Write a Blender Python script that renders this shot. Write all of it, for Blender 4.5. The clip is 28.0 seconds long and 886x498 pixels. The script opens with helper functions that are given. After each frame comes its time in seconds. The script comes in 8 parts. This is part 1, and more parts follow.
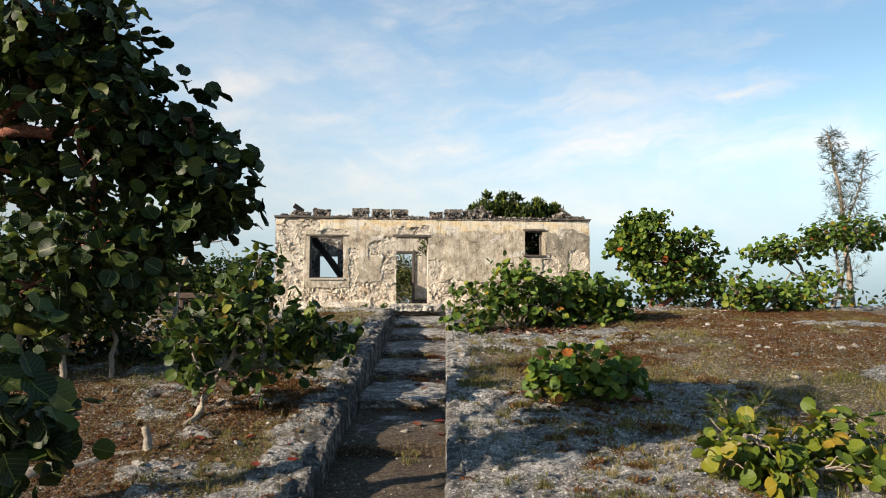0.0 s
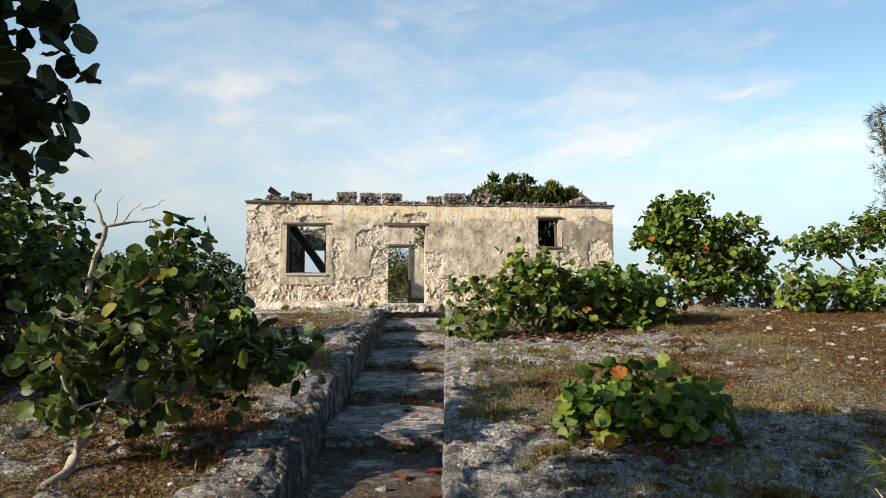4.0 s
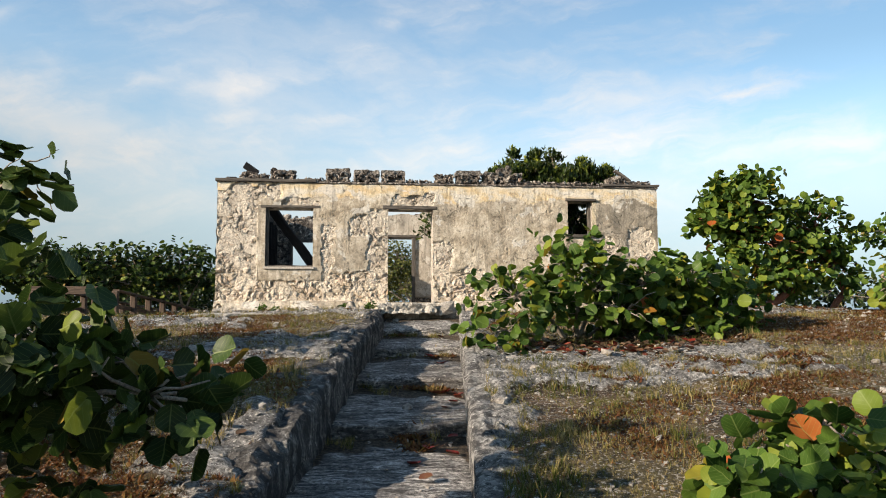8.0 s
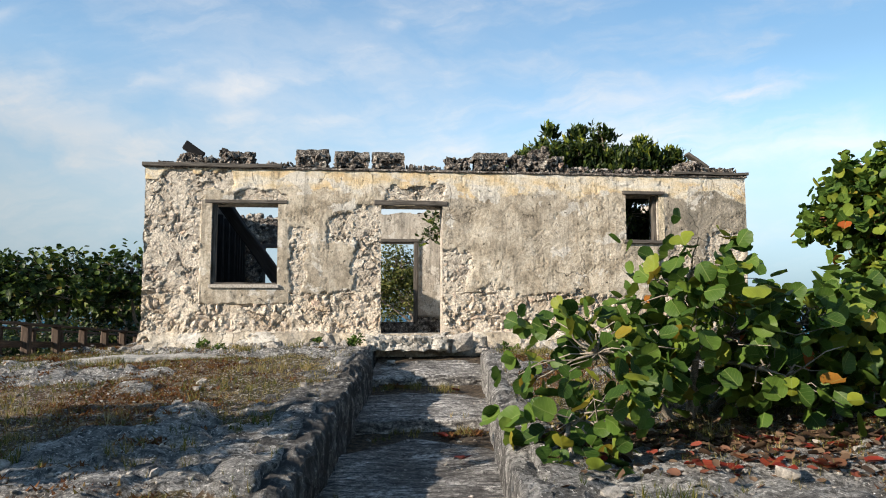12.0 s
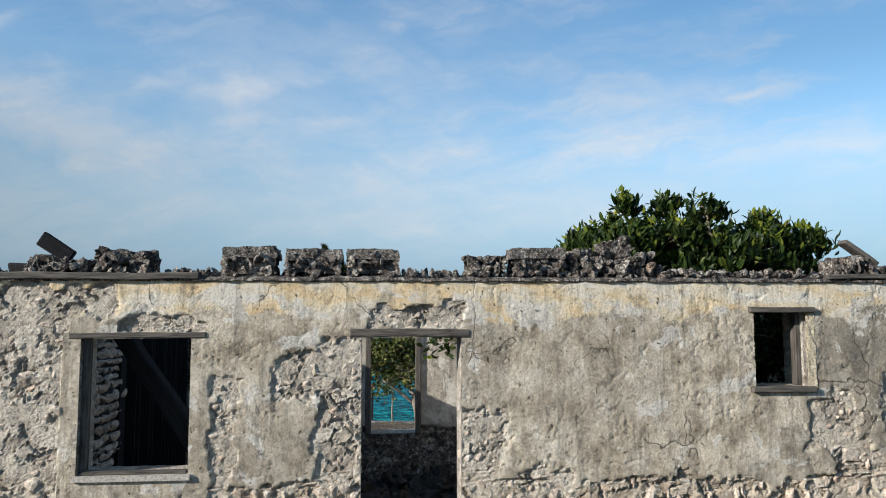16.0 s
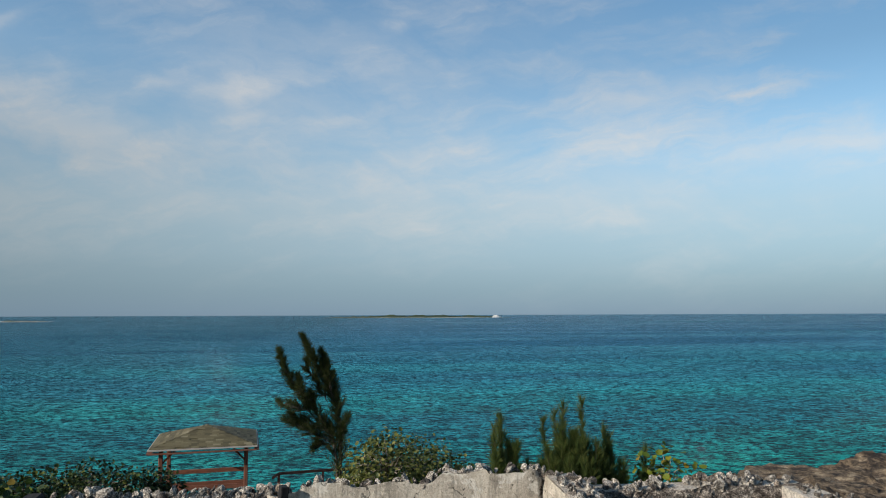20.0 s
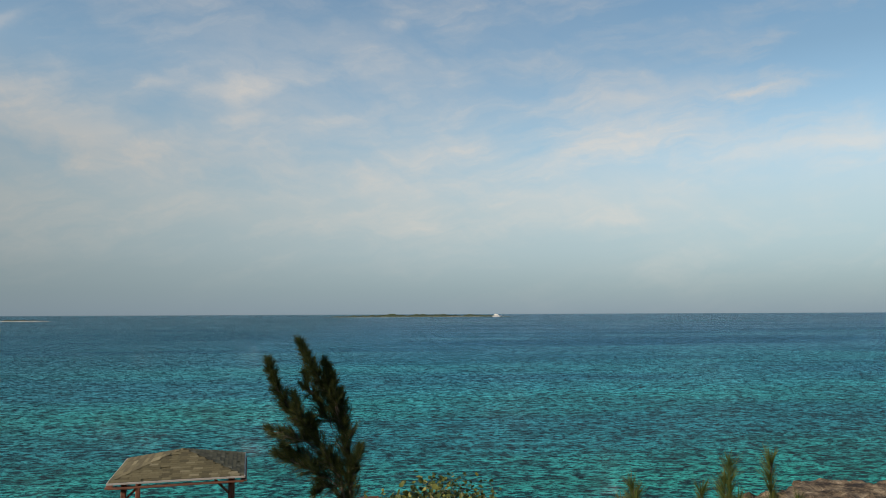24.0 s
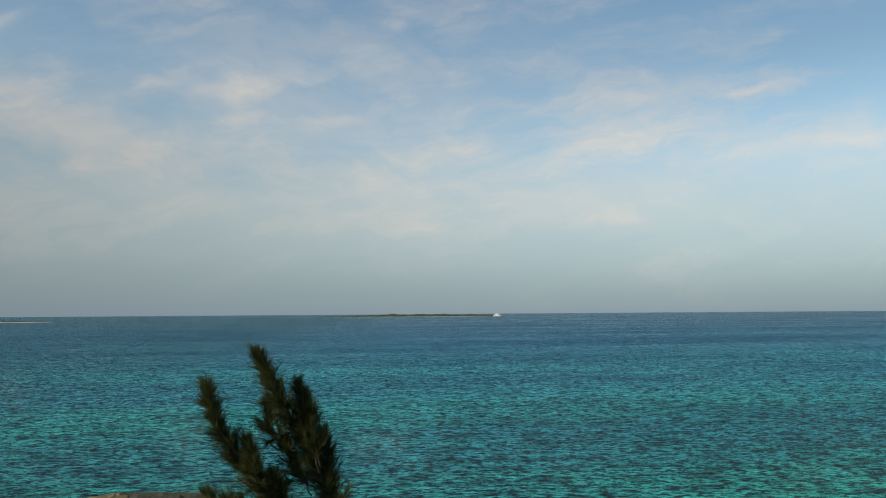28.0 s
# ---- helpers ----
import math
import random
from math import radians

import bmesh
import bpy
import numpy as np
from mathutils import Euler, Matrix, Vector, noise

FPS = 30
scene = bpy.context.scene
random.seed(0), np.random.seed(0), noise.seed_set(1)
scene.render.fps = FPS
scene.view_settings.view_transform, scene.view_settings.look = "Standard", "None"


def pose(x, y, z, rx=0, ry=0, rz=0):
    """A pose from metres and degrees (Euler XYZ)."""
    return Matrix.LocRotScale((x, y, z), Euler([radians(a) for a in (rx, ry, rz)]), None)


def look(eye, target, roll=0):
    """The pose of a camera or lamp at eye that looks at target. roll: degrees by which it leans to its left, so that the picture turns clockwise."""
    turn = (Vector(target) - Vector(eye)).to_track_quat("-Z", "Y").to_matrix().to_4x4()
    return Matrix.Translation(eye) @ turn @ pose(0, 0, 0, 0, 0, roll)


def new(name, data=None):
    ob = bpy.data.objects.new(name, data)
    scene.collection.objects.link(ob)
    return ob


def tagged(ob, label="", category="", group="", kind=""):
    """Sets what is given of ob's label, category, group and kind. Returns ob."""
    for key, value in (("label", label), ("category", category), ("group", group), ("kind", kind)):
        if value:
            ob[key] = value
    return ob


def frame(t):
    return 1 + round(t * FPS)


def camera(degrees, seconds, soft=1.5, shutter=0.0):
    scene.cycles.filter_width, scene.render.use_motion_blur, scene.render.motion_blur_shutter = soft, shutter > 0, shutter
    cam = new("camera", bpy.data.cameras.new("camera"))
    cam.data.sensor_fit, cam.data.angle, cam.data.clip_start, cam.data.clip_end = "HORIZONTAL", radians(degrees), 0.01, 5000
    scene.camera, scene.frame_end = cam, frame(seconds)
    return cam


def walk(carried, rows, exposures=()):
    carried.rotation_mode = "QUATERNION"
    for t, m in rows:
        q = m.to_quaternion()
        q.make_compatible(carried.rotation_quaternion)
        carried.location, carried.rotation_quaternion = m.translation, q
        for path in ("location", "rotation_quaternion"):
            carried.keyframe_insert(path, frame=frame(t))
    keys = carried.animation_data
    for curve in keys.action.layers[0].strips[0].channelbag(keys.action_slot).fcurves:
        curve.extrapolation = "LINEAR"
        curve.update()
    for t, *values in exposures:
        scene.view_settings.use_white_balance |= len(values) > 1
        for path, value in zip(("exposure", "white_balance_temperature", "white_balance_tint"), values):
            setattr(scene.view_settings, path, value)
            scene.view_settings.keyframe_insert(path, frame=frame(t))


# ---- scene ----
cam = camera(62.4, 28.0, soft=1.0)
# seconds, eye, yaw, pitch, roll
PATH = [
    (0, (2.813, -23.669, -0.021), -6.19, 4.91, -0.02),
    (0.5, (2.894, -23.195, -0.022), -6.17, 4.92, -0.06),
    (1, (2.966, -22.745, -0.025), -6.16, 4.93, -0.09),
    (1.5, (3.035, -22.314, -0.025), -6.13, 4.93, -0.10),
    (2, (3.093, -21.901, -0.021), -6.11, 4.93, -0.10),
    (2.5, (3.135, -21.497, -0.017), -6.08, 4.93, -0.10),
    (3, (3.171, -21.097, -0.012), -6.06, 4.93, -0.10),
    (3.5, (3.209, -20.690, -0.008), -6.04, 4.94, -0.09),
    (5.5, (3.363, -19.073, 0.001), -5.96, 4.94, -0.05),
    (6, (3.383, -18.659, 0.002), -5.94, 4.95, -0.06),
    (6.5, (3.394, -18.231, 0.015), -5.92, 4.95, -0.06),
    (7, (3.403, -17.784, 0.027), -5.91, 4.96, -0.07),
    (7.5, (3.407, -17.313, 0.026), -5.88, 4.96, -0.07),
    (8, (3.407, -16.818, 0.021), -5.86, 4.95, -0.05),
    (8.5, (3.427, -16.305, 0.026), -5.84, 4.94, -0.03),
    (9, (3.463, -15.804, 0.034), -5.82, 4.92, 0.00),
    (9.5, (3.496, -15.295, 0.042), -5.80, 4.90, 0.03),
    (10, (3.524, -14.756, 0.050), -5.79, 4.89, 0.04),
    (10.5, (3.553, -14.188, 0.071), -5.78, 4.90, 0.04),
    (11, (3.593, -13.573, 0.157), -5.76, 4.92, 0.03),
    (11.5, (3.636, -12.918, 0.347), -5.74, 4.95, 0.01),
    (12, (3.678, -12.265, 0.592), -5.71, 4.99, -0.02),
    (12.5, (3.724, -11.648, 0.837), -5.68, 5.02, -0.04),
    (14.5, (3.767, -9.381, 1.784), -5.54, 5.11, -0.09),
    (15, (3.811, -8.805, 2.035), -5.53, 5.12, -0.09),
    (15.5, (3.891, -8.221, 2.317), -5.51, 5.12, -0.09),
    (16, (3.970, -7.645, 2.633), -5.50, 5.13, -0.09),
    (16.5, (4.027, -7.071, 2.974), -5.49, 5.12, -0.09),
    (17, (4.095, -6.442, 3.338), -5.47, 5.11, -0.10),
    (17.5, (4.185, -5.783, 3.730), -5.44, 5.09, -0.12),
    (18, (4.259, -5.205, 4.145), -5.42, 5.08, -0.15),
    (18.5, (4.272, -4.752, 4.565), -5.39, 5.05, -0.17),
    (19, (4.289, -4.242, 4.921), -5.37, 5.04, -0.19),
    (19.5, (4.289, -3.722, 5.204), -5.36, 5.04, -0.20),
    (20, (4.275, -3.193, 5.394), -5.35, 5.04, -0.20),
    (20.5, (4.248, -2.668, 5.492), -5.34, 5.04, -0.20),
    (21, (4.211, -2.139, 5.540), -5.33, 5.04, -0.20),
    (21.5, (4.165, -1.589, 5.558), -5.32, 5.04, -0.20),
    (23.5, (3.908, 0.993, 5.403), -5.33, 4.99, -0.21),
    (24, (3.863, 1.689, 5.372), -5.34, 4.98, -0.24),
    (24.5, (3.824, 2.385, 5.342), -5.35, 4.97, -0.26),
    (25, (3.796, 3.059, 5.316), -5.36, 4.96, -0.29),
    (25.5, (3.785, 3.699, 5.303), -5.36, 4.97, -0.32),
    (26, (3.792, 4.334, 5.303), -5.35, 4.97, -0.34),
    (26.5, (3.811, 5.000, 5.312), -5.35, 4.98, -0.36),
    (27, (3.832, 5.690, 5.322), -5.34, 4.98, -0.38),
    (27.5, (3.839, 6.400, 5.326), -5.33, 4.97, -0.40),
    (28, (3.830, 7.130, 5.314), -5.33, 4.96, -0.41),
]
walk(
    cam,
    [(t, pose(*eye, 90 + pitch, 0, yaw) @ pose(0, 0, 0, 0, 0, roll)) for t, eye, yaw, pitch, roll in PATH],
    exposures=[(0, 0.98, 7400, 14), (8, 0.97, 7350, 14), (12.5, 0.93, 6750, 12), (14.5, 0.70, 6350, 10), (16, 0.54, 6150, 10), (17, 0.45, 6100, 10), (18.5, 0.37, 6300, 10), (20, 0.37, 6600, 10), (21.5, 0.37, 6900, 12), (24, 0.37, 7500, 13), (28, 0.36, 7600, 13)],
)

# ---- sky and sun ----
SUN_DIR = Vector((-0.905, -0.425, 0.0)).normalized()
SUN_EL = radians(22)
world = bpy.data.worlds.new("sky")
world.use_nodes = True
scene.world = world
wn, wl = world.node_tree.nodes, world.node_tree.links
wn.clear()


def wnode(kind, **kw):
    n = wn.new(kind)
    for k, v in kw.items():
        n.inputs[k].default_value = v
    return n


sky = wnode("ShaderNodeTexSky")
sky.sky_type = "NISHITA"
sky.sun_disc = False
sky.sun_elevation = SUN_EL
sky.sun_rotation = math.atan2(SUN_DIR.x, SUN_DIR.y)
sky.air_density, sky.dust_density, sky.ozone_density = 1.0, 0.45, 1.3
tc = wnode("ShaderNodeTexCoord")
sep = wnode("ShaderNodeSeparateXYZ")
wl.new(tc.outputs["Generated"], sep.inputs[0])


def wmath(op, a, b=0.0):
    n = wnode("ShaderNodeMath")
    n.operation = op
    for k, v in ((0, a), (1, b)):
        if hasattr(v, "is_output"):
            wl.new(v, n.inputs[k])
        else:
            n.inputs[k].default_value = v
    return n.outputs[0]


def wramp(fac, stops):
    n = wnode("ShaderNodeValToRGB")
    el = n.color_ramp.elements
    while len(el) < len(stops):
        el.new(0.5)
    for e, (p, c) in zip(el, stops):
        e.position, e.color = p, ((c, c, c, 1) if isinstance(c, float) else (*c, 1))
    wl.new(fac, n.inputs[0])
    return n.outputs[0]


def wmix(fac, a, b, blend="MIX"):
    n = wnode("ShaderNodeMix")
    n.data_type, n.blend_type = "RGBA", blend
    for k, v in (("Factor", fac), ("A", a), ("B", b)):
        if hasattr(v, "is_output"):
            wl.new(v, n.inputs[k])
        elif k == "Factor":
            n.inputs[k].default_value = v
        else:
            n.inputs[k].default_value = (*v, 1)
    return n.outputs["Result"]


# thin cirrus: a few drawn-out banks ahead, and loose wisps everywhere
up = sep.outputs["Z"]
ahead = wmath("MAXIMUM", sep.outputs["Y"], 0.25)
cu, cv = wmath("DIVIDE", sep.outputs["X"], ahead), wmath("DIVIDE", up, ahead)
flat = wnode("ShaderNodeCombineXYZ")
wl.new(cu, flat.inputs["X"])
wl.new(cv, flat.inputs["Y"])
warp = wnode("ShaderNodeTexNoise", Scale=11.0, Detail=6.0, Roughness=0.55)
wl.new(flat.outputs[0], warp.inputs["Vector"])
wsep = wnode("ShaderNodeSeparateColor")
wl.new(warp.outputs["Color"], wsep.inputs[0])
cu = wmath("ADD", cu, wmath("MULTIPLY", wmath("SUBTRACT", wsep.outputs[0], 0.5), 0.10))
cv = wmath("ADD", cv, wmath("MULTIPLY", wmath("SUBTRACT", wsep.outputs[1], 0.5), 0.045))


def streaks(angle, scale, along, detail=8.0, rough=0.6):
    """Fibrous noise drawn out along a slanting direction."""
    c, s = math.cos(radians(angle)), math.sin(radians(angle))
    p = wnode("ShaderNodeCombineXYZ")
    wl.new(wmath("MULTIPLY", wmath("ADD", wmath("MULTIPLY", cu, c), wmath("MULTIPLY", cv, s)), along), p.inputs["X"])
    wl.new(wmath("SUBTRACT", wmath("MULTIPLY", cv, c), wmath("MULTIPLY", cu, s)), p.inputs["Y"])
    n = wnode("ShaderNodeTexNoise", Scale=scale, Detail=detail, Roughness=rough)
    wl.new(p.outputs[0], n.inputs["Vector"])
    return n.outputs["Fac"]


rising, falling = streaks(12, 14.0, 0.22), streaks(-14, 11.0, 0.45)


def bank(u, v, ru, rv, angle, weight):
    """A soft elongated cloud centred on a bearing."""
    c, s = math.cos(radians(angle)), math.sin(radians(angle))
    du, dv = wmath("SUBTRACT", cu, u), wmath("SUBTRACT", cv, v)
    a = wmath("DIVIDE", wmath("ADD", wmath("MULTIPLY", du, c), wmath("MULTIPLY", dv, s)), ru)
    b = wmath("DIVIDE", wmath("SUBTRACT", wmath("MULTIPLY", dv, c), wmath("MULTIPLY", du, s)), rv)
    r2 = wmath("ADD", wmath("MULTIPLY", a, a), wmath("MULTIPLY", b, b))
    return wmath("MULTIPLY", wmath("EXPONENT", wmath("MULTIPLY", r2, -1.0)), weight)


# bearing, height, half length, half width, slant, weight
SOFT = [(-0.50, 0.265, 0.22, 0.08, -12, 0.62), (-0.28, 0.20, 0.25, 0.045, -14, 0.6), (0.0, 0.185, 0.26, 0.03, -4, 0.6), (0.42, 0.17, 0.34, 0.045, 8, 0.45), (-0.62, 0.36, 0.10, 0.05, 20, 0.5), (-0.14, 0.34, 0.17, 0.10, 0, 0.48), (0.08, 0.30, 0.26, 0.14, 6, 0.38)]
RISING = [(0.36, 0.215, 0.34, 0.050, 9, 0.62), (0.20, 0.30, 0.17, 0.035, 10, 0.55), (0.56, 0.325, 0.10, 0.016, 17, 0.62), (0.58, 0.40, 0.05, 0.014, 25, 0.4), (0.30, 0.265, 0.20, 0.03, 10, 0.35)]
CRISP = [(-0.17, 0.318, 0.055, 0.018, 8, 0.60), (-0.18, 0.272, 0.045, 0.011, 14, 0.42), (0.025, 0.405, 0.014, 0.010, 20, 0.7), (-0.52, 0.385, 0.05, 0.010, 24, 0.7), (-0.31, 0.305, 0.03, 0.016, 30, 0.55), (-0.42, 0.34, 0.03, 0.010, -20, 0.3)]


def gather(rows):
    tot = bank(*rows[0])
    for r in rows[1:]:
        tot = wmath("ADD", tot, bank(*r))
    return tot


soft = wmath("MULTIPLY", gather(SOFT), wramp(falling, [(0.36, 0.15), (0.62, 1.0)]))
fine = wmath("MULTIPLY", gather(RISING), wramp(rising, [(0.40, 0.0), (0.60, 1.15)]))
crisp = wmath("MULTIPLY", gather(CRISP), wramp(falling, [(0.35, 0.25), (0.58, 1.0)]))
loose = wmath("MULTIPLY", wramp(rising, [(0.46, 0.0), (0.66, 0.62)]), wramp(falling, [(0.40, 0.2), (0.60, 1.0)]))
wisps = wmath("ADD", wmath("ADD", soft, fine), wmath("ADD", crisp, loose))
wisps = wmath("MINIMUM", wmath("MULTIPLY", wisps, 0.62), 0.80)
wisps = wmath("MULTIPLY", wisps, wramp(up, [(0.02, 0.15), (0.12, 1.0), (0.6, 0.6)]))
veil = wramp(up, [(0.0, 0.95), (0.06, 0.88), (0.14, 0.74), (0.20, 0.52), (0.28, 0.28), (0.40, 0.12), (1.0, 0.05)])
haze_col = wramp(up, [(0.0, (0.255, 0.375, 0.50)), (0.03, (0.29, 0.415, 0.53)), (0.08, (0.395, 0.52, 0.63)), (0.14, (0.485, 0.605, 0.69)), (0.24, (0.51, 0.67, 0.79)), (0.5, (0.55, 0.72, 0.86))])
clear = wmix(1.0, sky.outputs[0], (0.80, 1.24, 1.42), "MULTIPLY")
air = wmix(veil, clear, wmix(1.0, haze_col, (7.6, 7.6, 7.6), "MULTIPLY"))
tilt = wmath("ADD", wmath("MULTIPLY", sep.outputs["X"], wmath("ADD", wmath("MULTIPLY", wramp(up, [(0.0, 0.6), (0.06, 1.0), (0.20, 1.0), (0.32, 0.0)]), 0.45), -0.06)), wmath("SUBTRACT", 0.985, wmath("MULTIPLY", wmath("MULTIPLY", sep.outputs["X"], sep.outputs["X"]), 0.30)))
air = wmix(wisps, air, (6.0, 6.0, 5.95))
side = wnode("ShaderNodeCombineColor")
for k in (0, 1, 2):
    wl.new(tilt, side.inputs[k])
air = wmix(1.0, air, side.outputs[0], "MULTIPLY")
bg = wnode("ShaderNodeBackground", Strength=0.085)
out = wnode("ShaderNodeOutputWorld")
wl.new(air, bg.inputs["Color"])
wl.new(bg.outputs[0], out.inputs["Surface"])

sun = new("sun", bpy.data.lights.new("sun", "SUN"))
sun.data.energy, sun.data.angle, sun.data.color = 5.0, radians(0.6), (1.0, 0.915, 0.80)
s_dir = SUN_DIR * math.cos(SUN_EL) + Vector((0, 0, math.sin(SUN_EL)))
sun.matrix_world = look(s_dir * 60, (0, 0, 0))

# ---- materials ----
def material(name, rough=0.85, metal=0.0):
    m = bpy.data.materials.new(name)
    m.use_nodes = True
    nt = m.node_tree
    b = nt.nodes["Principled BSDF"]
    b.inputs["Roughness"].default_value = rough
    b.inputs["Metallic"].default_value = metal
    b.inputs["Specular IOR Level"].default_value = 0.3
    return m, nt, b


def node(nt, kind, ins=None, **props):
    n = nt.nodes.new(kind)
    for k, v in props.items():
        if k == "operation":
            n.operation = v
        elif k == "data_type":
            n.data_type = v
        elif k == "feature":
            n.feature = v
        elif k == "blend_type":
            n.blend_type = v
    for k, v in (ins or {}).items():
        if hasattr(v, "is_output"):
            nt.links.new(v, n.inputs[k])
        else:
            n.inputs[k].default_value = v
    return n


def ramp(nt, fac, stops):
    n = nt.nodes.new("ShaderNodeValToRGB")
    el = n.color_ramp.elements
    while len(el) < len(stops):
        el.new(0.5)
    for e, (p, c) in zip(el, stops):
        e.position = p
        e.color = (*c, 1) if len(c) == 3 else c
    nt.links.new(fac, n.inputs[0])
    return n.outputs[0]


def noise_fac(nt, vec, scale, detail=5.0, rough=0.55, distort=0.0):
    return node(nt, "ShaderNodeTexNoise", {"Vector": vec, "Scale": scale, "Detail": detail, "Roughness": rough, "Distortion": distort}).outputs["Fac"]


def mixc(nt, fac, a, b, blend="MIX"):
    n = node(nt, "ShaderNodeMix", data_type="RGBA", blend_type=blend)
    for k, v in (("Factor", fac), ("A", a), ("B", b)):
        if hasattr(v, "is_output"):
            nt.links.new(v, n.inputs[k])
        elif k == "Factor":
            n.inputs[k].default_value = v
        else:
            n.inputs[k].default_value = (*v, 1)
    return n.outputs["Result"]


def bump(nt, b, height, strength=0.5, dist=0.02):
    n = node(nt, "ShaderNodeBump", {"Height": height, "Strength": strength, "Distance": dist})
    nt.links.new(n.outputs[0], b.inputs["Normal"])


def coords(nt, kind="Object", scale=(1, 1, 1)):
    t = node(nt, "ShaderNodeTexCoord")
    if scale == (1, 1, 1):
        return t.outputs[kind]
    return node(nt, "ShaderNodeMapping", {"Vector": t.outputs[kind], "Scale": scale}).outputs[0]


def world_pos(nt, scale=(1, 1, 1)):
    g = node(nt, "ShaderNodeNewGeometry")
    if scale == (1, 1, 1):
        return g.outputs["Position"]
    return node(nt, "ShaderNodeMapping", {"Vector": g.outputs["Position"], "Scale": scale}).outputs[0]


def spread(nt):
    """A random number per object or per loose piece."""
    o = node(nt, "ShaderNodeObjectInfo").outputs["Random"]
    g = node(nt, "ShaderNodeNewGeometry").outputs["Random Per Island"]
    s = node(nt, "ShaderNodeMath", {0: o, 1: g}, operation="ADD")
    return node(nt, "ShaderNodeMath", {0: s.outputs[0]}, operation="FRACT").outputs[0]


def speckled(name, stops, scale=3.0, fine=40.0, rough=0.9, bumpy=0.6, dist=0.02, stain=None, vary=0.0):
    """Stone, mortar, soil: a colour ramp on coarse noise, fine grain, relief and optional stains."""
    m, nt, b = material(name, rough)
    p = world_pos(nt)
    c = ramp(nt, noise_fac(nt, p, scale, 10, 0.68), stops)
    g = noise_fac(nt, p, fine, 6, 0.72)
    c = mixc(nt, 1.0, c, ramp(nt, g, [(0.34, (0.38, 0.38, 0.38)), (0.46, (0.82, 0.82, 0.82)), (0.54, (1.05, 1.05, 1.05)), (0.66, (1.45, 1.45, 1.45))]), "MULTIPLY")
    if stain:
        c = mixc(nt, ramp(nt, noise_fac(nt, world_pos(nt, (1, 1, 0.5)), stain[0], 5, 0.65), [(stain[1], (0, 0, 0)), (stain[2], (1, 1, 1))]), c, stain[3])
    if vary:
        r = spread(nt)
        c = mixc(nt, vary, c, ramp(nt, r, [(0.0, (0.72, 0.66, 0.60)), (0.3, (1.0, 0.92, 0.82)), (0.75, (1.0, 0.97, 0.93)), (1.0, (0.98, 0.76, 0.62))]), "MULTIPLY")
    nt.links.new(c, b.inputs["Base Color"])
    h = node(nt, "ShaderNodeMath", {0: noise_fac(nt, p, fine * 0.35, 8, 0.7), 1: g}, operation="ADD").outputs[0]
    bump(nt, b, h, bumpy, dist)
    return m


M_STONE = speckled("limestone_rubble", [(0.28, (0.34, 0.285, 0.23)), (0.48, (0.56, 0.485, 0.405)), (0.72, (0.72, 0.655, 0.57))], 4.0, 40, vary=0.6, dist=0.03)
M_MORTAR = speckled("lime_mortar", [(0.28, (0.20, 0.168, 0.132)), (0.43, (0.47, 0.415, 0.345)), (0.68, (0.68, 0.625, 0.55))], 3.4, 24, bumpy=1.0, dist=0.06)


def rubble_material():
    """Rubble in lime mortar: each stone of its own tone, cream to rust, worn and grown grey in places."""
    m, nt, b = material("rubble_in_mortar", 0.95)
    p = world_pos(nt)
    a = node(nt, "ShaderNodeAttribute")
    a.attribute_name = "tone"
    z = node(nt, "ShaderNodeSeparateXYZ", {0: p}).outputs["Z"]
    warm = ramp(nt, a.outputs["Fac"], [(0.0, (0.46, 0.38, 0.29)), (0.25, (0.62, 0.545, 0.44)), (0.55, (0.69, 0.61, 0.50)), (0.78, (0.58, 0.485, 0.37)), (0.90, (0.54, 0.40, 0.275)), (1.0, (0.50, 0.335, 0.225))])
    cool = ramp(nt, a.outputs["Fac"], [(0.0, (0.43, 0.38, 0.315)), (0.4, (0.60, 0.54, 0.45)), (0.8, (0.65, 0.59, 0.50)), (1.0, (0.52, 0.45, 0.36))])
    low = node(nt, "ShaderNodeMapRange", {"Value": node(nt, "ShaderNodeMath", {0: z, 1: noise_fac(nt, p, 1.3, 5, 0.6)}, operation="SUBTRACT").outputs[0], "From Min": 0.25, "From Max": 0.75}).outputs[0]
    c = mixc(nt, low, warm, cool)
    grime = ramp(nt, noise_fac(nt, p, 2.6, 11, 0.74), [(0.50, (0, 0, 0)), (0.66, (0.75, 0.75, 0.75))])
    c = mixc(nt, grime, c, (0.31, 0.27, 0.215))
    g = noise_fac(nt, p, 30, 8, 0.75)
    c = mixc(nt, 1.0, c, ramp(nt, g, [(0.34, (0.42, 0.40, 0.38)), (0.45, (0.86, 0.85, 0.84)), (0.55, (1.05, 1.05, 1.05)), (0.68, (1.35, 1.35, 1.35))]), "MULTIPLY")
    pits = ramp(nt, noise_fac(nt, p, 13, 6, 0.65), [(0.64, (0, 0, 0)), (0.68, (0.9, 0.9, 0.9))])
    c = mixc(nt, pits, c, (0.09, 0.07, 0.052))
    nt.links.new(c, b.inputs["Base Color"])
    h = node(nt, "ShaderNodeMath", {0: node(nt, "ShaderNodeMath", {0: noise_fac(nt, p, 12, 9, 0.72), 1: g}, operation="ADD").outputs[0], 1: pits}, operation="SUBTRACT").outputs[0]
    bump(nt, b, h, 1.0, 0.045)
    return m


M_RUBBLE = rubble_material()


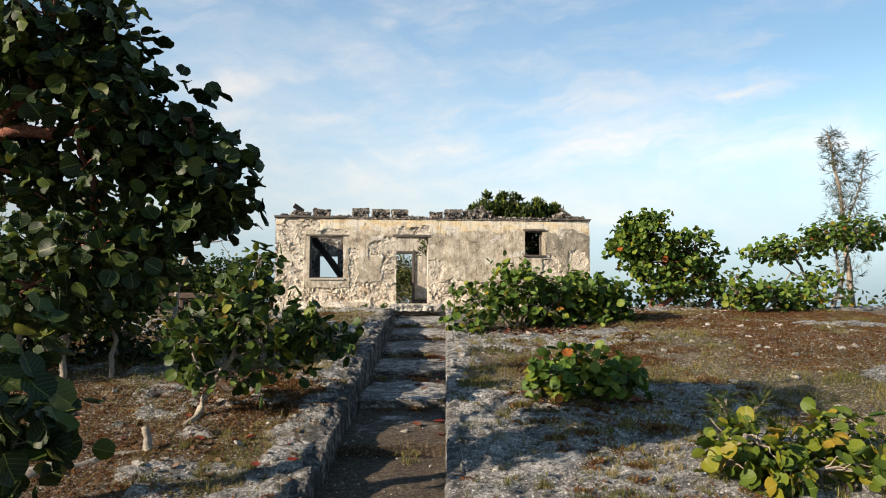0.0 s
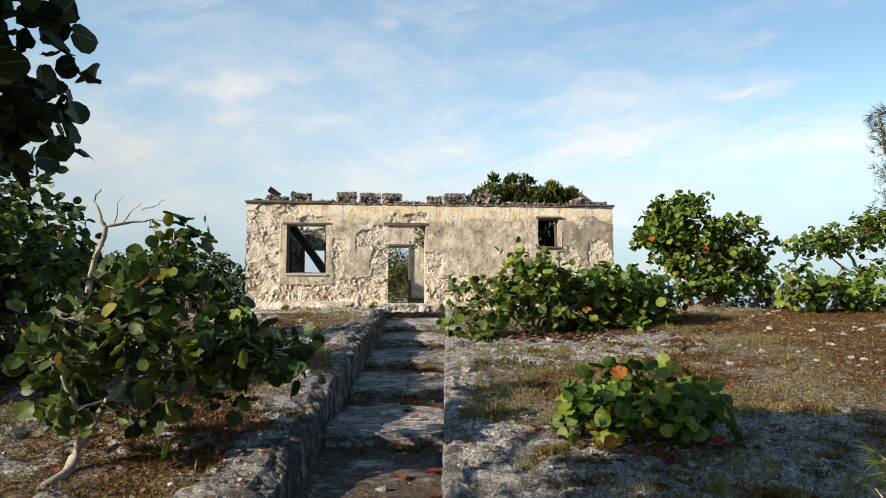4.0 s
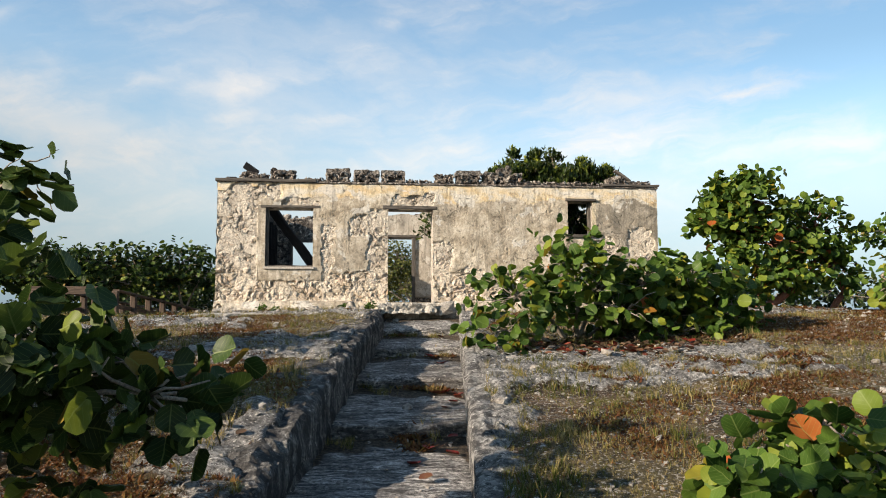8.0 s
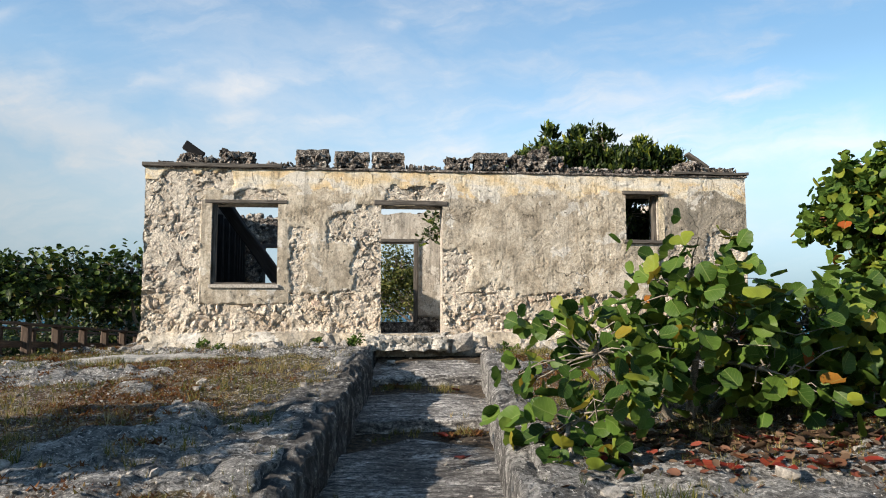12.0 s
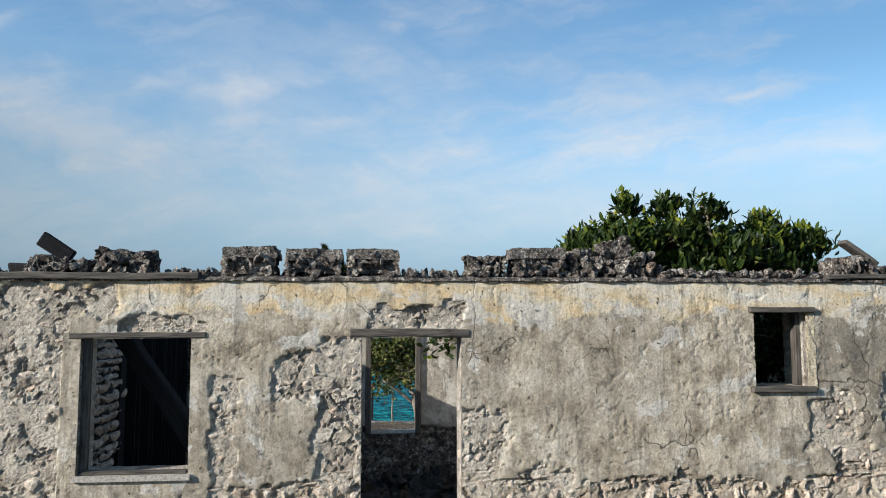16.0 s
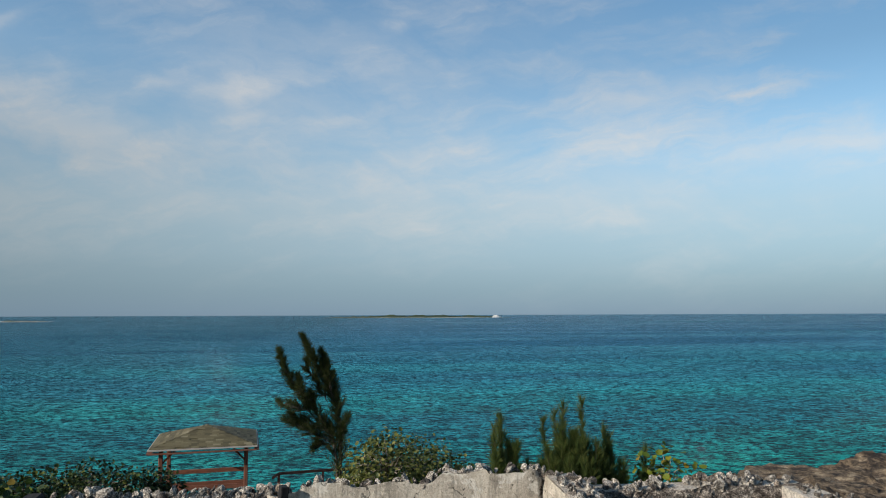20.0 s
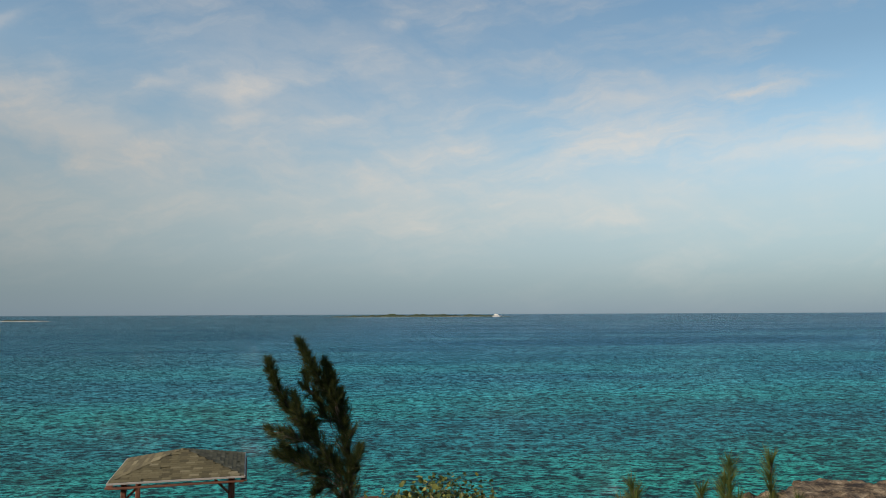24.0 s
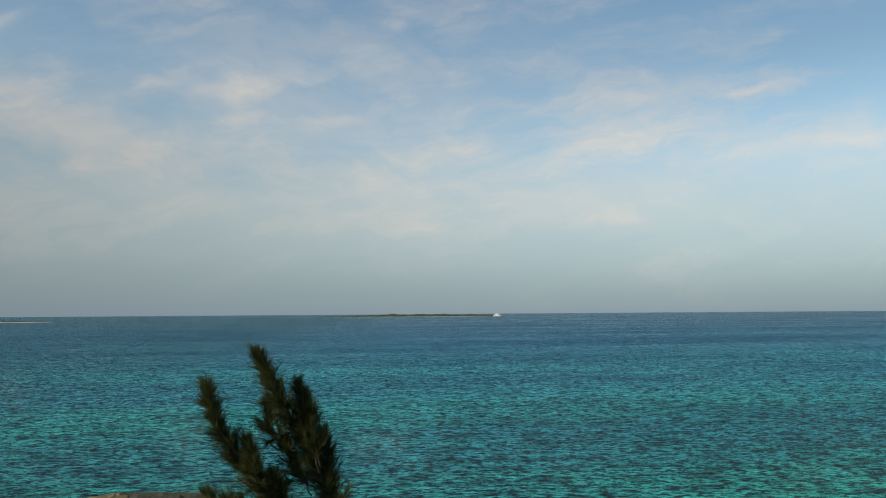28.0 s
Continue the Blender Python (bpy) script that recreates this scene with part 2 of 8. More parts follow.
def craggy_material(name, stops, pit=(0.012, 0.011, 0.010), pale=0.5, vary=0.5):
    """Weathered karst stone: black crust, raw pale breaks and pits at a hand's width and finer."""
    m, nt, b = material(name, 0.95)
    p = world_pos(nt)
    c = ramp(nt, noise_fac(nt, p, 9, 11, 0.74), stops)
    # crust and lichen at a finger's width
    c = mixc(nt, 1.0, c, ramp(nt, noise_fac(nt, p, 48, 8, 0.78), [(0.40, (0.22, 0.20, 0.19)), (0.47, (0.62, 0.59, 0.57)), (0.53, (1.05, 1.02, 1.0)), (0.60, (2.0, 1.95, 1.85))]), "MULTIPLY")
    r = spread(nt)
    c = mixc(nt, vary, c, ramp(nt, r, [(0.0, (0.40, 0.39, 0.38)), (0.35, (0.80, 0.78, 0.75)), (0.7, (1.1, 1.05, 1.0)), (0.92, (1.7, 1.62, 1.5)), (1.0, (1.25, 0.86, 0.62))]), "MULTIPLY")
    c = mixc(nt, ramp(nt, noise_fac(nt, p, 5, 9, 0.7), [(0.57, (0, 0, 0)), (0.61, (pale, pale, pale))]), c, (0.55, 0.525, 0.475))
    pits = ramp(nt, noise_fac(nt, p, 30, 6, 0.7), [(0.34, (1, 1, 1)), (0.42, (0, 0, 0))])
    c = mixc(nt, node(nt, "ShaderNodeMath", {0: pits, 1: 0.8}, operation="MULTIPLY").outputs[0], c, pit)
    nt.links.new(c, b.inputs["Base Color"])
    h = node(nt, "ShaderNodeMath", {0: noise_fac(nt, p, 16, 10, 0.75), 1: node(nt, "ShaderNodeMath", {0: pits, 1: 0.5}, operation="MULTIPLY").outputs[0]}, operation="SUBTRACT").outputs[0]
    bump(nt, b, h, 1.0, 0.05)
    return m


M_DARKSTONE = craggy_material("weathered_rubble", [(0.38, (0.030, 0.026, 0.024)), (0.47, (0.110, 0.100, 0.092)), (0.56, (0.245, 0.225, 0.205)), (0.65, (0.52, 0.49, 0.44))])
M_BREAK = craggy_material("pale_broken_rubble", [(0.38, (0.075, 0.068, 0.060)), (0.47, (0.23, 0.215, 0.193)), (0.56, (0.42, 0.40, 0.36)), (0.66, (0.64, 0.61, 0.555))], (0.03, 0.028, 0.025), 0.4, 0.35)


def karst(nt, p, stretched):
    """Bare weathered limestone: pale grey, crusted, flecked white and riddled with dark pits."""
    c = ramp(nt, noise_fac(nt, stretched, 1.9, 12, 0.70), [(0.32, (0.115, 0.111, 0.104)), (0.46, (0.24, 0.233, 0.218)), (0.57, (0.385, 0.374, 0.35)), (0.70, (0.58, 0.56, 0.527))])
    c = mixc(nt, ramp(nt, noise_fac(nt, p, 4.5, 10, 0.74), [(0.52, (0, 0, 0)), (0.58, (0.72, 0.72, 0.72))]), c, (0.075, 0.072, 0.068))
    c = mixc(nt, ramp(nt, noise_fac(nt, p, 17, 5, 0.66), [(0.52, (0, 0, 0)), (0.56, (0.62, 0.62, 0.62))]), c, (0.060, 0.058, 0.055))
    c = mixc(nt, ramp(nt, noise_fac(nt, p, 33, 4, 0.6), [(0.60, (0, 0, 0)), (0.63, (0.85, 0.85, 0.85))]), c, (0.66, 0.645, 0.61))
    return c


def karst_material(name, crust, lo, hi):
    m, nt, b = material(name, 0.95)
    p = world_pos(nt)
    c = karst(nt, p, world_pos(nt, (1, 1.5, 1)))
    # dark crust in streaks down the faces; a heavier one also paints in shade
    c = mixc(nt, ramp(nt, noise_fac(nt, world_pos(nt, (7, 7, 0.9)), 1.0, 9, 0.72), [(lo, (0, 0, 0)), (hi, (crust, crust, crust))]), c, (0.045, 0.043, 0.042))
    nt.links.new(c, b.inputs["Base Color"])
    h = node(nt, "ShaderNodeMath", {0: noise_fac(nt, p, 10, 10, 0.75), 1: noise_fac(nt, p, 34, 6, 0.7)}, operation="ADD").outputs[0]
    bump(nt, b, h, 1.0, 0.07)
    return m


M_ROCK = karst_material("grey_karst_rock", 0.80, 0.49, 0.57)
# copy for the left wall: real crust, made heavier to paint its shaded face
M_LEDGE = karst_material("weathered_shaded_ledge", 0.97, 0.36, 0.54)


def step_material():
    """Scraped cement: wavy ridges across the way, lichen-dark, with soil caught at the back of each tread."""
    m, nt, b = material("scraped_step_cement", 0.95)
    p = world_pos(nt)
    ridges = noise_fac(nt, world_pos(nt, (3.4, 13, 13)), 1.0, 10, 0.74, 1.0)
    c = ramp(nt, ridges, [(0.38, (0.045, 0.045, 0.046)), (0.45, (0.140, 0.138, 0.136)), (0.53, (0.33, 0.325, 0.315)), (0.62, (0.62, 0.605, 0.58))])
    # crust breaks the ridges up
    c = mixc(nt, 1.0, c, ramp(nt, noise_fac(nt, p, 24, 9, 0.78), [(0.40, (0.30, 0.29, 0.28)), (0.47, (0.75, 0.73, 0.71)), (0.53, (1.05, 1.04, 1.02)), (0.60, (1.6, 1.58, 1.52))]), "MULTIPLY")
    c = mixc(nt, ramp(nt, noise_fac(nt, p, 1.4, 8, 0.65), [(0.44, (0, 0, 0)), (0.60, (0.75, 0.75, 0.75))]), c, (0.050, 0.046, 0.043))
    c = mixc(nt, ramp(nt, noise_fac(nt, p, 19, 6, 0.7), [(0.60, (0, 0, 0)), (0.66, (0.8, 0.8, 0.8))]), c, (0.45, 0.43, 0.40))
    a = node(nt, "ShaderNodeAttribute")
    a.attribute_name = "soil"
    k = node(nt, "ShaderNodeMath", {0: a.outputs["Fac"], 1: node(nt, "ShaderNodeMath", {0: noise_fac(nt, p, 6, 8, 0.72), 1: 0.5}, operation="SUBTRACT").outputs[0]}, operation="ADD").outputs[0]
    earth = ramp(nt, noise_fac(nt, p, 22, 6, 0.72), [(0.38, (0.020, 0.014, 0.009)), (0.52, (0.060, 0.042, 0.026)), (0.66, (0.17, 0.13, 0.085))])
    c = mixc(nt, ramp(nt, k, [(0.42, (0, 0, 0)), (0.58, (0.95, 0.95, 0.95))]), c, earth)
    nt.links.new(c, b.inputs["Base Color"])
    h = node(nt, "ShaderNodeMath", {0: ridges, 1: node(nt, "ShaderNodeMath", {0: noise_fac(nt, p, 30, 7, 0.72), 1: 0.4}, operation="MULTIPLY").outputs[0]}, operation="ADD").outputs[0]
    bump(nt, b, h, 1.0, 0.05)
    return m


M_STEP = step_material()
M_PALEROCK = speckled("pale_rock", [(0.3, (0.13, 0.118, 0.10)), (0.5, (0.30, 0.28, 0.25)), (0.75, (0.54, 0.515, 0.47))], 2.5, 30, bumpy=0.9, dist=0.03, vary=0.2)


def plaster_material(name, worn=1.0, limewash=True):
    m, nt, b = material(name, 0.92)
    p = world_pos(nt)
    base = ramp(nt, noise_fac(nt, world_pos(nt, (1, 1, 0.8)), 2.4, 12, 0.76), [(0.35, (0.17, 0.138, 0.096)), (0.45, (0.38, 0.322, 0.240)), (0.54, (0.54, 0.474, 0.372)), (0.66, (0.70, 0.635, 0.53))])
    # a broad darker, mould-grown field and paler ones
    field = ramp(nt, noise_fac(nt, world_pos(nt, (1, 1, 0.7)), 0.7, 4, 0.55), [(0.44, (0, 0, 0)), (0.62, (0.45, 0.45, 0.45))])
    base = mixc(nt, field, base, (0.21, 0.186, 0.15))
    # the weather end of the wall is grown over with dark lichen
    x_end = node(nt, "ShaderNodeMapRange", {"Value": node(nt, "ShaderNodeSeparateXYZ", {0: p}).outputs["X"], "From Min": 6.8, "From Max": 9.8, "To Max": 0.24}).outputs[0]
    lichen = node(nt, "ShaderNodeMath", {0: x_end, 1: noise_fac(nt, p, 2.4, 9, 0.7)}, operation="ADD").outputs[0]
    base = mixc(nt, ramp(nt, lichen, [(0.60, (0, 0, 0)), (0.85, (0.8, 0.8, 0.8))]), base, (0.10, 0.095, 0.08))
    # old cream limewash kept under the eaves line, with a ragged lower edge
    z = node(nt, "ShaderNodeSeparateXYZ", {0: p}).outputs["Z"]
    edge = node(nt, "ShaderNodeMath", {0: noise_fac(nt, p, 1.6, 9, 0.62), 1: 0.9}, operation="MULTIPLY").outputs[0]
    zz = node(nt, "ShaderNodeMath", {0: z, 1: edge}, operation="ADD").outputs[0]
    wash = ramp(nt, node(nt, "ShaderNodeMapRange", {"Value": zz, "From Min": 3.04, "From Max": 3.09}).outputs[0], [(0.0, (0, 0, 0)), (1.0, (1, 1, 1))])
    cream = ramp(nt, noise_fac(nt, world_pos(nt, (1, 1, 2.2)), 1.5, 7, 0.6), [(0.34, (0.54, 0.37, 0.19)), (0.46, (0.62, 0.50, 0.32)), (0.56, (0.64, 0.58, 0.47)), (0.7, (0.66, 0.64, 0.59))])
    c = mixc(nt, wash, base, cream) if limewash else mixc(nt, 0.35, base, (0.42, 0.40, 0.37))
    # pale patches where a skim coat survives
    pale = ramp(nt, noise_fac(nt, world_pos(nt, (1, 1, 1.2)), 1.7, 10, 0.66, 0.5), [(0.575, (0, 0, 0)), (0.59, (0.8, 0.8, 0.8))])
    c = mixc(nt, pale, c, (0.58, 0.55, 0.49))
    # rain streaks and mould
    streak = ramp(nt, noise_fac(nt, world_pos(nt, (9, 9, 0.7)), 1.0, 10, 0.74), [(0.50, (0, 0, 0)), (0.70, (0.75, 0.75, 0.75))])
    c = mixc(nt, node(nt, "ShaderNodeMath", {0: streak, 1: worn}, operation="MULTIPLY").outputs[0], c, (0.10, 0.092, 0.077))
    mould = ramp(nt, noise_fac(nt, p, 4.0, 12, 0.78), [(0.52, (0, 0, 0)), (0.66, (0.75, 0.75, 0.75))])
    c = mixc(nt, mould, c, (0.085, 0.077, 0.062))
    pits = ramp(nt, noise_fac(nt, p, 14, 5, 0.6), [(0.655, (0, 0, 0)), (0.69, (0.9, 0.9, 0.9))])
    c = mixc(nt, pits, c, (0.06, 0.054, 0.044))
    flecks = ramp(nt, noise_fac(nt, p, 9, 7, 0.7), [(0.66, (0, 0, 0)), (0.70, (0.7, 0.7, 0.7))])
    c = mixc(nt, flecks, c, (0.52, 0.50, 0.46))
    # hairline cracks
    wv = node(nt, "ShaderNodeVectorMath", {0: p, 1: node(nt, "ShaderNodeVectorMath", {0: node(nt, "ShaderNodeTexNoise", {"Vector": p, "Scale": 2.6, "Detail": 6.0}).outputs["Color"], 1: (0.8, 0.8, 0.8)}, operation="MULTIPLY").outputs[0]}, operation="ADD").outputs[0]
    vor = node(nt, "ShaderNodeTexVoronoi", {"Vector": wv, "Scale": 0.9}, feature="DISTANCE_TO_EDGE")
    line = ramp(nt, vor.outputs["Distance"], [(0.0, (1, 1, 1)), (0.009, (0, 0, 0))])
    line = node(nt, "ShaderNodeMath", {0: line, 1: ramp(nt, noise_fac(nt, p, 0.9, 5, 0.6), [(0.50, (0, 0, 0)), (0.58, (0.9, 0.9, 0.9))])}, operation="MULTIPLY").outputs[0]
    c = mixc(nt, line, c, (0.05, 0.044, 0.036))
    g = noise_fac(nt, p, 42, 6, 0.7)
    c = mixc(nt, 1.0, c, ramp(nt, g, [(0.34, (0.66, 0.66, 0.66)), (0.46, (0.92, 0.92, 0.92)), (0.54, (1.0, 1.0, 1.0)), (0.66, (1.15, 1.15, 1.15))]), "MULTIPLY")
    nt.links.new(c, b.inputs["Base Color"])
    h = node(nt, "ShaderNodeMath", {0: noise_fac(nt, p, 16, 10, 0.72), 1: node(nt, "ShaderNodeMath", {0: g, 1: 0.35}, operation="MULTIPLY").outputs[0]}, operation="ADD").outputs[0]
    h = node(nt, "ShaderNodeMath", {0: h, 1: node(nt, "ShaderNodeMath", {0: node(nt, "ShaderNodeMath", {0: line, 1: pits}, operation="MAXIMUM").outputs[0], 1: 0.8}, operation="MULTIPLY").outputs[0]}, operation="SUBTRACT").outputs[0]
    bump(nt, b, h, 0.8, 0.022)
    return m


M_PLASTER = plaster_material("old_plaster", 0.9)
M_CEMENT = speckled("smooth_cement", [(0.3, (0.32, 0.29, 0.25)), (0.6, (0.42, 0.385, 0.34)), (0.8, (0.50, 0.47, 0.42))], 2.0, 60, bumpy=0.3, dist=0.01)


def wood_material(name, dark, light, rough=0.8, scale=(14, 14, 1.2)):
    m, nt, b = material(name, rough)
    o = coords(nt, "Object", scale)
    g = noise_fac(nt, o, 3.0, 6, 0.6, 0.6)
    c = ramp(nt, g, [(0.3, dark), (0.7, light)])
    c = mixc(nt, 0.5, c, ramp(nt, noise_fac(nt, coords(nt), 3.5, 5, 0.6), [(0.3, (0.4, 0.4, 0.4)), (0.7, (1, 1, 1))]), "MULTIPLY")
    nt.links.new(c, b.inputs["Base Color"])
    bump(nt, b, g, 0.6, 0.01)
    return m


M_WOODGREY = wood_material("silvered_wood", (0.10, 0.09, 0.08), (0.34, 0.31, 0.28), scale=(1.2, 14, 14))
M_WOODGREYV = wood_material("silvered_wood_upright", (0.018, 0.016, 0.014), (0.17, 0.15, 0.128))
M_CHAR = wood_material("charred_wood", (0.004, 0.004, 0.005), (0.022, 0.022, 0.023), 0.95)
M_REDWOOD = wood_material("stained_redwood", (0.10, 0.035, 0.022), (0.24, 0.095, 0.055), 0.7)
M_FENCE = wood_material("fence_timber", (0.035, 0.024, 0.018), (0.15, 0.105, 0.075), 0.85)
M_BARK = speckled("grey_bark", [(0.3, (0.15, 0.12, 0.09)), (0.6, (0.30, 0.25, 0.20)), (0.8, (0.45, 0.40, 0.34))], 7.0, 60, bumpy=0.8, dist=0.01)
M_DARKBARK = speckled("dark_bark", [(0.3, (0.04, 0.033, 0.026)), (0.6, (0.085, 0.07, 0.055)), (0.8, (0.15, 0.13, 0.10))], 7.0, 60, bumpy=0.8, dist=0.01)
M_REDBARK = speckled("red_bark", [(0.3, (0.14, 0.05, 0.035)), (0.6, (0.28, 0.11, 0.07)), (0.8, (0.40, 0.22, 0.15))], 6.0, 50, bumpy=0.7, dist=0.01)
M_DRIFT = speckled("bleached_wood", [(0.3, (0.15, 0.125, 0.098)), (0.6, (0.28, 0.245, 0.20)), (0.8, (0.40, 0.36, 0.305))], 8.0, 70, bumpy=0.6, dist=0.006)


def leaf_material(name, stops, vein=(0.20, 0.25, 0.08), gloss=0.50, thin=0.3, veins=True):
    m, nt, b = material(name, gloss)
    b.inputs["Specular IOR Level"].default_value = 0.2
    r = spread(nt)
    c = ramp(nt, r, stops)
    c = mixc(nt, 0.5, c, ramp(nt, noise_fac(nt, world_pos(nt), 9, 4, 0.6), [(0.3, (0.55, 0.6, 0.5)), (0.7, (1, 1, 1))]), "MULTIPLY")
    if veins:
        uv = node(nt, "ShaderNodeTexCoord").outputs["UV"]
        s = node(nt, "ShaderNodeSeparateXYZ", {0: uv})
        ax = node(nt, "ShaderNodeMath", {0: node(nt, "ShaderNodeMath", {0: s.outputs["X"], 1: 0.5}, operation="SUBTRACT").outputs[0]}, operation="ABSOLUTE").outputs[0]
        mid = node(nt, "ShaderNodeMath", {0: ax, 1: 0.022}, operation="LESS_THAN").outputs[0]
        q = node(nt, "ShaderNodeMath", {0: s.outputs["Y"], 1: node(nt, "ShaderNodeMath", {0: ax, 1: 0.75}, operation="MULTIPLY").outputs[0]}, operation="SUBTRACT").outputs[0]
        fr = node(nt, "ShaderNodeMath", {0: node(nt, "ShaderNodeMath", {0: q, 1: 6.0}, operation="MULTIPLY").outputs[0]}, operation="FRACT").outputs[0]
        side = node(nt, "ShaderNodeMath", {0: fr, 1: 0.09}, operation="LESS_THAN").outputs[0]
        v = node(nt, "ShaderNodeMath", {0: mid, 1: node(nt, "ShaderNodeMath", {0: side, 1: 0.6}, operation="MULTIPLY").outputs[0]}, operation="MAXIMUM").outputs[0]
        c = mixc(nt, node(nt, "ShaderNodeMath", {0: v, 1: 0.40}, operation="MULTIPLY").outputs[0], c, vein)
    nt.links.new(c, b.inputs["Base Color"])
    tr = node(nt, "ShaderNodeBsdfTranslucent", {"Color": c})
    mx = node(nt, "ShaderNodeMixShader", {0: thin, 1: b.outputs[0], 2: tr.outputs[0]})
    nt.links.new(mx.outputs[0], nt.nodes["Material Output"].inputs["Surface"])
    return m


M_GRAPE = leaf_material("sea_grape_leaf", [(0.0, (0.026, 0.060, 0.010)), (0.40, (0.055, 0.110, 0.018)), (0.72, (0.105, 0.170, 0.026)), (0.93, (0.20, 0.225, 0.026)), (0.985, (0.24, 0.17, 0.02)), (0.997, (0.34, 0.075, 0.02))])
M_OLIVE = leaf_material("olive_shrub_leaf", [(0.0, (0.035, 0.052, 0.014)), (0.5, (0.085, 0.098, 0.025)), (0.85, (0.17, 0.17, 0.045)), (1.0, (0.26, 0.24, 0.08))])
# the sea grape leaf again, darkened to paint in shade and silhouette
M_GRAPESHADE = leaf_material("shaded_sea_grape_leaf", [(0.0, (0.007, 0.016, 0.005)), (0.6, (0.015, 0.032, 0.008)), (0.92, (0.045, 0.066, 0.012)), (1.0, (0.12, 0.12, 0.02))], thin=0.16)
# a second leaf copy, its stops lowered part way to stand for shade
M_GRAPEHALFSHADE = leaf_material("half_shaded_sea_grape_leaf", [(0.0, (0.011, 0.026, 0.007)), (0.50, (0.026, 0.054, 0.011)), (0.82, (0.066, 0.104, 0.018)), (0.96, (0.14, 0.17, 0.022)), (1.0, (0.20, 0.12, 0.02))], thin=0.25)
M_GRAPEYEL = leaf_material("yellowing_sea_grape_leaf", [(0.0, (0.04, 0.075, 0.012)), (0.40, (0.085, 0.125, 0.016)), (0.8, (0.17, 0.19, 0.020)), (1.0, (0.25, 0.16, 0.02))])
# dark stops, partly in place of shade among the lower leaves
M_GLOSSY = leaf_material("glossy_shrub_leaf", [(0.0, (0.008, 0.018, 0.005)), (0.50, (0.018, 0.038, 0.008)), (0.80, (0.040, 0.068, 0.011)), (0.95, (0.10, 0.125, 0.016)), (1.0, (0.20, 0.20, 0.03))], gloss=0.45)
M_SHOOT = leaf_material("young_shoot_leaf", [(0.0, (0.05, 0.085, 0.012)), (0.45, (0.13, 0.17, 0.018)), (0.8, (0.25, 0.27, 0.025)), (1.0, (0.38, 0.36, 0.04))], gloss=0.5)
M_WEED = leaf_material("weed_leaf", [(0.0, (0.03, 0.07, 0.012)), (0.6, (0.07, 0.13, 0.02)), (1.0, (0.15, 0.19, 0.04))], gloss=0.6, veins=False)
M_NEEDLE = leaf_material("casuarina_needle", [(0.0, (0.014, 0.026, 0.009)), (0.6, (0.030, 0.046, 0.013)), (1.0, (0.085, 0.085, 0.02))], gloss=0.7, veins=False)
# the needle in brighter stops, with light put into the colour
M_NEEDLELIT = leaf_material("lit_casuarina_needle", [(0.0, (0.030, 0.056, 0.015)), (0.6, (0.065, 0.096, 0.022)), (1.0, (0.14, 0.14, 0.04))], gloss=0.7, veins=False)
def grass_material():
    m = leaf_material("grass_blade", [(0.0, (0.3, 0.3, 0.3)), (1.0, (1, 1, 1))], gloss=0.8, veins=False)
    nt = m.node_tree
    pick = node(nt, "ShaderNodeMath", {0: noise_fac(nt, world_pos(nt), 0.8, 5, 0.6), 1: node(nt, "ShaderNodeMath", {0: spread(nt), 1: 0.45}, operation="MULTIPLY").outputs[0]}, operation="ADD").outputs[0]
    c = ramp(nt, pick, [(0.45, (0.036, 0.062, 0.010)), (0.62, (0.085, 0.098, 0.018)), (0.78, (0.18, 0.145, 0.045)), (0.93, (0.36, 0.28, 0.13))])
    nt.links.new(c, nt.nodes["Principled BSDF"].inputs["Base Color"])
    nt.links.new(c, nt.nodes["Translucent BSDF"].inputs["Color"])
    return m


M_GRASS = grass_material()
M_LITTER = leaf_material("brown_leaf_litter", [(0.0, (0.045, 0.028, 0.018)), (0.5, (0.10, 0.06, 0.038)), (0.85, (0.17, 0.11, 0.07)), (1.0, (0.20, 0.03, 0.018))], gloss=0.85, thin=0.05, veins=False)
M_DRY = leaf_material("dry_groundcover", [(0.0, (0.085, 0.032, 0.015)), (0.5, (0.17, 0.070, 0.026)), (0.8, (0.22, 0.115, 0.040)), (1.0, (0.095, 0.092, 0.022))], gloss=0.85, veins=False)
M_REDLEAF = leaf_material("fallen_red_leaf", [(0.0, (0.13, 0.010, 0.008)), (0.45, (0.22, 0.022, 0.015)), (0.8, (0.16, 0.05, 0.025)), (1.0, (0.13, 0.075, 0.045))], thin=0.1)


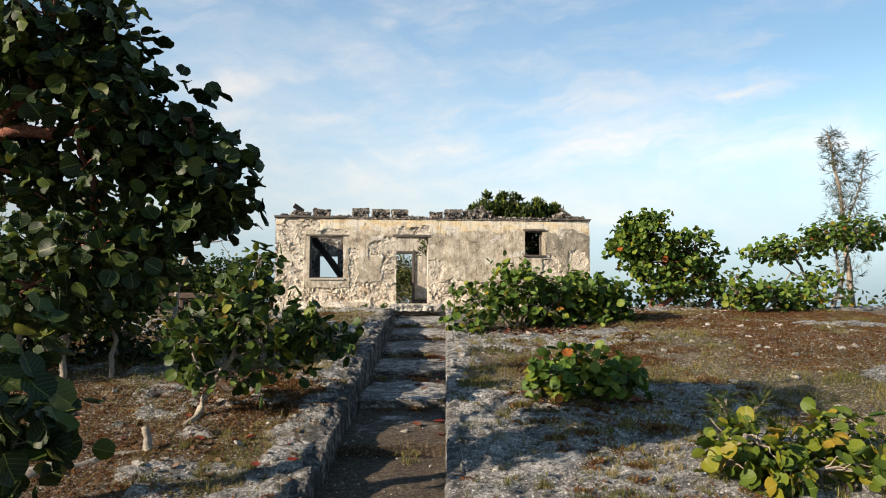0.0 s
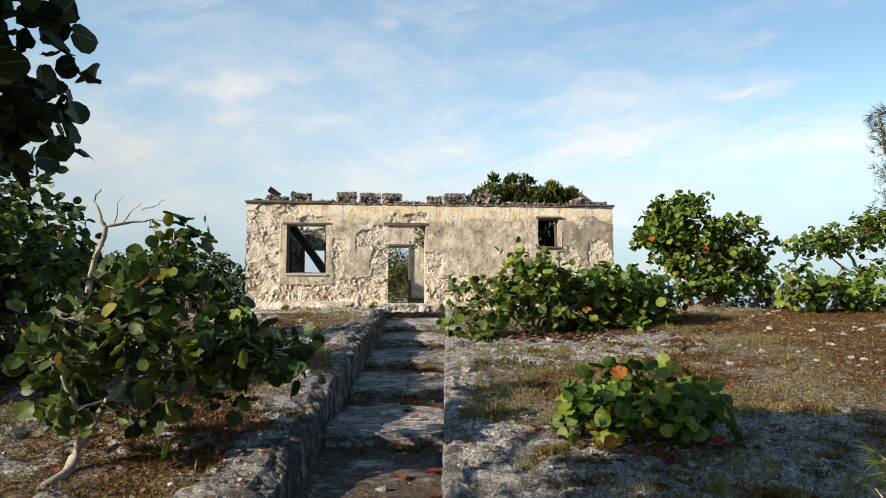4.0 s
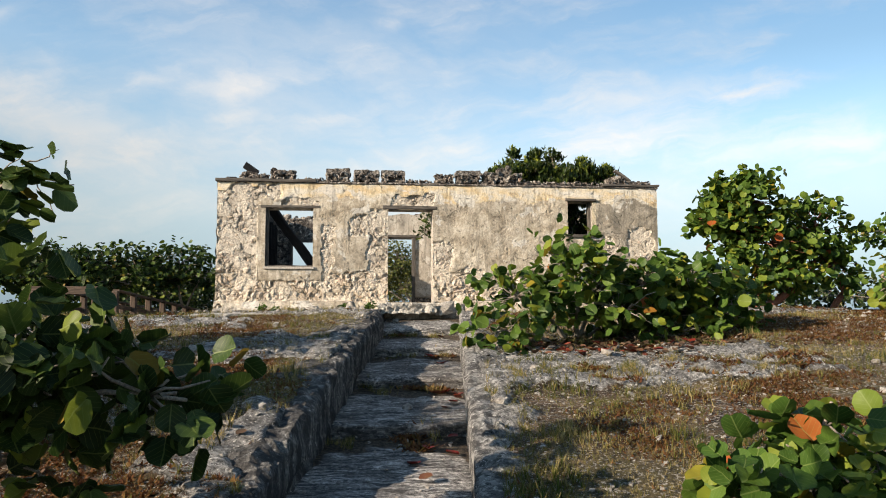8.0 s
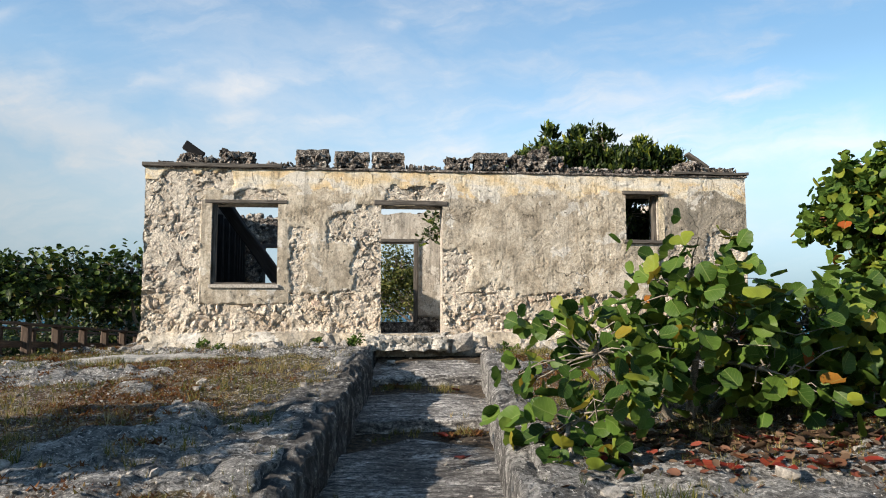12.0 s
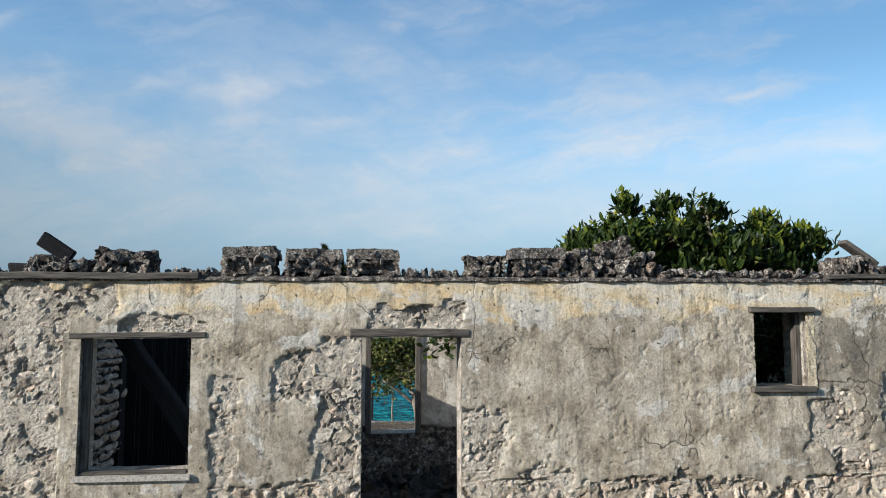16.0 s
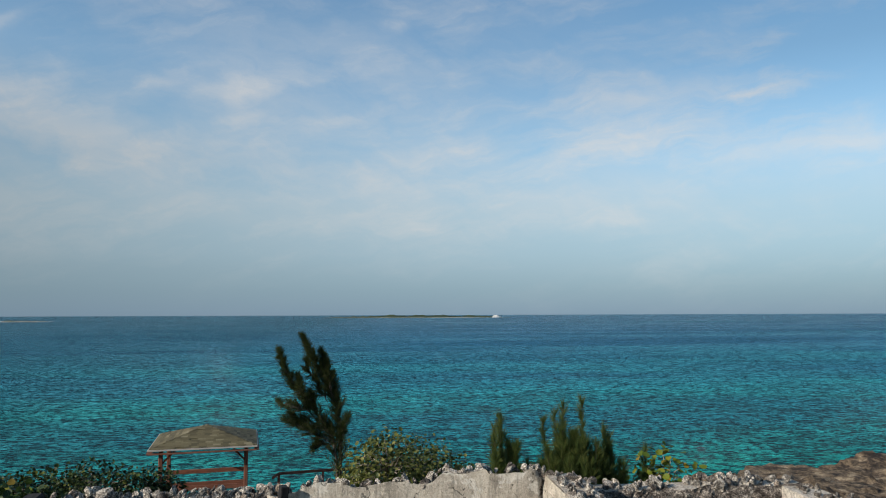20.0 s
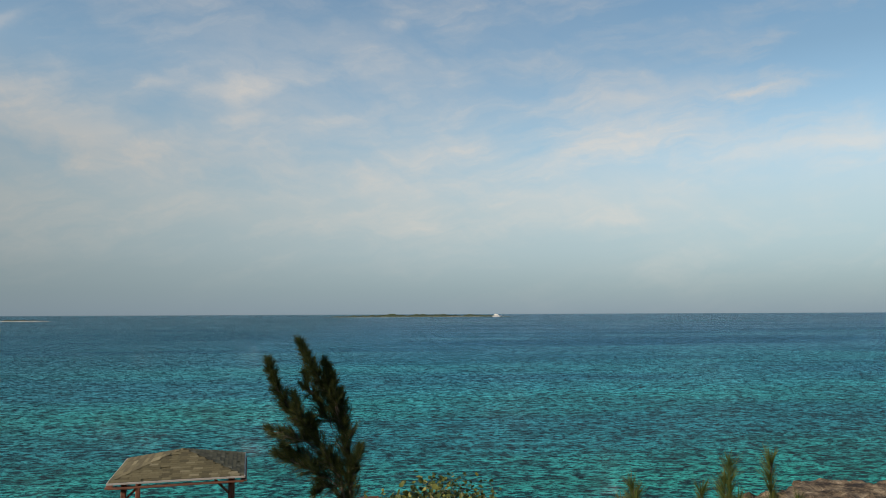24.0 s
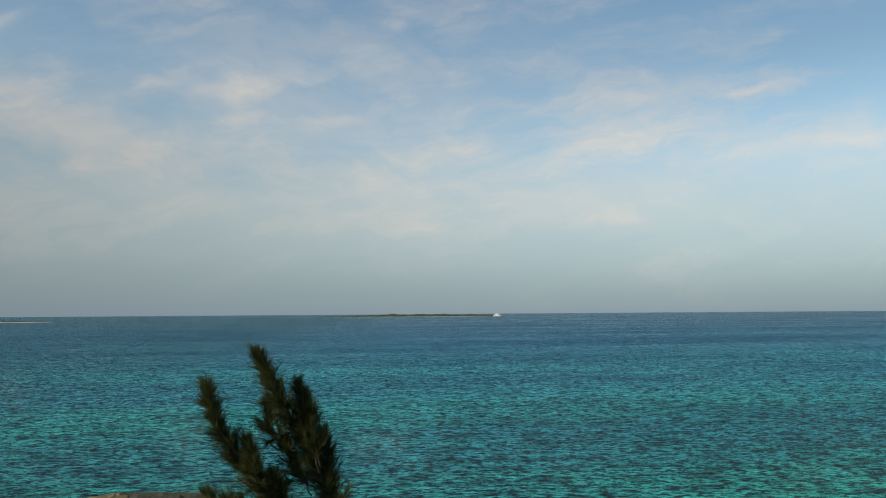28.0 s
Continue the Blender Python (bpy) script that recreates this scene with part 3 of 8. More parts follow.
def ground_material():
    m, nt, b = material("ground_rock_and_turf", 0.95)
    p = world_pos(nt)
    rock = karst(nt, p, world_pos(nt, (1, 1.5, 1)))
    brown = ramp(nt, noise_fac(nt, p, 1.1, 11, 0.72), [(0.40, (0.016, 0.012, 0.009)), (0.47, (0.075, 0.052, 0.034)), (0.56, (0.22, 0.160, 0.10)), (0.66, (0.44, 0.35, 0.24))])
    ab = node(nt, "ShaderNodeAttribute")
    ab.attribute_name = "brown"
    rock = mixc(nt, ab.outputs["Fac"], rock, brown)
    soil = ramp(nt, noise_fac(nt, p, 2.5, 10, 0.7), [(0.38, (0.030, 0.019, 0.012)), (0.5, (0.095, 0.058, 0.033)), (0.62, (0.21, 0.145, 0.085))])
    soil = mixc(nt, ramp(nt, noise_fac(nt, p, 0.6, 6, 0.6), [(0.45, (0, 0, 0)), (0.6, (0.6, 0.6, 0.6))]), soil, (0.10, 0.088, 0.034))
    soil = mixc(nt, ramp(nt, noise_fac(nt, p, 30, 5, 0.68), [(0.54, (0, 0, 0)), (0.59, (1, 1, 1))]), soil, (0.36, 0.335, 0.29))
    a = node(nt, "ShaderNodeAttribute")
    a.attribute_name = "rock"
    k = node(nt, "ShaderNodeMath", {0: a.outputs["Fac"], 1: node(nt, "ShaderNodeMath", {0: noise_fac(nt, p, 5, 9, 0.72), 1: 0.5}, operation="SUBTRACT").outputs[0]}, operation="ADD").outputs[0]
    f = ramp(nt, k, [(0.47, (0, 0, 0)), (0.53, (1, 1, 1))])
    c = mixc(nt, f, soil, rock)
    g = noise_fac(nt, p, 28, 7, 0.75)
    c = mixc(nt, 1.0, c, ramp(nt, g, [(0.36, (0.35, 0.35, 0.35)), (0.46, (0.85, 0.85, 0.85)), (0.54, (1.15, 1.15, 1.15)), (0.64, (1.6, 1.6, 1.6))]), "MULTIPLY")
    pits = ramp(nt, noise_fac(nt, world_pos(nt, (1, 1.4, 1)), 11, 7, 0.7), [(0.36, (1, 1, 1)), (0.42, (0, 0, 0))])
    c = mixc(nt, node(nt, "ShaderNodeMath", {0: pits, 1: 0.8}, operation="MULTIPLY").outputs[0], c, (0.022, 0.021, 0.019))
    nt.links.new(c, b.inputs["Base Color"])
    h = node(nt, "ShaderNodeMath", {0: noise_fac(nt, world_pos(nt, (1, 1.6, 1)), 9, 10, 0.75), 1: node(nt, "ShaderNodeMath", {0: g, 1: 0.6}, operation="MULTIPLY").outputs[0]}, operation="ADD").outputs[0]
    h = node(nt, "ShaderNodeMath", {0: h, 1: pits}, operation="SUBTRACT").outputs[0]
    bump(nt, b, h, 1.0, 0.09)
    return m


M_GROUND = ground_material()


def sea_material():
    m, nt, b = material("sea_water", 0.12)
    p = world_pos(nt)
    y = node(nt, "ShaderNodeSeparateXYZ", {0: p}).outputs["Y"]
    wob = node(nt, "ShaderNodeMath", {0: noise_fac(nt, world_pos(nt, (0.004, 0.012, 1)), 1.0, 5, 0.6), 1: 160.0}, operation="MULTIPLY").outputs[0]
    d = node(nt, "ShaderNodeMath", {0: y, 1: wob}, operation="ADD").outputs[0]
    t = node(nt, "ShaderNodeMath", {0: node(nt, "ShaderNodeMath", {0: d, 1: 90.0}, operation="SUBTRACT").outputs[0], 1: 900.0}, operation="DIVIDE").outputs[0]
    # far stops raised in place of the capped sky reflection
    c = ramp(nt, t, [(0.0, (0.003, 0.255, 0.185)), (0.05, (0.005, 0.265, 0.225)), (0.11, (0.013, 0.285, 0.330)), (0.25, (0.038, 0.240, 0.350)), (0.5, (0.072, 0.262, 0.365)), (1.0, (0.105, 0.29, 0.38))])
    # weed beds and deeper water make navy patches, sand banks pale bands
    reef = node(nt, "ShaderNodeMapRange", {"Value": node(nt, "ShaderNodeSeparateXYZ", {0: p}).outputs["X"], "From Min": 10.0, "From Max": 70.0, "To Min": 0.05, "To Max": 0.06}).outputs[0]
    weed = node(nt, "ShaderNodeMath", {0: noise_fac(nt, world_pos(nt, (0.006, 0.020, 1)), 1.0, 5, 0.55), 1: reef}, operation="ADD").outputs[0]
    weed = ramp(nt, weed, [(0.47, (0, 0, 0)), (0.62, (0.5, 0.5, 0.5))])
    c = mixc(nt, weed, c, (0.008, 0.085, 0.19))
    # darker towards the left: a dimmer sky reflection painted into the colour
    dim_left = node(nt, "ShaderNodeMapRange", {"Value": node(nt, "ShaderNodeSeparateXYZ", {0: p}).outputs["X"], "From Min": 10.0, "From Max": -60.0, "To Max": 0.5}).outputs[0]
    c = mixc(nt, dim_left, c, (0.022, 0.118, 0.150))
    bank = ramp(nt, noise_fac(nt, world_pos(nt, (0.0018, 0.014, 1)), 1.0, 4, 0.5), [(0.58, (0, 0, 0)), (0.68, (0.55, 0.55, 0.55))])
    c = mixc(nt, bank, c, (0.045, 0.25, 0.30))
    # wavelets at four sizes: dark faces and sky-bright backs painted into the colour
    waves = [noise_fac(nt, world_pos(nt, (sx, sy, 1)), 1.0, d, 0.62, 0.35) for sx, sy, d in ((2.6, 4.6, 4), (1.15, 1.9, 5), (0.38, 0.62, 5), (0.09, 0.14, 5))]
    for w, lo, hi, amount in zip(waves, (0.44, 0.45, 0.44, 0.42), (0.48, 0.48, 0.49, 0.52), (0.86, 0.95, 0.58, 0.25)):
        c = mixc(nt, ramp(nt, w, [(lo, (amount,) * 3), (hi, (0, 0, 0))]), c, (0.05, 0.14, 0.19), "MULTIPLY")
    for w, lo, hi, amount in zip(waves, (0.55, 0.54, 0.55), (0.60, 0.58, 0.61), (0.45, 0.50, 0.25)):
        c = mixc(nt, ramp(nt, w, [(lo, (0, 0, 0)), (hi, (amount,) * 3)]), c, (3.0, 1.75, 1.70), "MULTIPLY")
    h = node(nt, "ShaderNodeMath", {0: waves[0], 1: node(nt, "ShaderNodeMath", {0: waves[1], 1: 1.6}, operation="MULTIPLY").outputs[0]}, operation="ADD").outputs[0]
    bn = node(nt, "ShaderNodeBump", {"Height": h, "Strength": 1.0, "Distance": 0.9})
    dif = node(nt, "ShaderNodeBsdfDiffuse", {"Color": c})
    gl = node(nt, "ShaderNodeBsdfGlossy", {"Color": (0.9, 0.95, 1.0, 1), "Roughness": 0.06, "Normal": bn.outputs[0]})
    fr = node(nt, "ShaderNodeFresnel", {"IOR": 1.33, "Normal": bn.outputs[0]}).outputs[0]
    fac = node(nt, "ShaderNodeMath", {0: fr, 1: 0.8}, operation="MULTIPLY").outputs[0]
    fac = node(nt, "ShaderNodeMath", {0: fac, 1: 0.22}, operation="MINIMUM").outputs[0]
    mx = node(nt, "ShaderNodeMixShader", {0: fac, 1: dif.outputs[0], 2: gl.outputs[0]})
    nt.links.new(mx.outputs[0], nt.nodes["Material Output"].inputs["Surface"])
    return m


M_SEA = sea_material()


def plain(name, col, rough=0.6):
    m, nt, b = material(name, rough)
    c = mixc(nt, ramp(nt, noise_fac(nt, coords(nt), 6, 4, 0.6), [(0.3, (0, 0, 0)), (0.7, (0.3, 0.3, 0.3))]), col, tuple(v * 0.6 for v in col))
    nt.links.new(c, b.inputs["Base Color"])
    return m


M_KERB = speckled("worn_kerb_cement", [(0.3, (0.20, 0.185, 0.16)), (0.5, (0.36, 0.34, 0.30)), (0.72, (0.54, 0.51, 0.46))], 2.5, 30, bumpy=0.7, dist=0.02)
M_CREAM = speckled("cream_strip", [(0.3, (0.38, 0.31, 0.21)), (0.5, (0.50, 0.43, 0.31)), (0.75, (0.58, 0.52, 0.41))], 5.0, 40, bumpy=0.4, dist=0.01)
M_WHITE = plain("white_paint", (0.72, 0.71, 0.68), 0.5)
M_DRIP = plain("weathered_drip_edge", (0.38, 0.35, 0.31), 0.5)
# soot on the side wall; painted shade on the floor and in drain holes
M_SOOTSHADE = speckled("sooty_shaded_rubble", [(0.3, (0.012, 0.011, 0.010)), (0.5, (0.035, 0.032, 0.029)), (0.7, (0.10, 0.092, 0.08))], 4.0, 30, bumpy=0.9, dist=0.03)
M_CAP = craggy_material("pitted_cement_cap", [(0.38, (0.060, 0.056, 0.053)), (0.48, (0.155, 0.147, 0.138)), (0.60, (0.30, 0.285, 0.262))], (0.02, 0.018, 0.017), 0.15, 0.3)
M_GLASSDARK = plain("dark_glazing", (0.03, 0.04, 0.05), 0.15)
M_ISLE = speckled("island_scrub", [(0.3, (0.02, 0.036, 0.016)), (0.6, (0.04, 0.06, 0.026)), (0.8, (0.08, 0.09, 0.05))], 0.12, 0.6, bumpy=0.2)
M_SAND = speckled("coral_sand", [(0.3, (0.42, 0.38, 0.30)), (0.7, (0.58, 0.53, 0.44))], 0.1, 1.0, bumpy=0.1)


def shingle_material():
    m, nt, b = material("asphalt_shingle", 0.95)
    r = spread(nt)
    c = ramp(nt, r, [(0.0, (0.070, 0.060, 0.032)), (0.4, (0.108, 0.092, 0.048)), (0.85, (0.140, 0.120, 0.066)), (1.0, (0.21, 0.185, 0.115))])
    c = mixc(nt, 0.6, c, ramp(nt, noise_fac(nt, world_pos(nt), 60, 3, 0.6), [(0.3, (0.4, 0.4, 0.4)), (0.7, (1, 1, 1))]), "MULTIPLY")
    nt.links.new(c, b.inputs["Base Color"])
    return m


M_SHINGLE = shingle_material()

# ---- mesh helpers ----
def mesh_ob(name, verts, faces, mat, parent=None, label="", uvs=None, smooth=False):
    me = bpy.data.meshes.new(name)
    me.from_pydata([tuple(map(float, v)) for v in verts], [], [tuple(map(int, f)) for f in faces])
    if mat:
        me.materials.append(mat)
    if uvs is not None:
        lay = me.uv_layers.new(name="uv")
        idx = np.empty(len(me.loops), dtype=np.int32)
        me.loops.foreach_get("vertex_index", idx)
        lay.data.foreach_set("uv", np.asarray(uvs, dtype=np.float32)[idx].ravel())
    if smooth:
        me.polygons.foreach_set("use_smooth", [True] * len(me.polygons))
    me.update()
    ob = new(name, me)
    if parent:
        ob.parent = parent
    if label:
        tagged(ob, label=label)
    return ob


def part(name, bm, mat, parent=None, label="", smooth=False):
    me = bpy.data.meshes.new(name)
    bm.to_mesh(me)
    bm.free()
    me.materials.append(mat)
    if smooth:
        me.polygons.foreach_set("use_smooth", [True] * len(me.polygons))
    ob = new(name, me)
    if parent:
        ob.parent = parent
    if label:
        tagged(ob, label=label)
    return ob


def empty(name, at=(0, 0, 0)):
    e = new(name)
    e.empty_display_size = 0.2
    e.location = at
    return e


def thing(name, label, category, at=(0, 0, 0), kind="", group=""):
    return tagged(empty(name, at), label, category, group, kind)


def fbm(x, y, z=0.0, octaves=4):
    return noise.fractal(Vector((x, y, z)), 0.9, 2.1, octaves, noise_basis="PERLIN_ORIGINAL")


def bevelled_box(sx, sy, sz, bev=0.012, jitter=0.0, cuts=0, seed=0):
    """A box centred on the origin with worn edges."""
    bm = bmesh.new()
    bmesh.ops.create_cube(bm, size=1, matrix=Matrix.Diagonal((sx, sy, sz, 1)))
    if cuts:
        long = [e for e in bm.edges if abs(e.calc_length() - max(sx, sy, sz)) < 1e-6]
        bmesh.ops.subdivide_edges(bm, edges=long, cuts=cuts)
    bmesh.ops.bevel(bm, geom=[e for e in bm.edges if e.calc_face_angle(0) > 0.5], offset=bev, segments=1, affect="EDGES")
    if jitter:
        for v in bm.verts:
            n = noise.noise_vector(v.co * 2.3 + Vector((seed * 7.1, seed * 3.3, 0)))
            v.co += n * jitter
    return bm


def beam(name, a, b, w, h, mat, parent=None, label="", jitter=0.0, cuts=0, seed=0, roll=0.0):
    """A timber from a to b with section w x h."""
    a, b = Vector(a), Vector(b)
    bm = bevelled_box(w, h, (b - a).length, min(w, h) * 0.12, jitter, cuts, seed)
    q = (b - a).to_track_quat("Z", "Y").to_matrix().to_4x4()
    ob = part(name, bm, mat, parent, label)
    ob.matrix_local = Matrix.Translation((a + b) / 2) @ q @ pose(0, 0, 0, 0, 0, roll)
    return ob


def tube(V, F, pts, radii, n=6):
    """Adds a tapered tube along pts to the lists V, F."""
    base = len(V)
    pts = [Vector(p) for p in pts]
    ref = Vector((0.31, 0.17, 0.93))
    for i, p in enumerate(pts):
        d = (pts[min(i + 1, len(pts) - 1)] - pts[max(i - 1, 0)]).normalized()
        u = d.cross(ref)
        u = u.normalized() if u.length > 1e-3 else Vector((1, 0, 0))
        v = d.cross(u)
        for k in range(n):
            a = 2 * math.pi * k / n
            V.append(p + (u * math.cos(a) + v * math.sin(a)) * radii[i])
    for i in range(len(pts) - 1):
        for k in range(n):
            a0 = base + i * n + k
            a1 = base + i * n + (k + 1) % n
            F.append((a0, a1, a1 + n, a0 + n))
    F.append(tuple(base + (len(pts) - 1) * n + k for k in range(n)))
    F.append(tuple(base + n - 1 - k for k in range(n)))


def wander(a, b, k, jit, rnd, sag=0.0):
    """A crooked line from a to b in k steps."""
    a, b = Vector(a), Vector(b)
    out = []
    for i in range(k + 1):
        t = i / k
        p = a.lerp(b, t)
        w = math.sin(math.pi * t)
        p += Vector((rnd.gauss(0, jit), rnd.gauss(0, jit), rnd.gauss(0, jit * 0.7) + sag)) * w
        out.append(p)
    return out


def hull_stones(n, seed, flat=1.0, points=20):
    """Angular rubble stones as convex hulls in a unit box; a list of meshes."""
    rnd = random.Random(seed)
    made = []
    for i in range(n):
        bm = bmesh.new()
        for _ in range(points):
            p = Vector((rnd.uniform(-1, 1), rnd.uniform(-1, 1), rnd.uniform(-1, 1)))
            m = max(abs(p.x), abs(p.y), abs(p.z))
            p = p / m * rnd.uniform(0.42, 0.5)
            p.z *= flat
            bm.verts.new(p)
        r = bmesh.ops.convex_hull(bm, input=bm.verts)
        bmesh.ops.delete(bm, geom=[g for g in r["geom_interior"] if isinstance(g, bmesh.types.BMVert)], context="VERTS")
        bmesh.ops.triangulate(bm, faces=bm.faces)
        me = bpy.data.meshes.new("stone")
        bm.to_mesh(me)
        bm.free()
        made.append(me)
    return made


def stone_set(n, seed, mat, flat=1.0, points=20):
    ms = hull_stones(n, seed, flat, points)
    for m in ms:
        m.materials.append(mat)
    return ms


def crag_set(n, seed, mat):
    """Jagged lumps in a unit box, with flat breaks and knobs."""
    rnd = random.Random(seed)
    made = []
    for i in range(n):
        bm = bmesh.new()
        bmesh.ops.create_icosphere(bm, subdivisions=2, radius=0.5)
        cuts = [(Vector((rnd.gauss(0, 1), rnd.gauss(0, 1), rnd.gauss(0, 1))).normalized(), rnd.uniform(0.16, 0.36)) for _ in range(9)]
        for v in bm.verts:
            for d, k in cuts:
                o = v.co.dot(d) - k
                if o > 0:
                    v.co -= d * o
            v.co += noise.noise_vector(v.co * 4.0 + Vector((i * 5.3, seed, 0))) * 0.055
        me = bpy.data.meshes.new("stone")
        bm.to_mesh(me)
        bm.free()
        me.materials.append(mat)
        made.append(me)
    return made


def rough_block(sx, sy, sz, seed, rough=0.03, step=0.04):
    """A block of rubble masonry: a box whose faces are broken up at two scales."""
    bm = bmesh.new()
    bmesh.ops.create_cube(bm, size=1, matrix=Matrix.Diagonal((sx, sy, sz, 1)))
    for ax, ln in ((0, sx), (1, sy), (2, sz)):
        es = [e for e in bm.edges if abs((e.verts[0].co - e.verts[1].co)[ax]) > ln * 0.9]
        bmesh.ops.subdivide_edges(bm, edges=es, cuts=max(1, int(ln / step)), use_grid_fill=True)
    for v in bm.verts:
        q = v.co + Vector((seed * 3.7, seed * 1.9, seed))
        d, at = noise.voronoi(q * 8.0)
        out = Vector((v.co.x / sx, v.co.y / sy, v.co.z / sz)).normalized()
        v.co += out * rough * (noise.cell(at[0] * 5.0) - 0.5 - 0.9 * smooth(0.18, 0.0, d[1] - d[0])) + noise.noise_vector(q * 12) * rough * 0.5 + noise.noise_vector(q * 3) * rough * 0.8
    return bm


def joined(name, meshes_at, mat, parent=None, label=""):
    """Many small pieces (mesh, matrix) in one mesh of kind stuff."""
    V, F = [], []
    for me, m in meshes_at:
        b = len(V)
        V += [m @ v.co for v in me.vertices]
        F += [tuple(b + i for i in p.vertices) for p in me.polygons]
    return tagged(mesh_ob(name, V, F, mat, parent, label), kind="stuff")


# ---- ground ----
def lerp_table(t, table):
    if t <= table[0][0]:
        return table[0][1]
    for (a, u), (b, v) in zip(table, table[1:]):
        if t <= b:
            k = (t - a) / (b - a)
            return u + (v - u) * k
    return table[-1][1]


RISE = [(-60, -3.2), (-25, -2.75), (-18, -2.2), (-14, -1.62), (-10.5, -1.0), (-8.5, -0.72), (-6.4, -0.48), (-2.3, -0.05), (0, 0.0), (8, -0.1), (14, -0.6), (20, -1.4), (28, -2.7), (34, -3.4), (46, -4.2)]


def smooth(a, b, t):
    k = min(1, max(0, (t - a) / (b - a)))
    return k * k * (3 - 2 * k)


def passage(y):
    """The stair passage: left and right face."""
    return 3.95 + 0.108 * y, 5.50 + 0.114 * y


def shore(x):
    """The y of the cliff edge."""
    if x < 14:
        return 31.0 + 1.2 * math.sin(x * 0.21) + 0.8 * math.sin(x * 0.53 + 1)
    return 31.0 + 15 * smooth(12, 34, x) + 1.5 * math.sin(x * 0.3) + 0.7 * math.sin(x * 0.9)


def rock_mask(x, y):
    r = fbm(x * 0.33 + 3.1, y * 0.42 - 1.7, 0.4, 3) + 0.35 * fbm(x * 1.3, y * 1.3, 2.0, 3)
    l, rr = passage(y)
    d = min(abs(x - l), abs(x - rr))
    r -= 0.12
    if -2.2 < y < 0 and x < 4.6:
        r += 0.6 * smooth(-2.2, -1.2, y) * smooth(-1.5, 0.2, x)
    if -18 < y < 0:
        r += 0.35 * smooth(0.9, 0.2, d) + (0.12 * smooth(2.6, 1.0, l - x) if x < l else 0.0)
        if x > rr:
            r += 0.80 * smooth(6.2, 4.2, x - rr) * smooth(-11.6, -12.6, y)
            r += 0.95 * smooth(5.6, 4.0, x - rr) * smooth(-9.2, -8.5, y) * smooth(-6.3, -7.1, y)
            r -= 0.55 * smooth(3.0, 4.4, x - rr) * smooth(-11.6, -10.4, y) * smooth(-2.6, -3.6, y) * smooth(9.5, 7.5, x - rr)
            r -= 0.45 * smooth(1.2, 2.0, x - rr) * smooth(-6.6, -6.2, y) * smooth(-3.0, -4.0, y)
            r -= 0.28 * smooth(4.5, 3.0, x - rr) * smooth(-11.9, -11.2, y) * smooth(-8.8, -9.4, y)
    if x < l - 0.7 and y < -10:
        r -= 0.14 * smooth(-10, -12, y)
    if x > 16 and y > 8:
        r += 0.9
    return r


def rise(x, y):
    """The height of the lie of the land, without fine relief and without the passage."""
    z = lerp_table(y, RISE)
    z += 0.16 * smooth(5.5, 9.5, x) * smooth(-14, -7, y) * smooth(2, -4, y)
    z += 0.12 * fbm(x * 0.16, y * 0.16, 5.0, 2)
    if x < -0.6 and y > -1.5:
        z -= 0.5 * smooth(-0.6, -2.2, x) * smooth(-1.5, 0.8, y)
    if x < -1.5 and y < -2:
        z -= 0.25 * smooth(-1.5, -6, x)
    e = shore(x) - y
    z = z if e > 2 else z * smooth(-1.5, 2.5, e) - 8.5 * (1 - smooth(-2.5, 2.2, e))
    if x > 12 and y > 4 and e > -1.5:
        k = smooth(12, 18, x) * smooth(4, 12, y)
        z -= k * (0.9 * smooth(16, 30, x) * smooth(6, 30, y))
        z += k * (0.4 * fbm(x * 0.5, y * 0.6, 3.0, 4) + 0.3 * abs(fbm(x * 1.7, y * 1.7, 8.0, 5)) + 0.28 * noise.cell(Vector((x * 1.1 + fbm(x, y, 2.0, 3), y * 1.1, 0.0))) - 0.3)
        z = max(z, -4.75 + 0.25 * fbm(x * 0.8, y * 0.8, 6.0, 4)) if e > 1.5 else z
        z += 0.9 * math.exp(-((x - 37.5) / 3.2) ** 2 - ((y - 44.0) / 2.6) ** 2)
    return z


def ground_z(x, y):
    z = rise(x, y)
    if 0.25 < x < 10.1 and 0.38 < y < 6.95:
        return -0.85
    if -0.7 < x < 11 and -0.5 < y < 7.6:
        return z
    k = rock_mask(x, y)
    z += 0.07 * smooth(0.0, 0.05, k) + 0.03 * fbm(x * 1.6, y * 1.6, 1.0, 4)
    if k > -0.05 and y < 1:
        d = noise.voronoi(Vector((x * 1.1 + 0.3 * fbm(x * 2, y * 2, 3.0, 2), y * 1.5, 0.0)))[0]
        crack = smooth(0.10, 0.0, d[1] - d[0])
        z += smooth(-0.05, 0.12, k) * (0.030 * fbm(x * 5.5, y * 8.0, 7.0, 5) + 0.02 * noise.cell(Vector((x * 2.3 + 0.5 * fbm(x * 2, y * 2, 1.0, 3), y * 3.4, 0.0))) - 0.06 * crack)
    return z


def axis(spans):
    out = []
    for a, b, s in spans:
        n = max(1, round((b - a) / s))
        out += [a + (b - a) * i / n for i in range(n)]
    return out + [spans[-1][1]]


GX = axis([(-400, -60, 60), (-60, -14, 2.5), (-14, -5, 0.3), (-5, 11, 0.075), (11, 17, 0.25), (17, 46, 0.3), (45, 400, 50)])
GY = axis([(-400, -60, 60), (-60, -24, 3), (-24, -18, 0.4), (-18, -0.6, 0.075), (-0.6, 8, 0.5), (8, 52, 0.3), (52, 60, 4)])
verts, faces, rocks = [], [], []
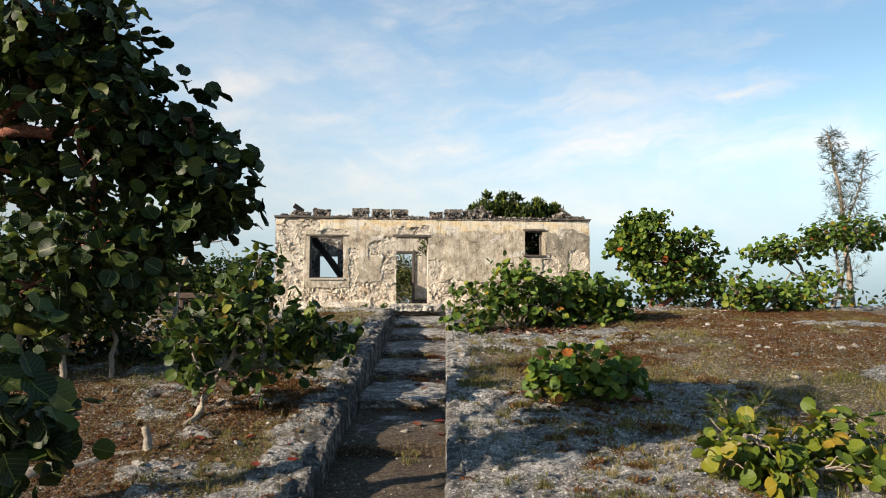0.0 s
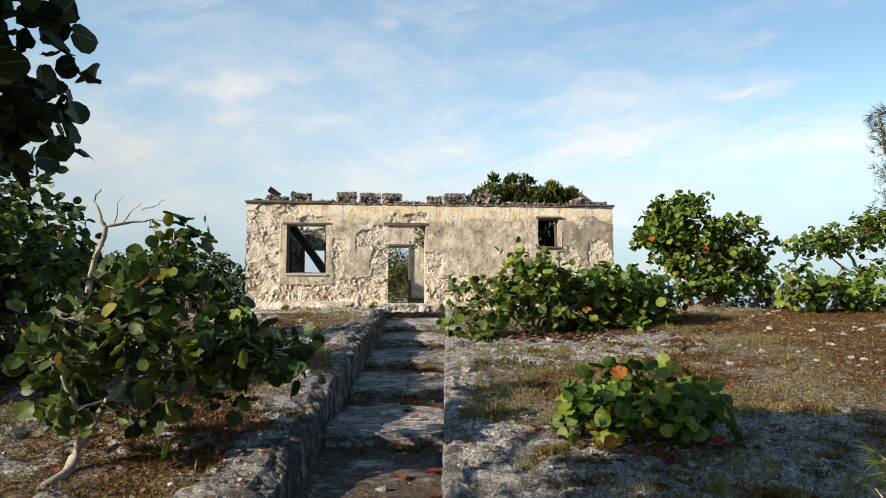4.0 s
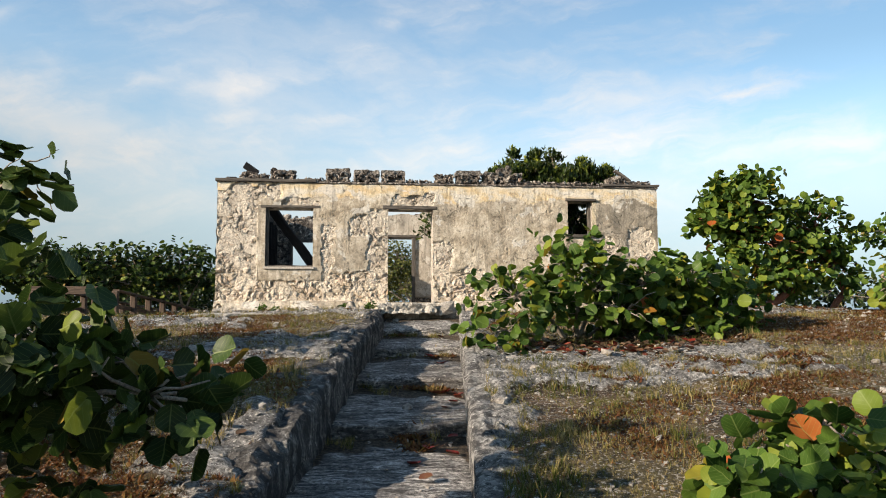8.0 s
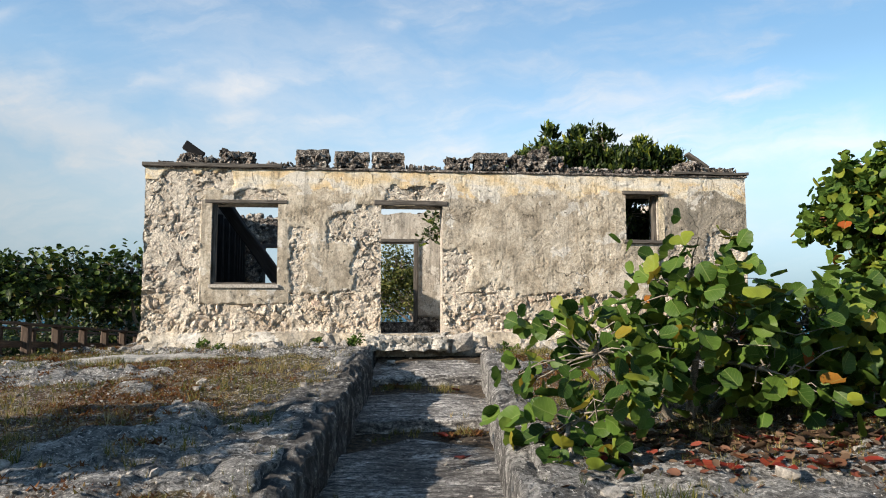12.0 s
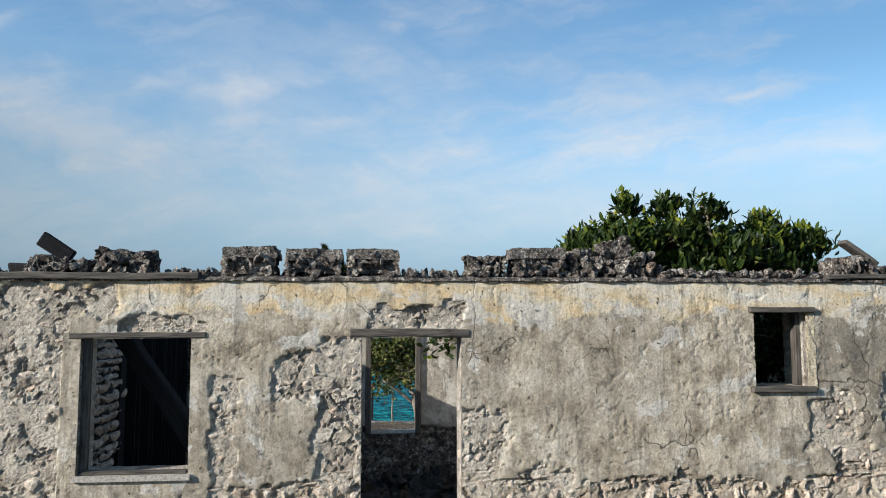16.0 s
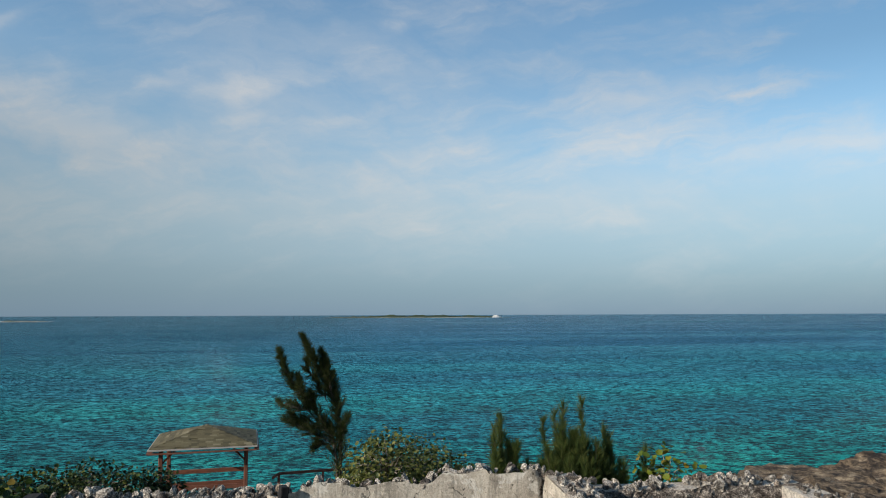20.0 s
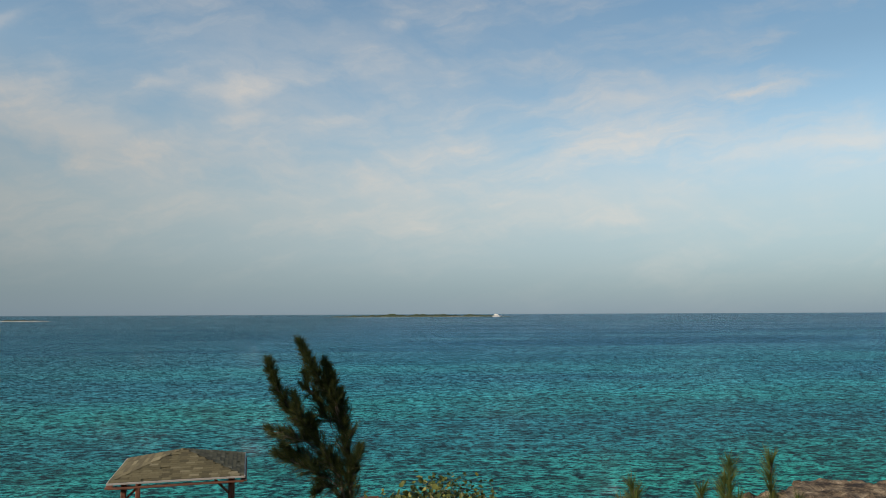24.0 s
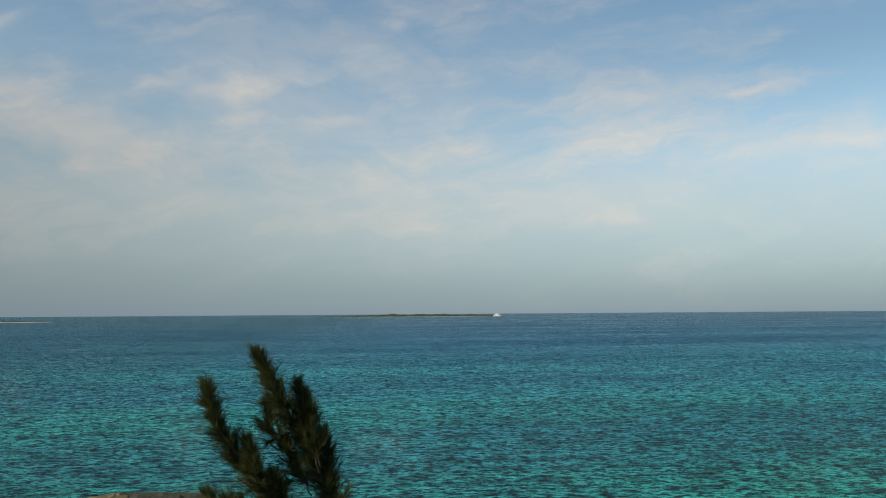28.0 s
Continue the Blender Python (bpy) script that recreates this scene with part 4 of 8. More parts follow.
for y in GY:
    l, r = passage(y)
    for x in GX:
        z = ground_z(x, y)
        k = rock_mask(x, y)
        if -19 < y < -0.3 and l - 0.16 < x < r + 0.16:
            z -= 1.1
        verts.append((x, y, z))
        rocks.append(min(1, max(0, 0.5 + k * 1.6)))
nx = len(GX)
for j in range(len(GY) - 1):
    for i in range(nx - 1):
        a = j * nx + i
        faces.append((a, a + 1, a + nx + 1, a + nx))
ground = mesh_ob("ground", verts, faces, M_GROUND, smooth=True)
att = ground.data.attributes.new("rock", "FLOAT", "POINT")
att.data.foreach_set("value", rocks)
browns = [smooth(15, 19, v[0]) * smooth(4, 9, v[1]) + 0.7 * smooth(17, 22, v[1]) * (v[0] <= 15) for v in verts]
att = ground.data.attributes.new("brown", "FLOAT", "POINT")
att.data.foreach_set("value", [min(1.0, b) for b in browns])
tagged(ground, "limestone shelf with dry red turf and grass patches", "ground", kind="structure")

SEA_Z = -5.0
SX = axis([(-4990, -600, 800), (-600, 600, 60), (600, 4990, 800)])
SY = axis([(18, 600, 40), (600, 4990, 500)])
verts = [(x, y, SEA_Z) for y in SY for x in SX]
nx = len(SX)
faces = [(j * nx + i, j * nx + i + 1, (j + 1) * nx + i + 1, (j + 1) * nx + i) for j in range(len(SY) - 1) for i in range(nx - 1)]
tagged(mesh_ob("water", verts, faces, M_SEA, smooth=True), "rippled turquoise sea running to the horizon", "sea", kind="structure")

# ---- the stair passage between two retaining walls ----
# y of each riser and the level above it
RISERS = [(-1.6, -0.31), (-3.95, -0.59), (-6.3, -0.90), (-8.7, -1.19), (-11.1, -1.49), (-13.5, -1.82), (-15.9, -2.15), (-18.3, -2.48)]
RISER_H = 0.13


def tread_z(y):
    """The level of the passage's floor: each tread climbs gently to the foot of the next riser."""
    up_y, up_z = -0.35, 0.02
    for y0, z0 in RISERS:
        if y > y0:
            return z0 + (up_z - RISER_H - z0) * min(1.0, (y - y0) / (up_y - y0))
        up_y, up_z = y0, z0
    return RISERS[-1][1]


steps = thing("stone_stairs", "worn shallow stairs of grey scraped cement in a sunken passage", "stairs")
for i, (y0, z) in enumerate(RISERS):
    y1, up_z = RISERS[i - 1] if i else (-0.35, 0.02)
    back_z = up_z - RISER_H
    V, F, soil = [], [], []
    nu, nv = 36, 52
    prof = [(y0 + 0.03, z - 0.34), (y0 + 0.02, z - RISER_H), (y0 + 0.005, z - 0.07), (y0 - 0.008, z - 0.03), (y0 + 0.006, z - 0.008), (y0 + 0.05, z)]
    prof += [(y0 + (y1 + 0.1 - y0) * k / (nv - 1), z + (back_z - z) * k / (nv - 1)) for k in range(2, nv)]
    for k, (py, pz) in enumerate(prof):
        l, r = passage(py)
        t = max(0.0, (py - y0) / (y1 - y0))
        for u in range(nu):
            x = l - 0.08 + (r - l + 0.16) * u / (nu - 1)
            n = fbm(x * 1.7, py * 1.7, pz * 2 + i, 4)
            ridge = fbm(x * 2.6 + 0.5 * n, py * 11.0, i * 2.0, 4)
            hollow = smooth(0.62, 0.85, t + 0.22 * fbm(x * 1.3, py * 0.9, i * 5.0, 3))
            V.append((x, py + (0.055 if k < 6 else 0.01) * fbm(x * 1.6, i * 3.7, 0.0, 5), pz + 0.022 * n + (0.011 * ridge if k > 4 else 0.0) - 0.02 * hollow))
            # soil at tread backs and edges; downhill it also paints in shade
            soil.append(hollow * (k > 5) + 0.35 * smooth(0.12, 0.0, min(x - l, r - x)) + 0.75 * smooth(-9.5, -14.0, py))
    for k in range(len(prof) - 1):
        for u in range(nu - 1):
            a = k * nu + u
            F.append((a, a + 1, a + nu + 1, a + nu))
    st = mesh_ob("step", V, F, M_STEP, steps, smooth=True)
    st.data.attributes.new("soil", "FLOAT", "POINT").data.foreach_set("value", soil)


def retaining_wall(name, side, y_from, y_to, width, lift, label, mat=None):
    """A rough battered wall along the passage; its inner face drops to the stairs."""
    top_ob = thing(name, label, "wall", kind="structure")
    V, F = [], []
    n = int((y_to - y_from) / 0.045)
    prof = [(0.03, -1.1), (0.02, -0.75), (0.0, -0.5), (0.0, -0.4), (0.0, -0.3), (0.0, -0.2), (0.0, -0.12), (0.002, -0.06), (0.008, -0.02), (0.03, 0.0), (0.07, 0.008), (0.12, 0.012), (0.2, 0.015), (width * 0.4, 0.008), (width * 0.55, -0.01), (width * 0.7, -0.035), (width * 0.85, -0.07), (width, -0.13), (width + 0.08, -0.3)]
    for i in range(n + 1):
        y = y_from + (y_to - y_from) * i / n
        l, r = passage(y)
        x0 = l if side < 0 else r
        zt = rise(x0 + side * 0.3, y) + lift + 0.09 * fbm(y * 0.9, side * 4.0, 0, 5)
        end = 0.12 * (smooth(y_to - 0.25, y_to, y) + smooth(y_from + 0.25, y_from, y))
        for px, pz in prof:
            q = fbm(px * 3 + side * 9, y * 1.3, pz * 3, 6) * 0.035 + fbm(px * 9, y * 9.0, pz * 9 + side, 4) * 0.036
            q2 = fbm(px * 4 + side * 5, y * 1.5, pz * 2, 6) * 0.055 + fbm(px * 9 + 4, y * 8.0, side, 4) * 0.034
            calm = 0.45 if side > 0 else 1.0
            q, q2 = q * calm, q2 * calm
            cell = noise.cell(Vector((y * 1.3 + side * 3, px * 2.2, pz * 2.5)))
            q += 0.012 * (cell - 0.5)
            q2 += 0.018 * (noise.cell(Vector((y * 2.1 + 40 + fbm(y * 3, px * 3, 1.0, 2), px * 5.0, 0.0))) - 0.5) * (pz > -0.05) + 0.02 * fbm(px * 14, y * 14.0, side * 3.0, 3)
            V.append((x0 + side * px + q * (1 if pz < -0.02 else 0.4), y, zt + pz + q2 - end * (1 if pz > -0.2 else 0)))
    m = len(prof)
    for i in range(n):
        for k in range(m - 1):
            a = i * m + k
            F.append((a, a + 1, a + m + 1, a + m) if side < 0 else (a, a + m, a + m + 1, a + 1))
    F += [tuple(range(m)), tuple((n * m) + m - 1 - k for k in range(m))]
    mesh_ob("masonry", V, F, mat or M_ROCK, top_ob, smooth=False)
    return top_ob


retaining_wall("retaining_wall_left", -1, -18.5, -2.1, 0.95, 0.035, "low retaining wall of weathered stone, also darkened for shade, along the stairs", M_LEDGE)
retaining_wall("retaining_wall_right", 1, -18.5, -0.9, 0.60, 0.02, "pale low retaining wall of rough stone beside the stairs")

# ---- the ruined house ----
house = thing("ruined_house", "roofless stone house in ruins with flaking grey plaster", "house")
HX, HY, TOP = 10.31, 7.15, 3.0
DOOR = (3.86, 4.90, 0.25, 2.40)
WIN1 = (1.08, 2.15, 1.06, 2.40)
WIN2 = (8.11, 8.70, 1.85, 2.65)
BDOOR = (3.86, 4.88, 0.36, 2.41)
BWIN = (0.95, 1.82, 0.95, 2.28)
BWIN2 = (8.0, 8.8, 0.45, 0.9)


def cut_axis(a, b, cuts, s):
    ks = sorted({a, b, *[c for c in cuts if a < c < b]})
    return axis([(u, v, s) for u, v in zip(ks, ks[1:])])


def wall_cells(name, xs, zs, holes, y0, y1, mat, parent, label, turn=None, wob=0.012):
    """A wall slab from y0 to y1 on a grid with real openings. turn maps (x, y, z) to the world."""
    V, F, at = [], [], {}

    def vert(i, s, k):
        key = (i, s, k)
        if key not in at:
            x, z = xs[i], zs[k]
            y = y0 if s == 0 else y1
            y += wob * fbm(x * 2.5, z * 2.5, y0 + s * 3.0, 4) * (-1 if s else 1)
            at[key] = len(V)
            V.append(turn(x, y, z) if turn else (x, y, z))
        return at[key]

    nx, nz = len(xs) - 1, len(zs) - 1
    full = [[not any(h[0] - 1e-6 <= (xs[i] + xs[i + 1]) / 2 <= h[1] + 1e-6 and h[2] <= (zs[k] + zs[k + 1]) / 2 <= h[3] for h in holes) for k in range(nz)] for i in range(nx)]
    get = lambda i, k: 0 <= i < nx and 0 <= k < nz and full[i][k]
    for i in range(nx):
        for k in range(nz):
            if not full[i][k]:
                continue
            F.append((vert(i, 0, k), vert(i + 1, 0, k), vert(i + 1, 0, k + 1), vert(i, 0, k + 1)))
            F.append((vert(i, 1, k), vert(i, 1, k + 1), vert(i + 1, 1, k + 1), vert(i + 1, 1, k)))
            if not get(i - 1, k):
                F.append((vert(i, 0, k), vert(i, 0, k + 1), vert(i, 1, k + 1), vert(i, 1, k)))
            if not get(i + 1, k):
                F.append((vert(i + 1, 0, k), vert(i + 1, 1, k), vert(i + 1, 1, k + 1), vert(i + 1, 0, k + 1)))
            if not get(i, k - 1):
                F.append((vert(i, 0, k), vert(i, 1, k), vert(i + 1, 1, k), vert(i + 1, 0, k)))
            if not get(i, k + 1):
                F.append((vert(i, 0, k + 1), vert(i + 1, 0, k + 1), vert(i + 1, 1, k + 1), vert(i, 1, k + 1)))
    return mesh_ob(name, V, F, mat, parent, label)


def box_in(x, z, b, soft=0.25):
    """Positive inside the box b = (x0, x1, z0, z1), rising to 1 by soft metres from its edge."""
    return max(-1.0, min(x - b[0], b[1] - x, z - b[2], b[3] - z) / soft)


# where the plaster has come off the front wall
BARE = [(-0.4, 0.98, 0.30, 2.78), (0.5, 3.9, 0.22, 0.98), (2.30, 2.62, 0.3, 1.95), (3.42, 4.2, 0.2, 2.30), (1.50, 2.25, 2.44, 2.66), (2.95, 3.35, 1.75, 2.22),
        (4.6, 5.35, 0.2, 1.55), (4.9, 10.6, 0.22, 0.88), (5.0, 6.1, 0.3, 1.02), (9.0, 10.7, 0.25, 1.22), (9.55, 10.2, 1.3, 2.05), (8.7, 9.2, 1.25, 1.75), (3.9, 4.9, 2.46, 2.72), (0.2, 1.4, 2.62, 2.95)]
SOUND = [(0.90, 2.34, 0.74, 2.46), (8.6, 8.98, 1.7, 2.72)]


def bare_front(x, z):
    e = max(box_in(x, z, b) for b in BARE)
    e += 0.62 * fbm(x * 1.5, z * 1.7, 3.0, 6) + 0.42 * fbm(x * 5.5, z * 5.5, 9.0, 6)
    s = max(box_in(x, z, b, 0.12) for b in SOUND)
    e = min(e, -1.2 * s + 0.18 * fbm(x * 4, z * 4, 1.0, 3))
    if z < 0.26 + 0.05 * fbm(x * 0.8, 0.3, 2.0, 3):
        e = -0.2 + 0.5 * fbm(x * 1.8, z * 3.0, 40.0, 5)
    return e


def coat(xs, zs, holes, face_y, bare, parent, thick=0.05, turn=None, plaster=None, flare=None, mortar=None, course=None, crest=None):
    """The plaster and the rubble below it: one uneven skin on a wall's face, split where the plaster ends. Each bare stone is a tilted facet with its own tone."""
    V, ps, ms, sol, tones = [], [], [], [], []
    nx = len(xs)
    for z in zs:
        for x in xs:
            e = bare(x, z)
            k = smooth(0.03, -0.03, e)
            big = course(z) if course else 1.0
            wx, wz = 0.55 * fbm(x * 5, z * 5, 1.0, 5), 0.55 * fbm(x * 5, z * 5, 8.0, 5)
            d, at = noise.voronoi(Vector((x * 5.6 / big + wx, z * 8.4 / big + wz, 0.5)))
            tone = noise.cell(at[0] * 7.3)
            tilt = Vector((noise.cell(at[0] * 3.1 + Vector((9, 0, 0))) - 0.5, noise.cell(at[0] * 5.7 + Vector((0, 9, 0))) - 0.5))
            gap = smooth(0.13, 0.01, d[1] - d[0])
            filled = smooth(-0.25, 0.20, fbm(x * 2.6, z * 2.6, 14.0, 5) + (0.10 if big < 1.2 else -0.04)) * 0.92
            rel = (at[0].x - x * 5.6 / big - wx) * tilt.x + (at[0].y - z * 8.4 / big - wz) * tilt.y
            stone = -0.020 * tone - 0.030 * rel + 0.045 * gap * (1 - filled)
            stone = stone * (1 - 0.85 * filled) + 0.016 * fbm(x * 9, z * 9, 2.0, 5)
            y = face_y - thick * k + (1 - k) * stone * (1.25 if big > 1.2 else 0.8) + k * 0.006 * fbm(x * 3.3, z * 3.3, 4.0, 5)
            if k > 0.5 and abs(fbm(x * 1.15 + 8, z * 1.3, 11.0, 5)) < 0.012:
                y += 0.014
            if flare:
                y -= flare(x, z)
            zt = min(z, crest(x)) if crest else z
            V.append(turn(x, y, zt) if turn else (x, y, zt))
            sol.append(e)
            tones.append(tone * (1 - 0.8 * filled) + 0.40 * filled)
    for j in range(len(zs) - 1):
        for i in range(nx - 1):
            xc, zc = (xs[i] + xs[i + 1]) / 2, (zs[j] + zs[j + 1]) / 2
            if any(h[0] < xc < h[1] and h[2] < zc < h[3] for h in holes):
                continue
            if crest and zs[j] >= max(crest(xs[i]), crest(xs[i + 1])):
                continue
            a = j * nx + i
            f = (a, a + 1, a + nx + 1, a + nx)
            (ms if (sol[a] + sol[a + 1] + sol[a + nx] + sol[a + nx + 1]) > 0 else ps).append(f)

    def sub(name, fs, mat, label):
        used = sorted({i for f in fs for i in f})
        m = {v: i for i, v in enumerate(used)}
        ob = mesh_ob(name, [V[i] for i in used], [tuple(m[i] for i in f) for f in fs], mat, parent, label, smooth=name == "plaster")
        ob.data.attributes.new("tone", "FLOAT", "POINT").data.foreach_set("value", [tones[i] for i in used])
        return ob

    if ps:
        sub("plaster", ps, plaster or M_PLASTER, "grey flaking plaster with cracks and rain streaks")
    if ms:
        tagged(sub("mortar", ms, mortar or M_RUBBLE, "bare rubble stones and lime mortar"), kind="stuff")


FX = cut_axis(0, HX, [*DOOR[:2], *WIN1[:2], *WIN2[:2]], 0.019)
FZ = cut_axis(-0.12, TOP, [DOOR[2], DOOR[3], WIN1[2], WIN1[3], WIN2[2], WIN2[3]], 0.019)
CX = cut_axis(0, HX, [*DOOR[:2], *WIN1[:2], *WIN2[:2]], 0.5)
CZ = cut_axis(-0.3, TOP, [DOOR[2], DOOR[3], WIN1[2], WIN1[3], WIN2[2], WIN2[3]], 0.4)
front = wall_cells("front_wall", CX, CZ, [DOOR, WIN1, WIN2], 0.07, 0.46, M_MORTAR, house, "thick rubble wall with flaking plaster and three openings")


def plinth(x, z):
    return 0.26 * smooth(0.42, -0.12, z) * (1.0 - 0.45 * smooth(2, 6, x)) + 0.03 * fbm(x * 3, z * 4, 17.0, 4) * smooth(0.5, 0.2, z) + 0.04 * smooth(0.30, 0.26, z) + 0.12 * smooth(0.5, -0.1, z) * smooth(9.3, 10.3, x)


coat(FX, FZ, [DOOR, WIN1, WIN2], 0.035, bare_front, front, 0.026, flare=plinth, course=lambda z: 1.0 + 0.55 * smooth(1.05, 0.85, z))
# end faces of the front wall, so that its corners read as solid masonry
for xe, sgn in ((0.0, -1), (HX, 1)):
    V, F = [], []
    ys, zs = axis([(0.035, 0.46, 0.08)]), axis([(-0.12, TOP, 0.08)])
    for z in zs:
        for y in ys:
            V.append((xe + sgn * (0.03 * fbm(y * 4, z * 4, xe, 3) + 0.002), y - plinth(xe, z) * (y < 0.05), z))
    for j in range(len(zs) - 1):
        for i in range(len(ys) - 1):
            a = j * len(ys) + i
            F.append((a, a + 1, a + len(ys) + 1, a + len(ys)))
    mesh_ob("quoin_face", V, F, M_MORTAR, front, smooth=True)

WALL_STONES = crag_set(12, 5, M_STONE)
rnd = random.Random(12)
pieces = []
z = 0.22
while z < 2.9:
    h = rnd.uniform(0.05, 0.105) * (rnd.choice((1.0, 1.5, 1.8)) if z < 0.95 else 1.0)
    x = rnd.uniform(-0.1, 0.05)
    while x < HX - 0.05:
        w = rnd.uniform(0.06, 0.16) if rnd.random() < (0.90 if z > 0.95 else 0.65) else rnd.uniform(0.15, 0.28)
        xc, zc = x + w / 2, z + h / 2 + rnd.uniform(-0.03, 0.03)
        x += w * rnd.uniform(0.92, 1.08)
        if any(q[0] - w * 0.42 < xc < q[1] + w * 0.42 and q[2] - h * 0.5 < zc < q[3] + h * 0.5 for q in (DOOR, WIN1, WIN2)):
            continue
        if not 0.03 < xc < HX - 0.03:
            continue
        e = bare_front(xc, zc)
        if e < 0.14 or w < 0.07 or rnd.random() < (0.62 if zc > 0.98 else 0.40):
            continue
        proud = 0.020 + 0.018 * rnd.random() + (0.012 if zc < 1.0 else 0.0)
        m = Matrix.Translation((xc, 0.052 - plinth(xc, zc), zc)) @ Euler((rnd.uniform(-0.2, 0.2), rnd.uniform(-0.14, 0.14), rnd.uniform(-0.12, 0.12))).to_matrix().to_4x4() @ Matrix.Diagonal((w * 0.95, proud * 2.4, h * 1.15, 1))
        pieces.append((rnd.choice(WALL_STONES), m))
    z += h * 0.93
rnd.shuffle(pieces)
near = sorted(pieces, key=lambda p: abs(p[1].translation.x - 3.4))
for me, m in near[:300]:
    s = new("stone", me)
    s.parent = front
    s.matrix_local = m
if near[300:]:
    joined("stonework", near[300:], M_STONE, front, "cream rubble stones in the wall")

# the cement slab along the wall's top and the timbers let into it
V, F = [], []
xs = axis([(-0.02, HX + 0.02, 0.05)])
for x in xs:
    j = 0.012 * fbm(x * 3.0, 1.0, 0, 5)
    for y, zz in ((0.0, 2.975), (-0.02 + j, 2.985 + j), (-0.012 + 2 * j, 3.012 + j), (0.1, 3.045 + j), (0.3, 3.055), (0.5, 3.04 + j), (0.51, 2.99)):
        V.append((x, y + 0.016 * fbm(x * 11, y * 9, zz, 4), zz + 0.012 * fbm(x * 14, y * 9, 5.0, 4)))
m = 7
F = [(i * m + k, (i + 1) * m + k, (i + 1) * m + k + 1, i * m + k + 1) for i in range(len(xs) - 1) for k in range(m - 1)]
F += [tuple(range(m)), tuple((len(xs) - 1) * m + m - 1 - k for k in range(m))]
mesh_ob("coping", V, F, M_DARKSTONE, front, "dark weathered cement coping")
beam("wall_plate", (-0.05, 0.01, 3.035), (2.22, 0.015, 3.03), 0.07, 0.12, M_WOODGREYV, front, "silvered timber let into the wall top", 0.02, 6, 2, 90)
beam("wall_plate", (8.95, 0.015, 3.045), (10.37, 0.01, 3.05), 0.05, 0.12, M_WOODGREYV, front, "silvered timber let into the wall top", 0.02, 6, 4, 90)

# broken parapet blocks, some still with their cement cap: x0, x1, height, capped
DARK_STONES = stone_set(12, 9, M_DARKSTONE, points=12)
CRAGS = crag_set(12, 29, M_DARKSTONE)
FACE_CRAGS = crag_set(6, 47, M_BREAK)
BLOCKS = [(0.45, 1.12, 0.22, 0), (1.15, 1.72, 0.30, 0), (1.88, 2.25, 0.12, 0), (2.41, 2.99, 0.30, 1), (3.05, 3.66, 0.285, 1), (3.68, 4.26, 0.28, 1), (4.28, 4.9, 0.09, 0), (4.95, 5.42, 0.25, 0),
          (5.44, 6.04, 0.31, 1), (6.08, 6.52, 0.33, 0), (6.42, 6.82, 0.45, 0), (6.70, 7.06, 0.29, 0), (7.02, 7.4, 0.14, 0), (7.3, 9.1, 0.12, 0), (9.1, 9.6, 0.26, 0), (9.5, 10.2, 0.17, 0)]


rnd = random.Random(31)
rub = []


def crag_at(x, y, z, s, stones):
    return rnd.choice(stones), Matrix.Translation((x, y, z)) @ Euler([rnd.uniform(-3, 3) for _ in range(3)]).to_matrix().to_4x4() @ Matrix.Diagonal((s * rnd.uniform(1.0, 1.5), s, s * rnd.uniform(0.65, 0.95), 1))


for x0, x1, h, cap in BLOCKS:
    body = h - (0.085 if cap else 0.03)
    if h > 0.15:
        bm = rough_block(x1 - x0 - 0.05, 0.40, body, x0, 0.03 if cap else 0.045)
        b = part("parapet_block", bm, M_DARKSTONE, front, "broken block of the wall's parapet")
        b.location = ((x0 + x1) / 2, 0.25, 3.04 + body / 2)
    # rubble set in the faces and along a ragged top
    for _ in range(int((x1 - x0) * (34 + 150 * h))):
        s = rnd.uniform(0.04, 0.12) * (1.0 if rnd.random() < 0.8 else 1.35)
        x = rnd.uniform(x0 + s * 0.3, x1 - s * 0.3)
        face = rnd.random()
        top = max(0.03, body * (0.7 + 0.5 * noise.noise(Vector((x * 3.0, h, 2.0)))))
        if face < 0.5:
            rub.append(crag_at(x, rnd.uniform(0.02, 0.07), 3.04 + rnd.uniform(0.0, body if cap else top), s, CRAGS if rnd.random() < 0.84 else FACE_CRAGS))
        elif face < 0.62:
            rub.append(crag_at(x, rnd.uniform(0.42, 0.48), 3.04 + rnd.uniform(0.0, top), s, CRAGS))
        elif not cap:
            rub.append(crag_at(x, rnd.uniform(0.08, 0.44), 3.04 + (top if h > 0.15 else rnd.uniform(0.0, top)), s, CRAGS))
    if cap:
        bm = rough_block(x1 - x0 - 0.01, 0.43, 0.13, x1, 0.014)
        for v in bm.verts:
            v.co.x *= 1.0 - 0.7 * max(0.0, v.co.z)
        b = part("block_cap", bm, M_CAP, front, "rounded cement cap, grey and pitted")
        b.location = ((x0 + x1) / 2, 0.25, 3.04 + h - 0.062)
for _ in range(330):
    sz = rnd.uniform(0.03, 0.11)
    rub.append(crag_at(rnd.uniform(0.1, 10.2), rnd.uniform(0.02, 0.42), 3.05 + sz * 0.25, sz, CRAGS))
rub.sort(key=lambda p: p[1].translation.y)
for me, m in rub[:290]:
    s = new("rubble_stone", me)
    s.parent = front
    s.matrix_local = m
joined("rubble", rub[290:], M_DARKSTONE, front, "loose dark rubble on the wall top")
# two burnt timber ends sticking up
beam("timber_stub", (0.84, 0.32, 3.24), (0.54, 0.27, 3.42), 0.10, 0.16, M_CHAR, front, "charred timber end", 0.02, 2, 1)
beam("timber_stub", (9.75, 0.3, 3.20), (9.38, 0.3, 3.48), 0.16, 0.05, M_WOODGREYV, front, "grey broken timber end", 0.02, 2, 6)

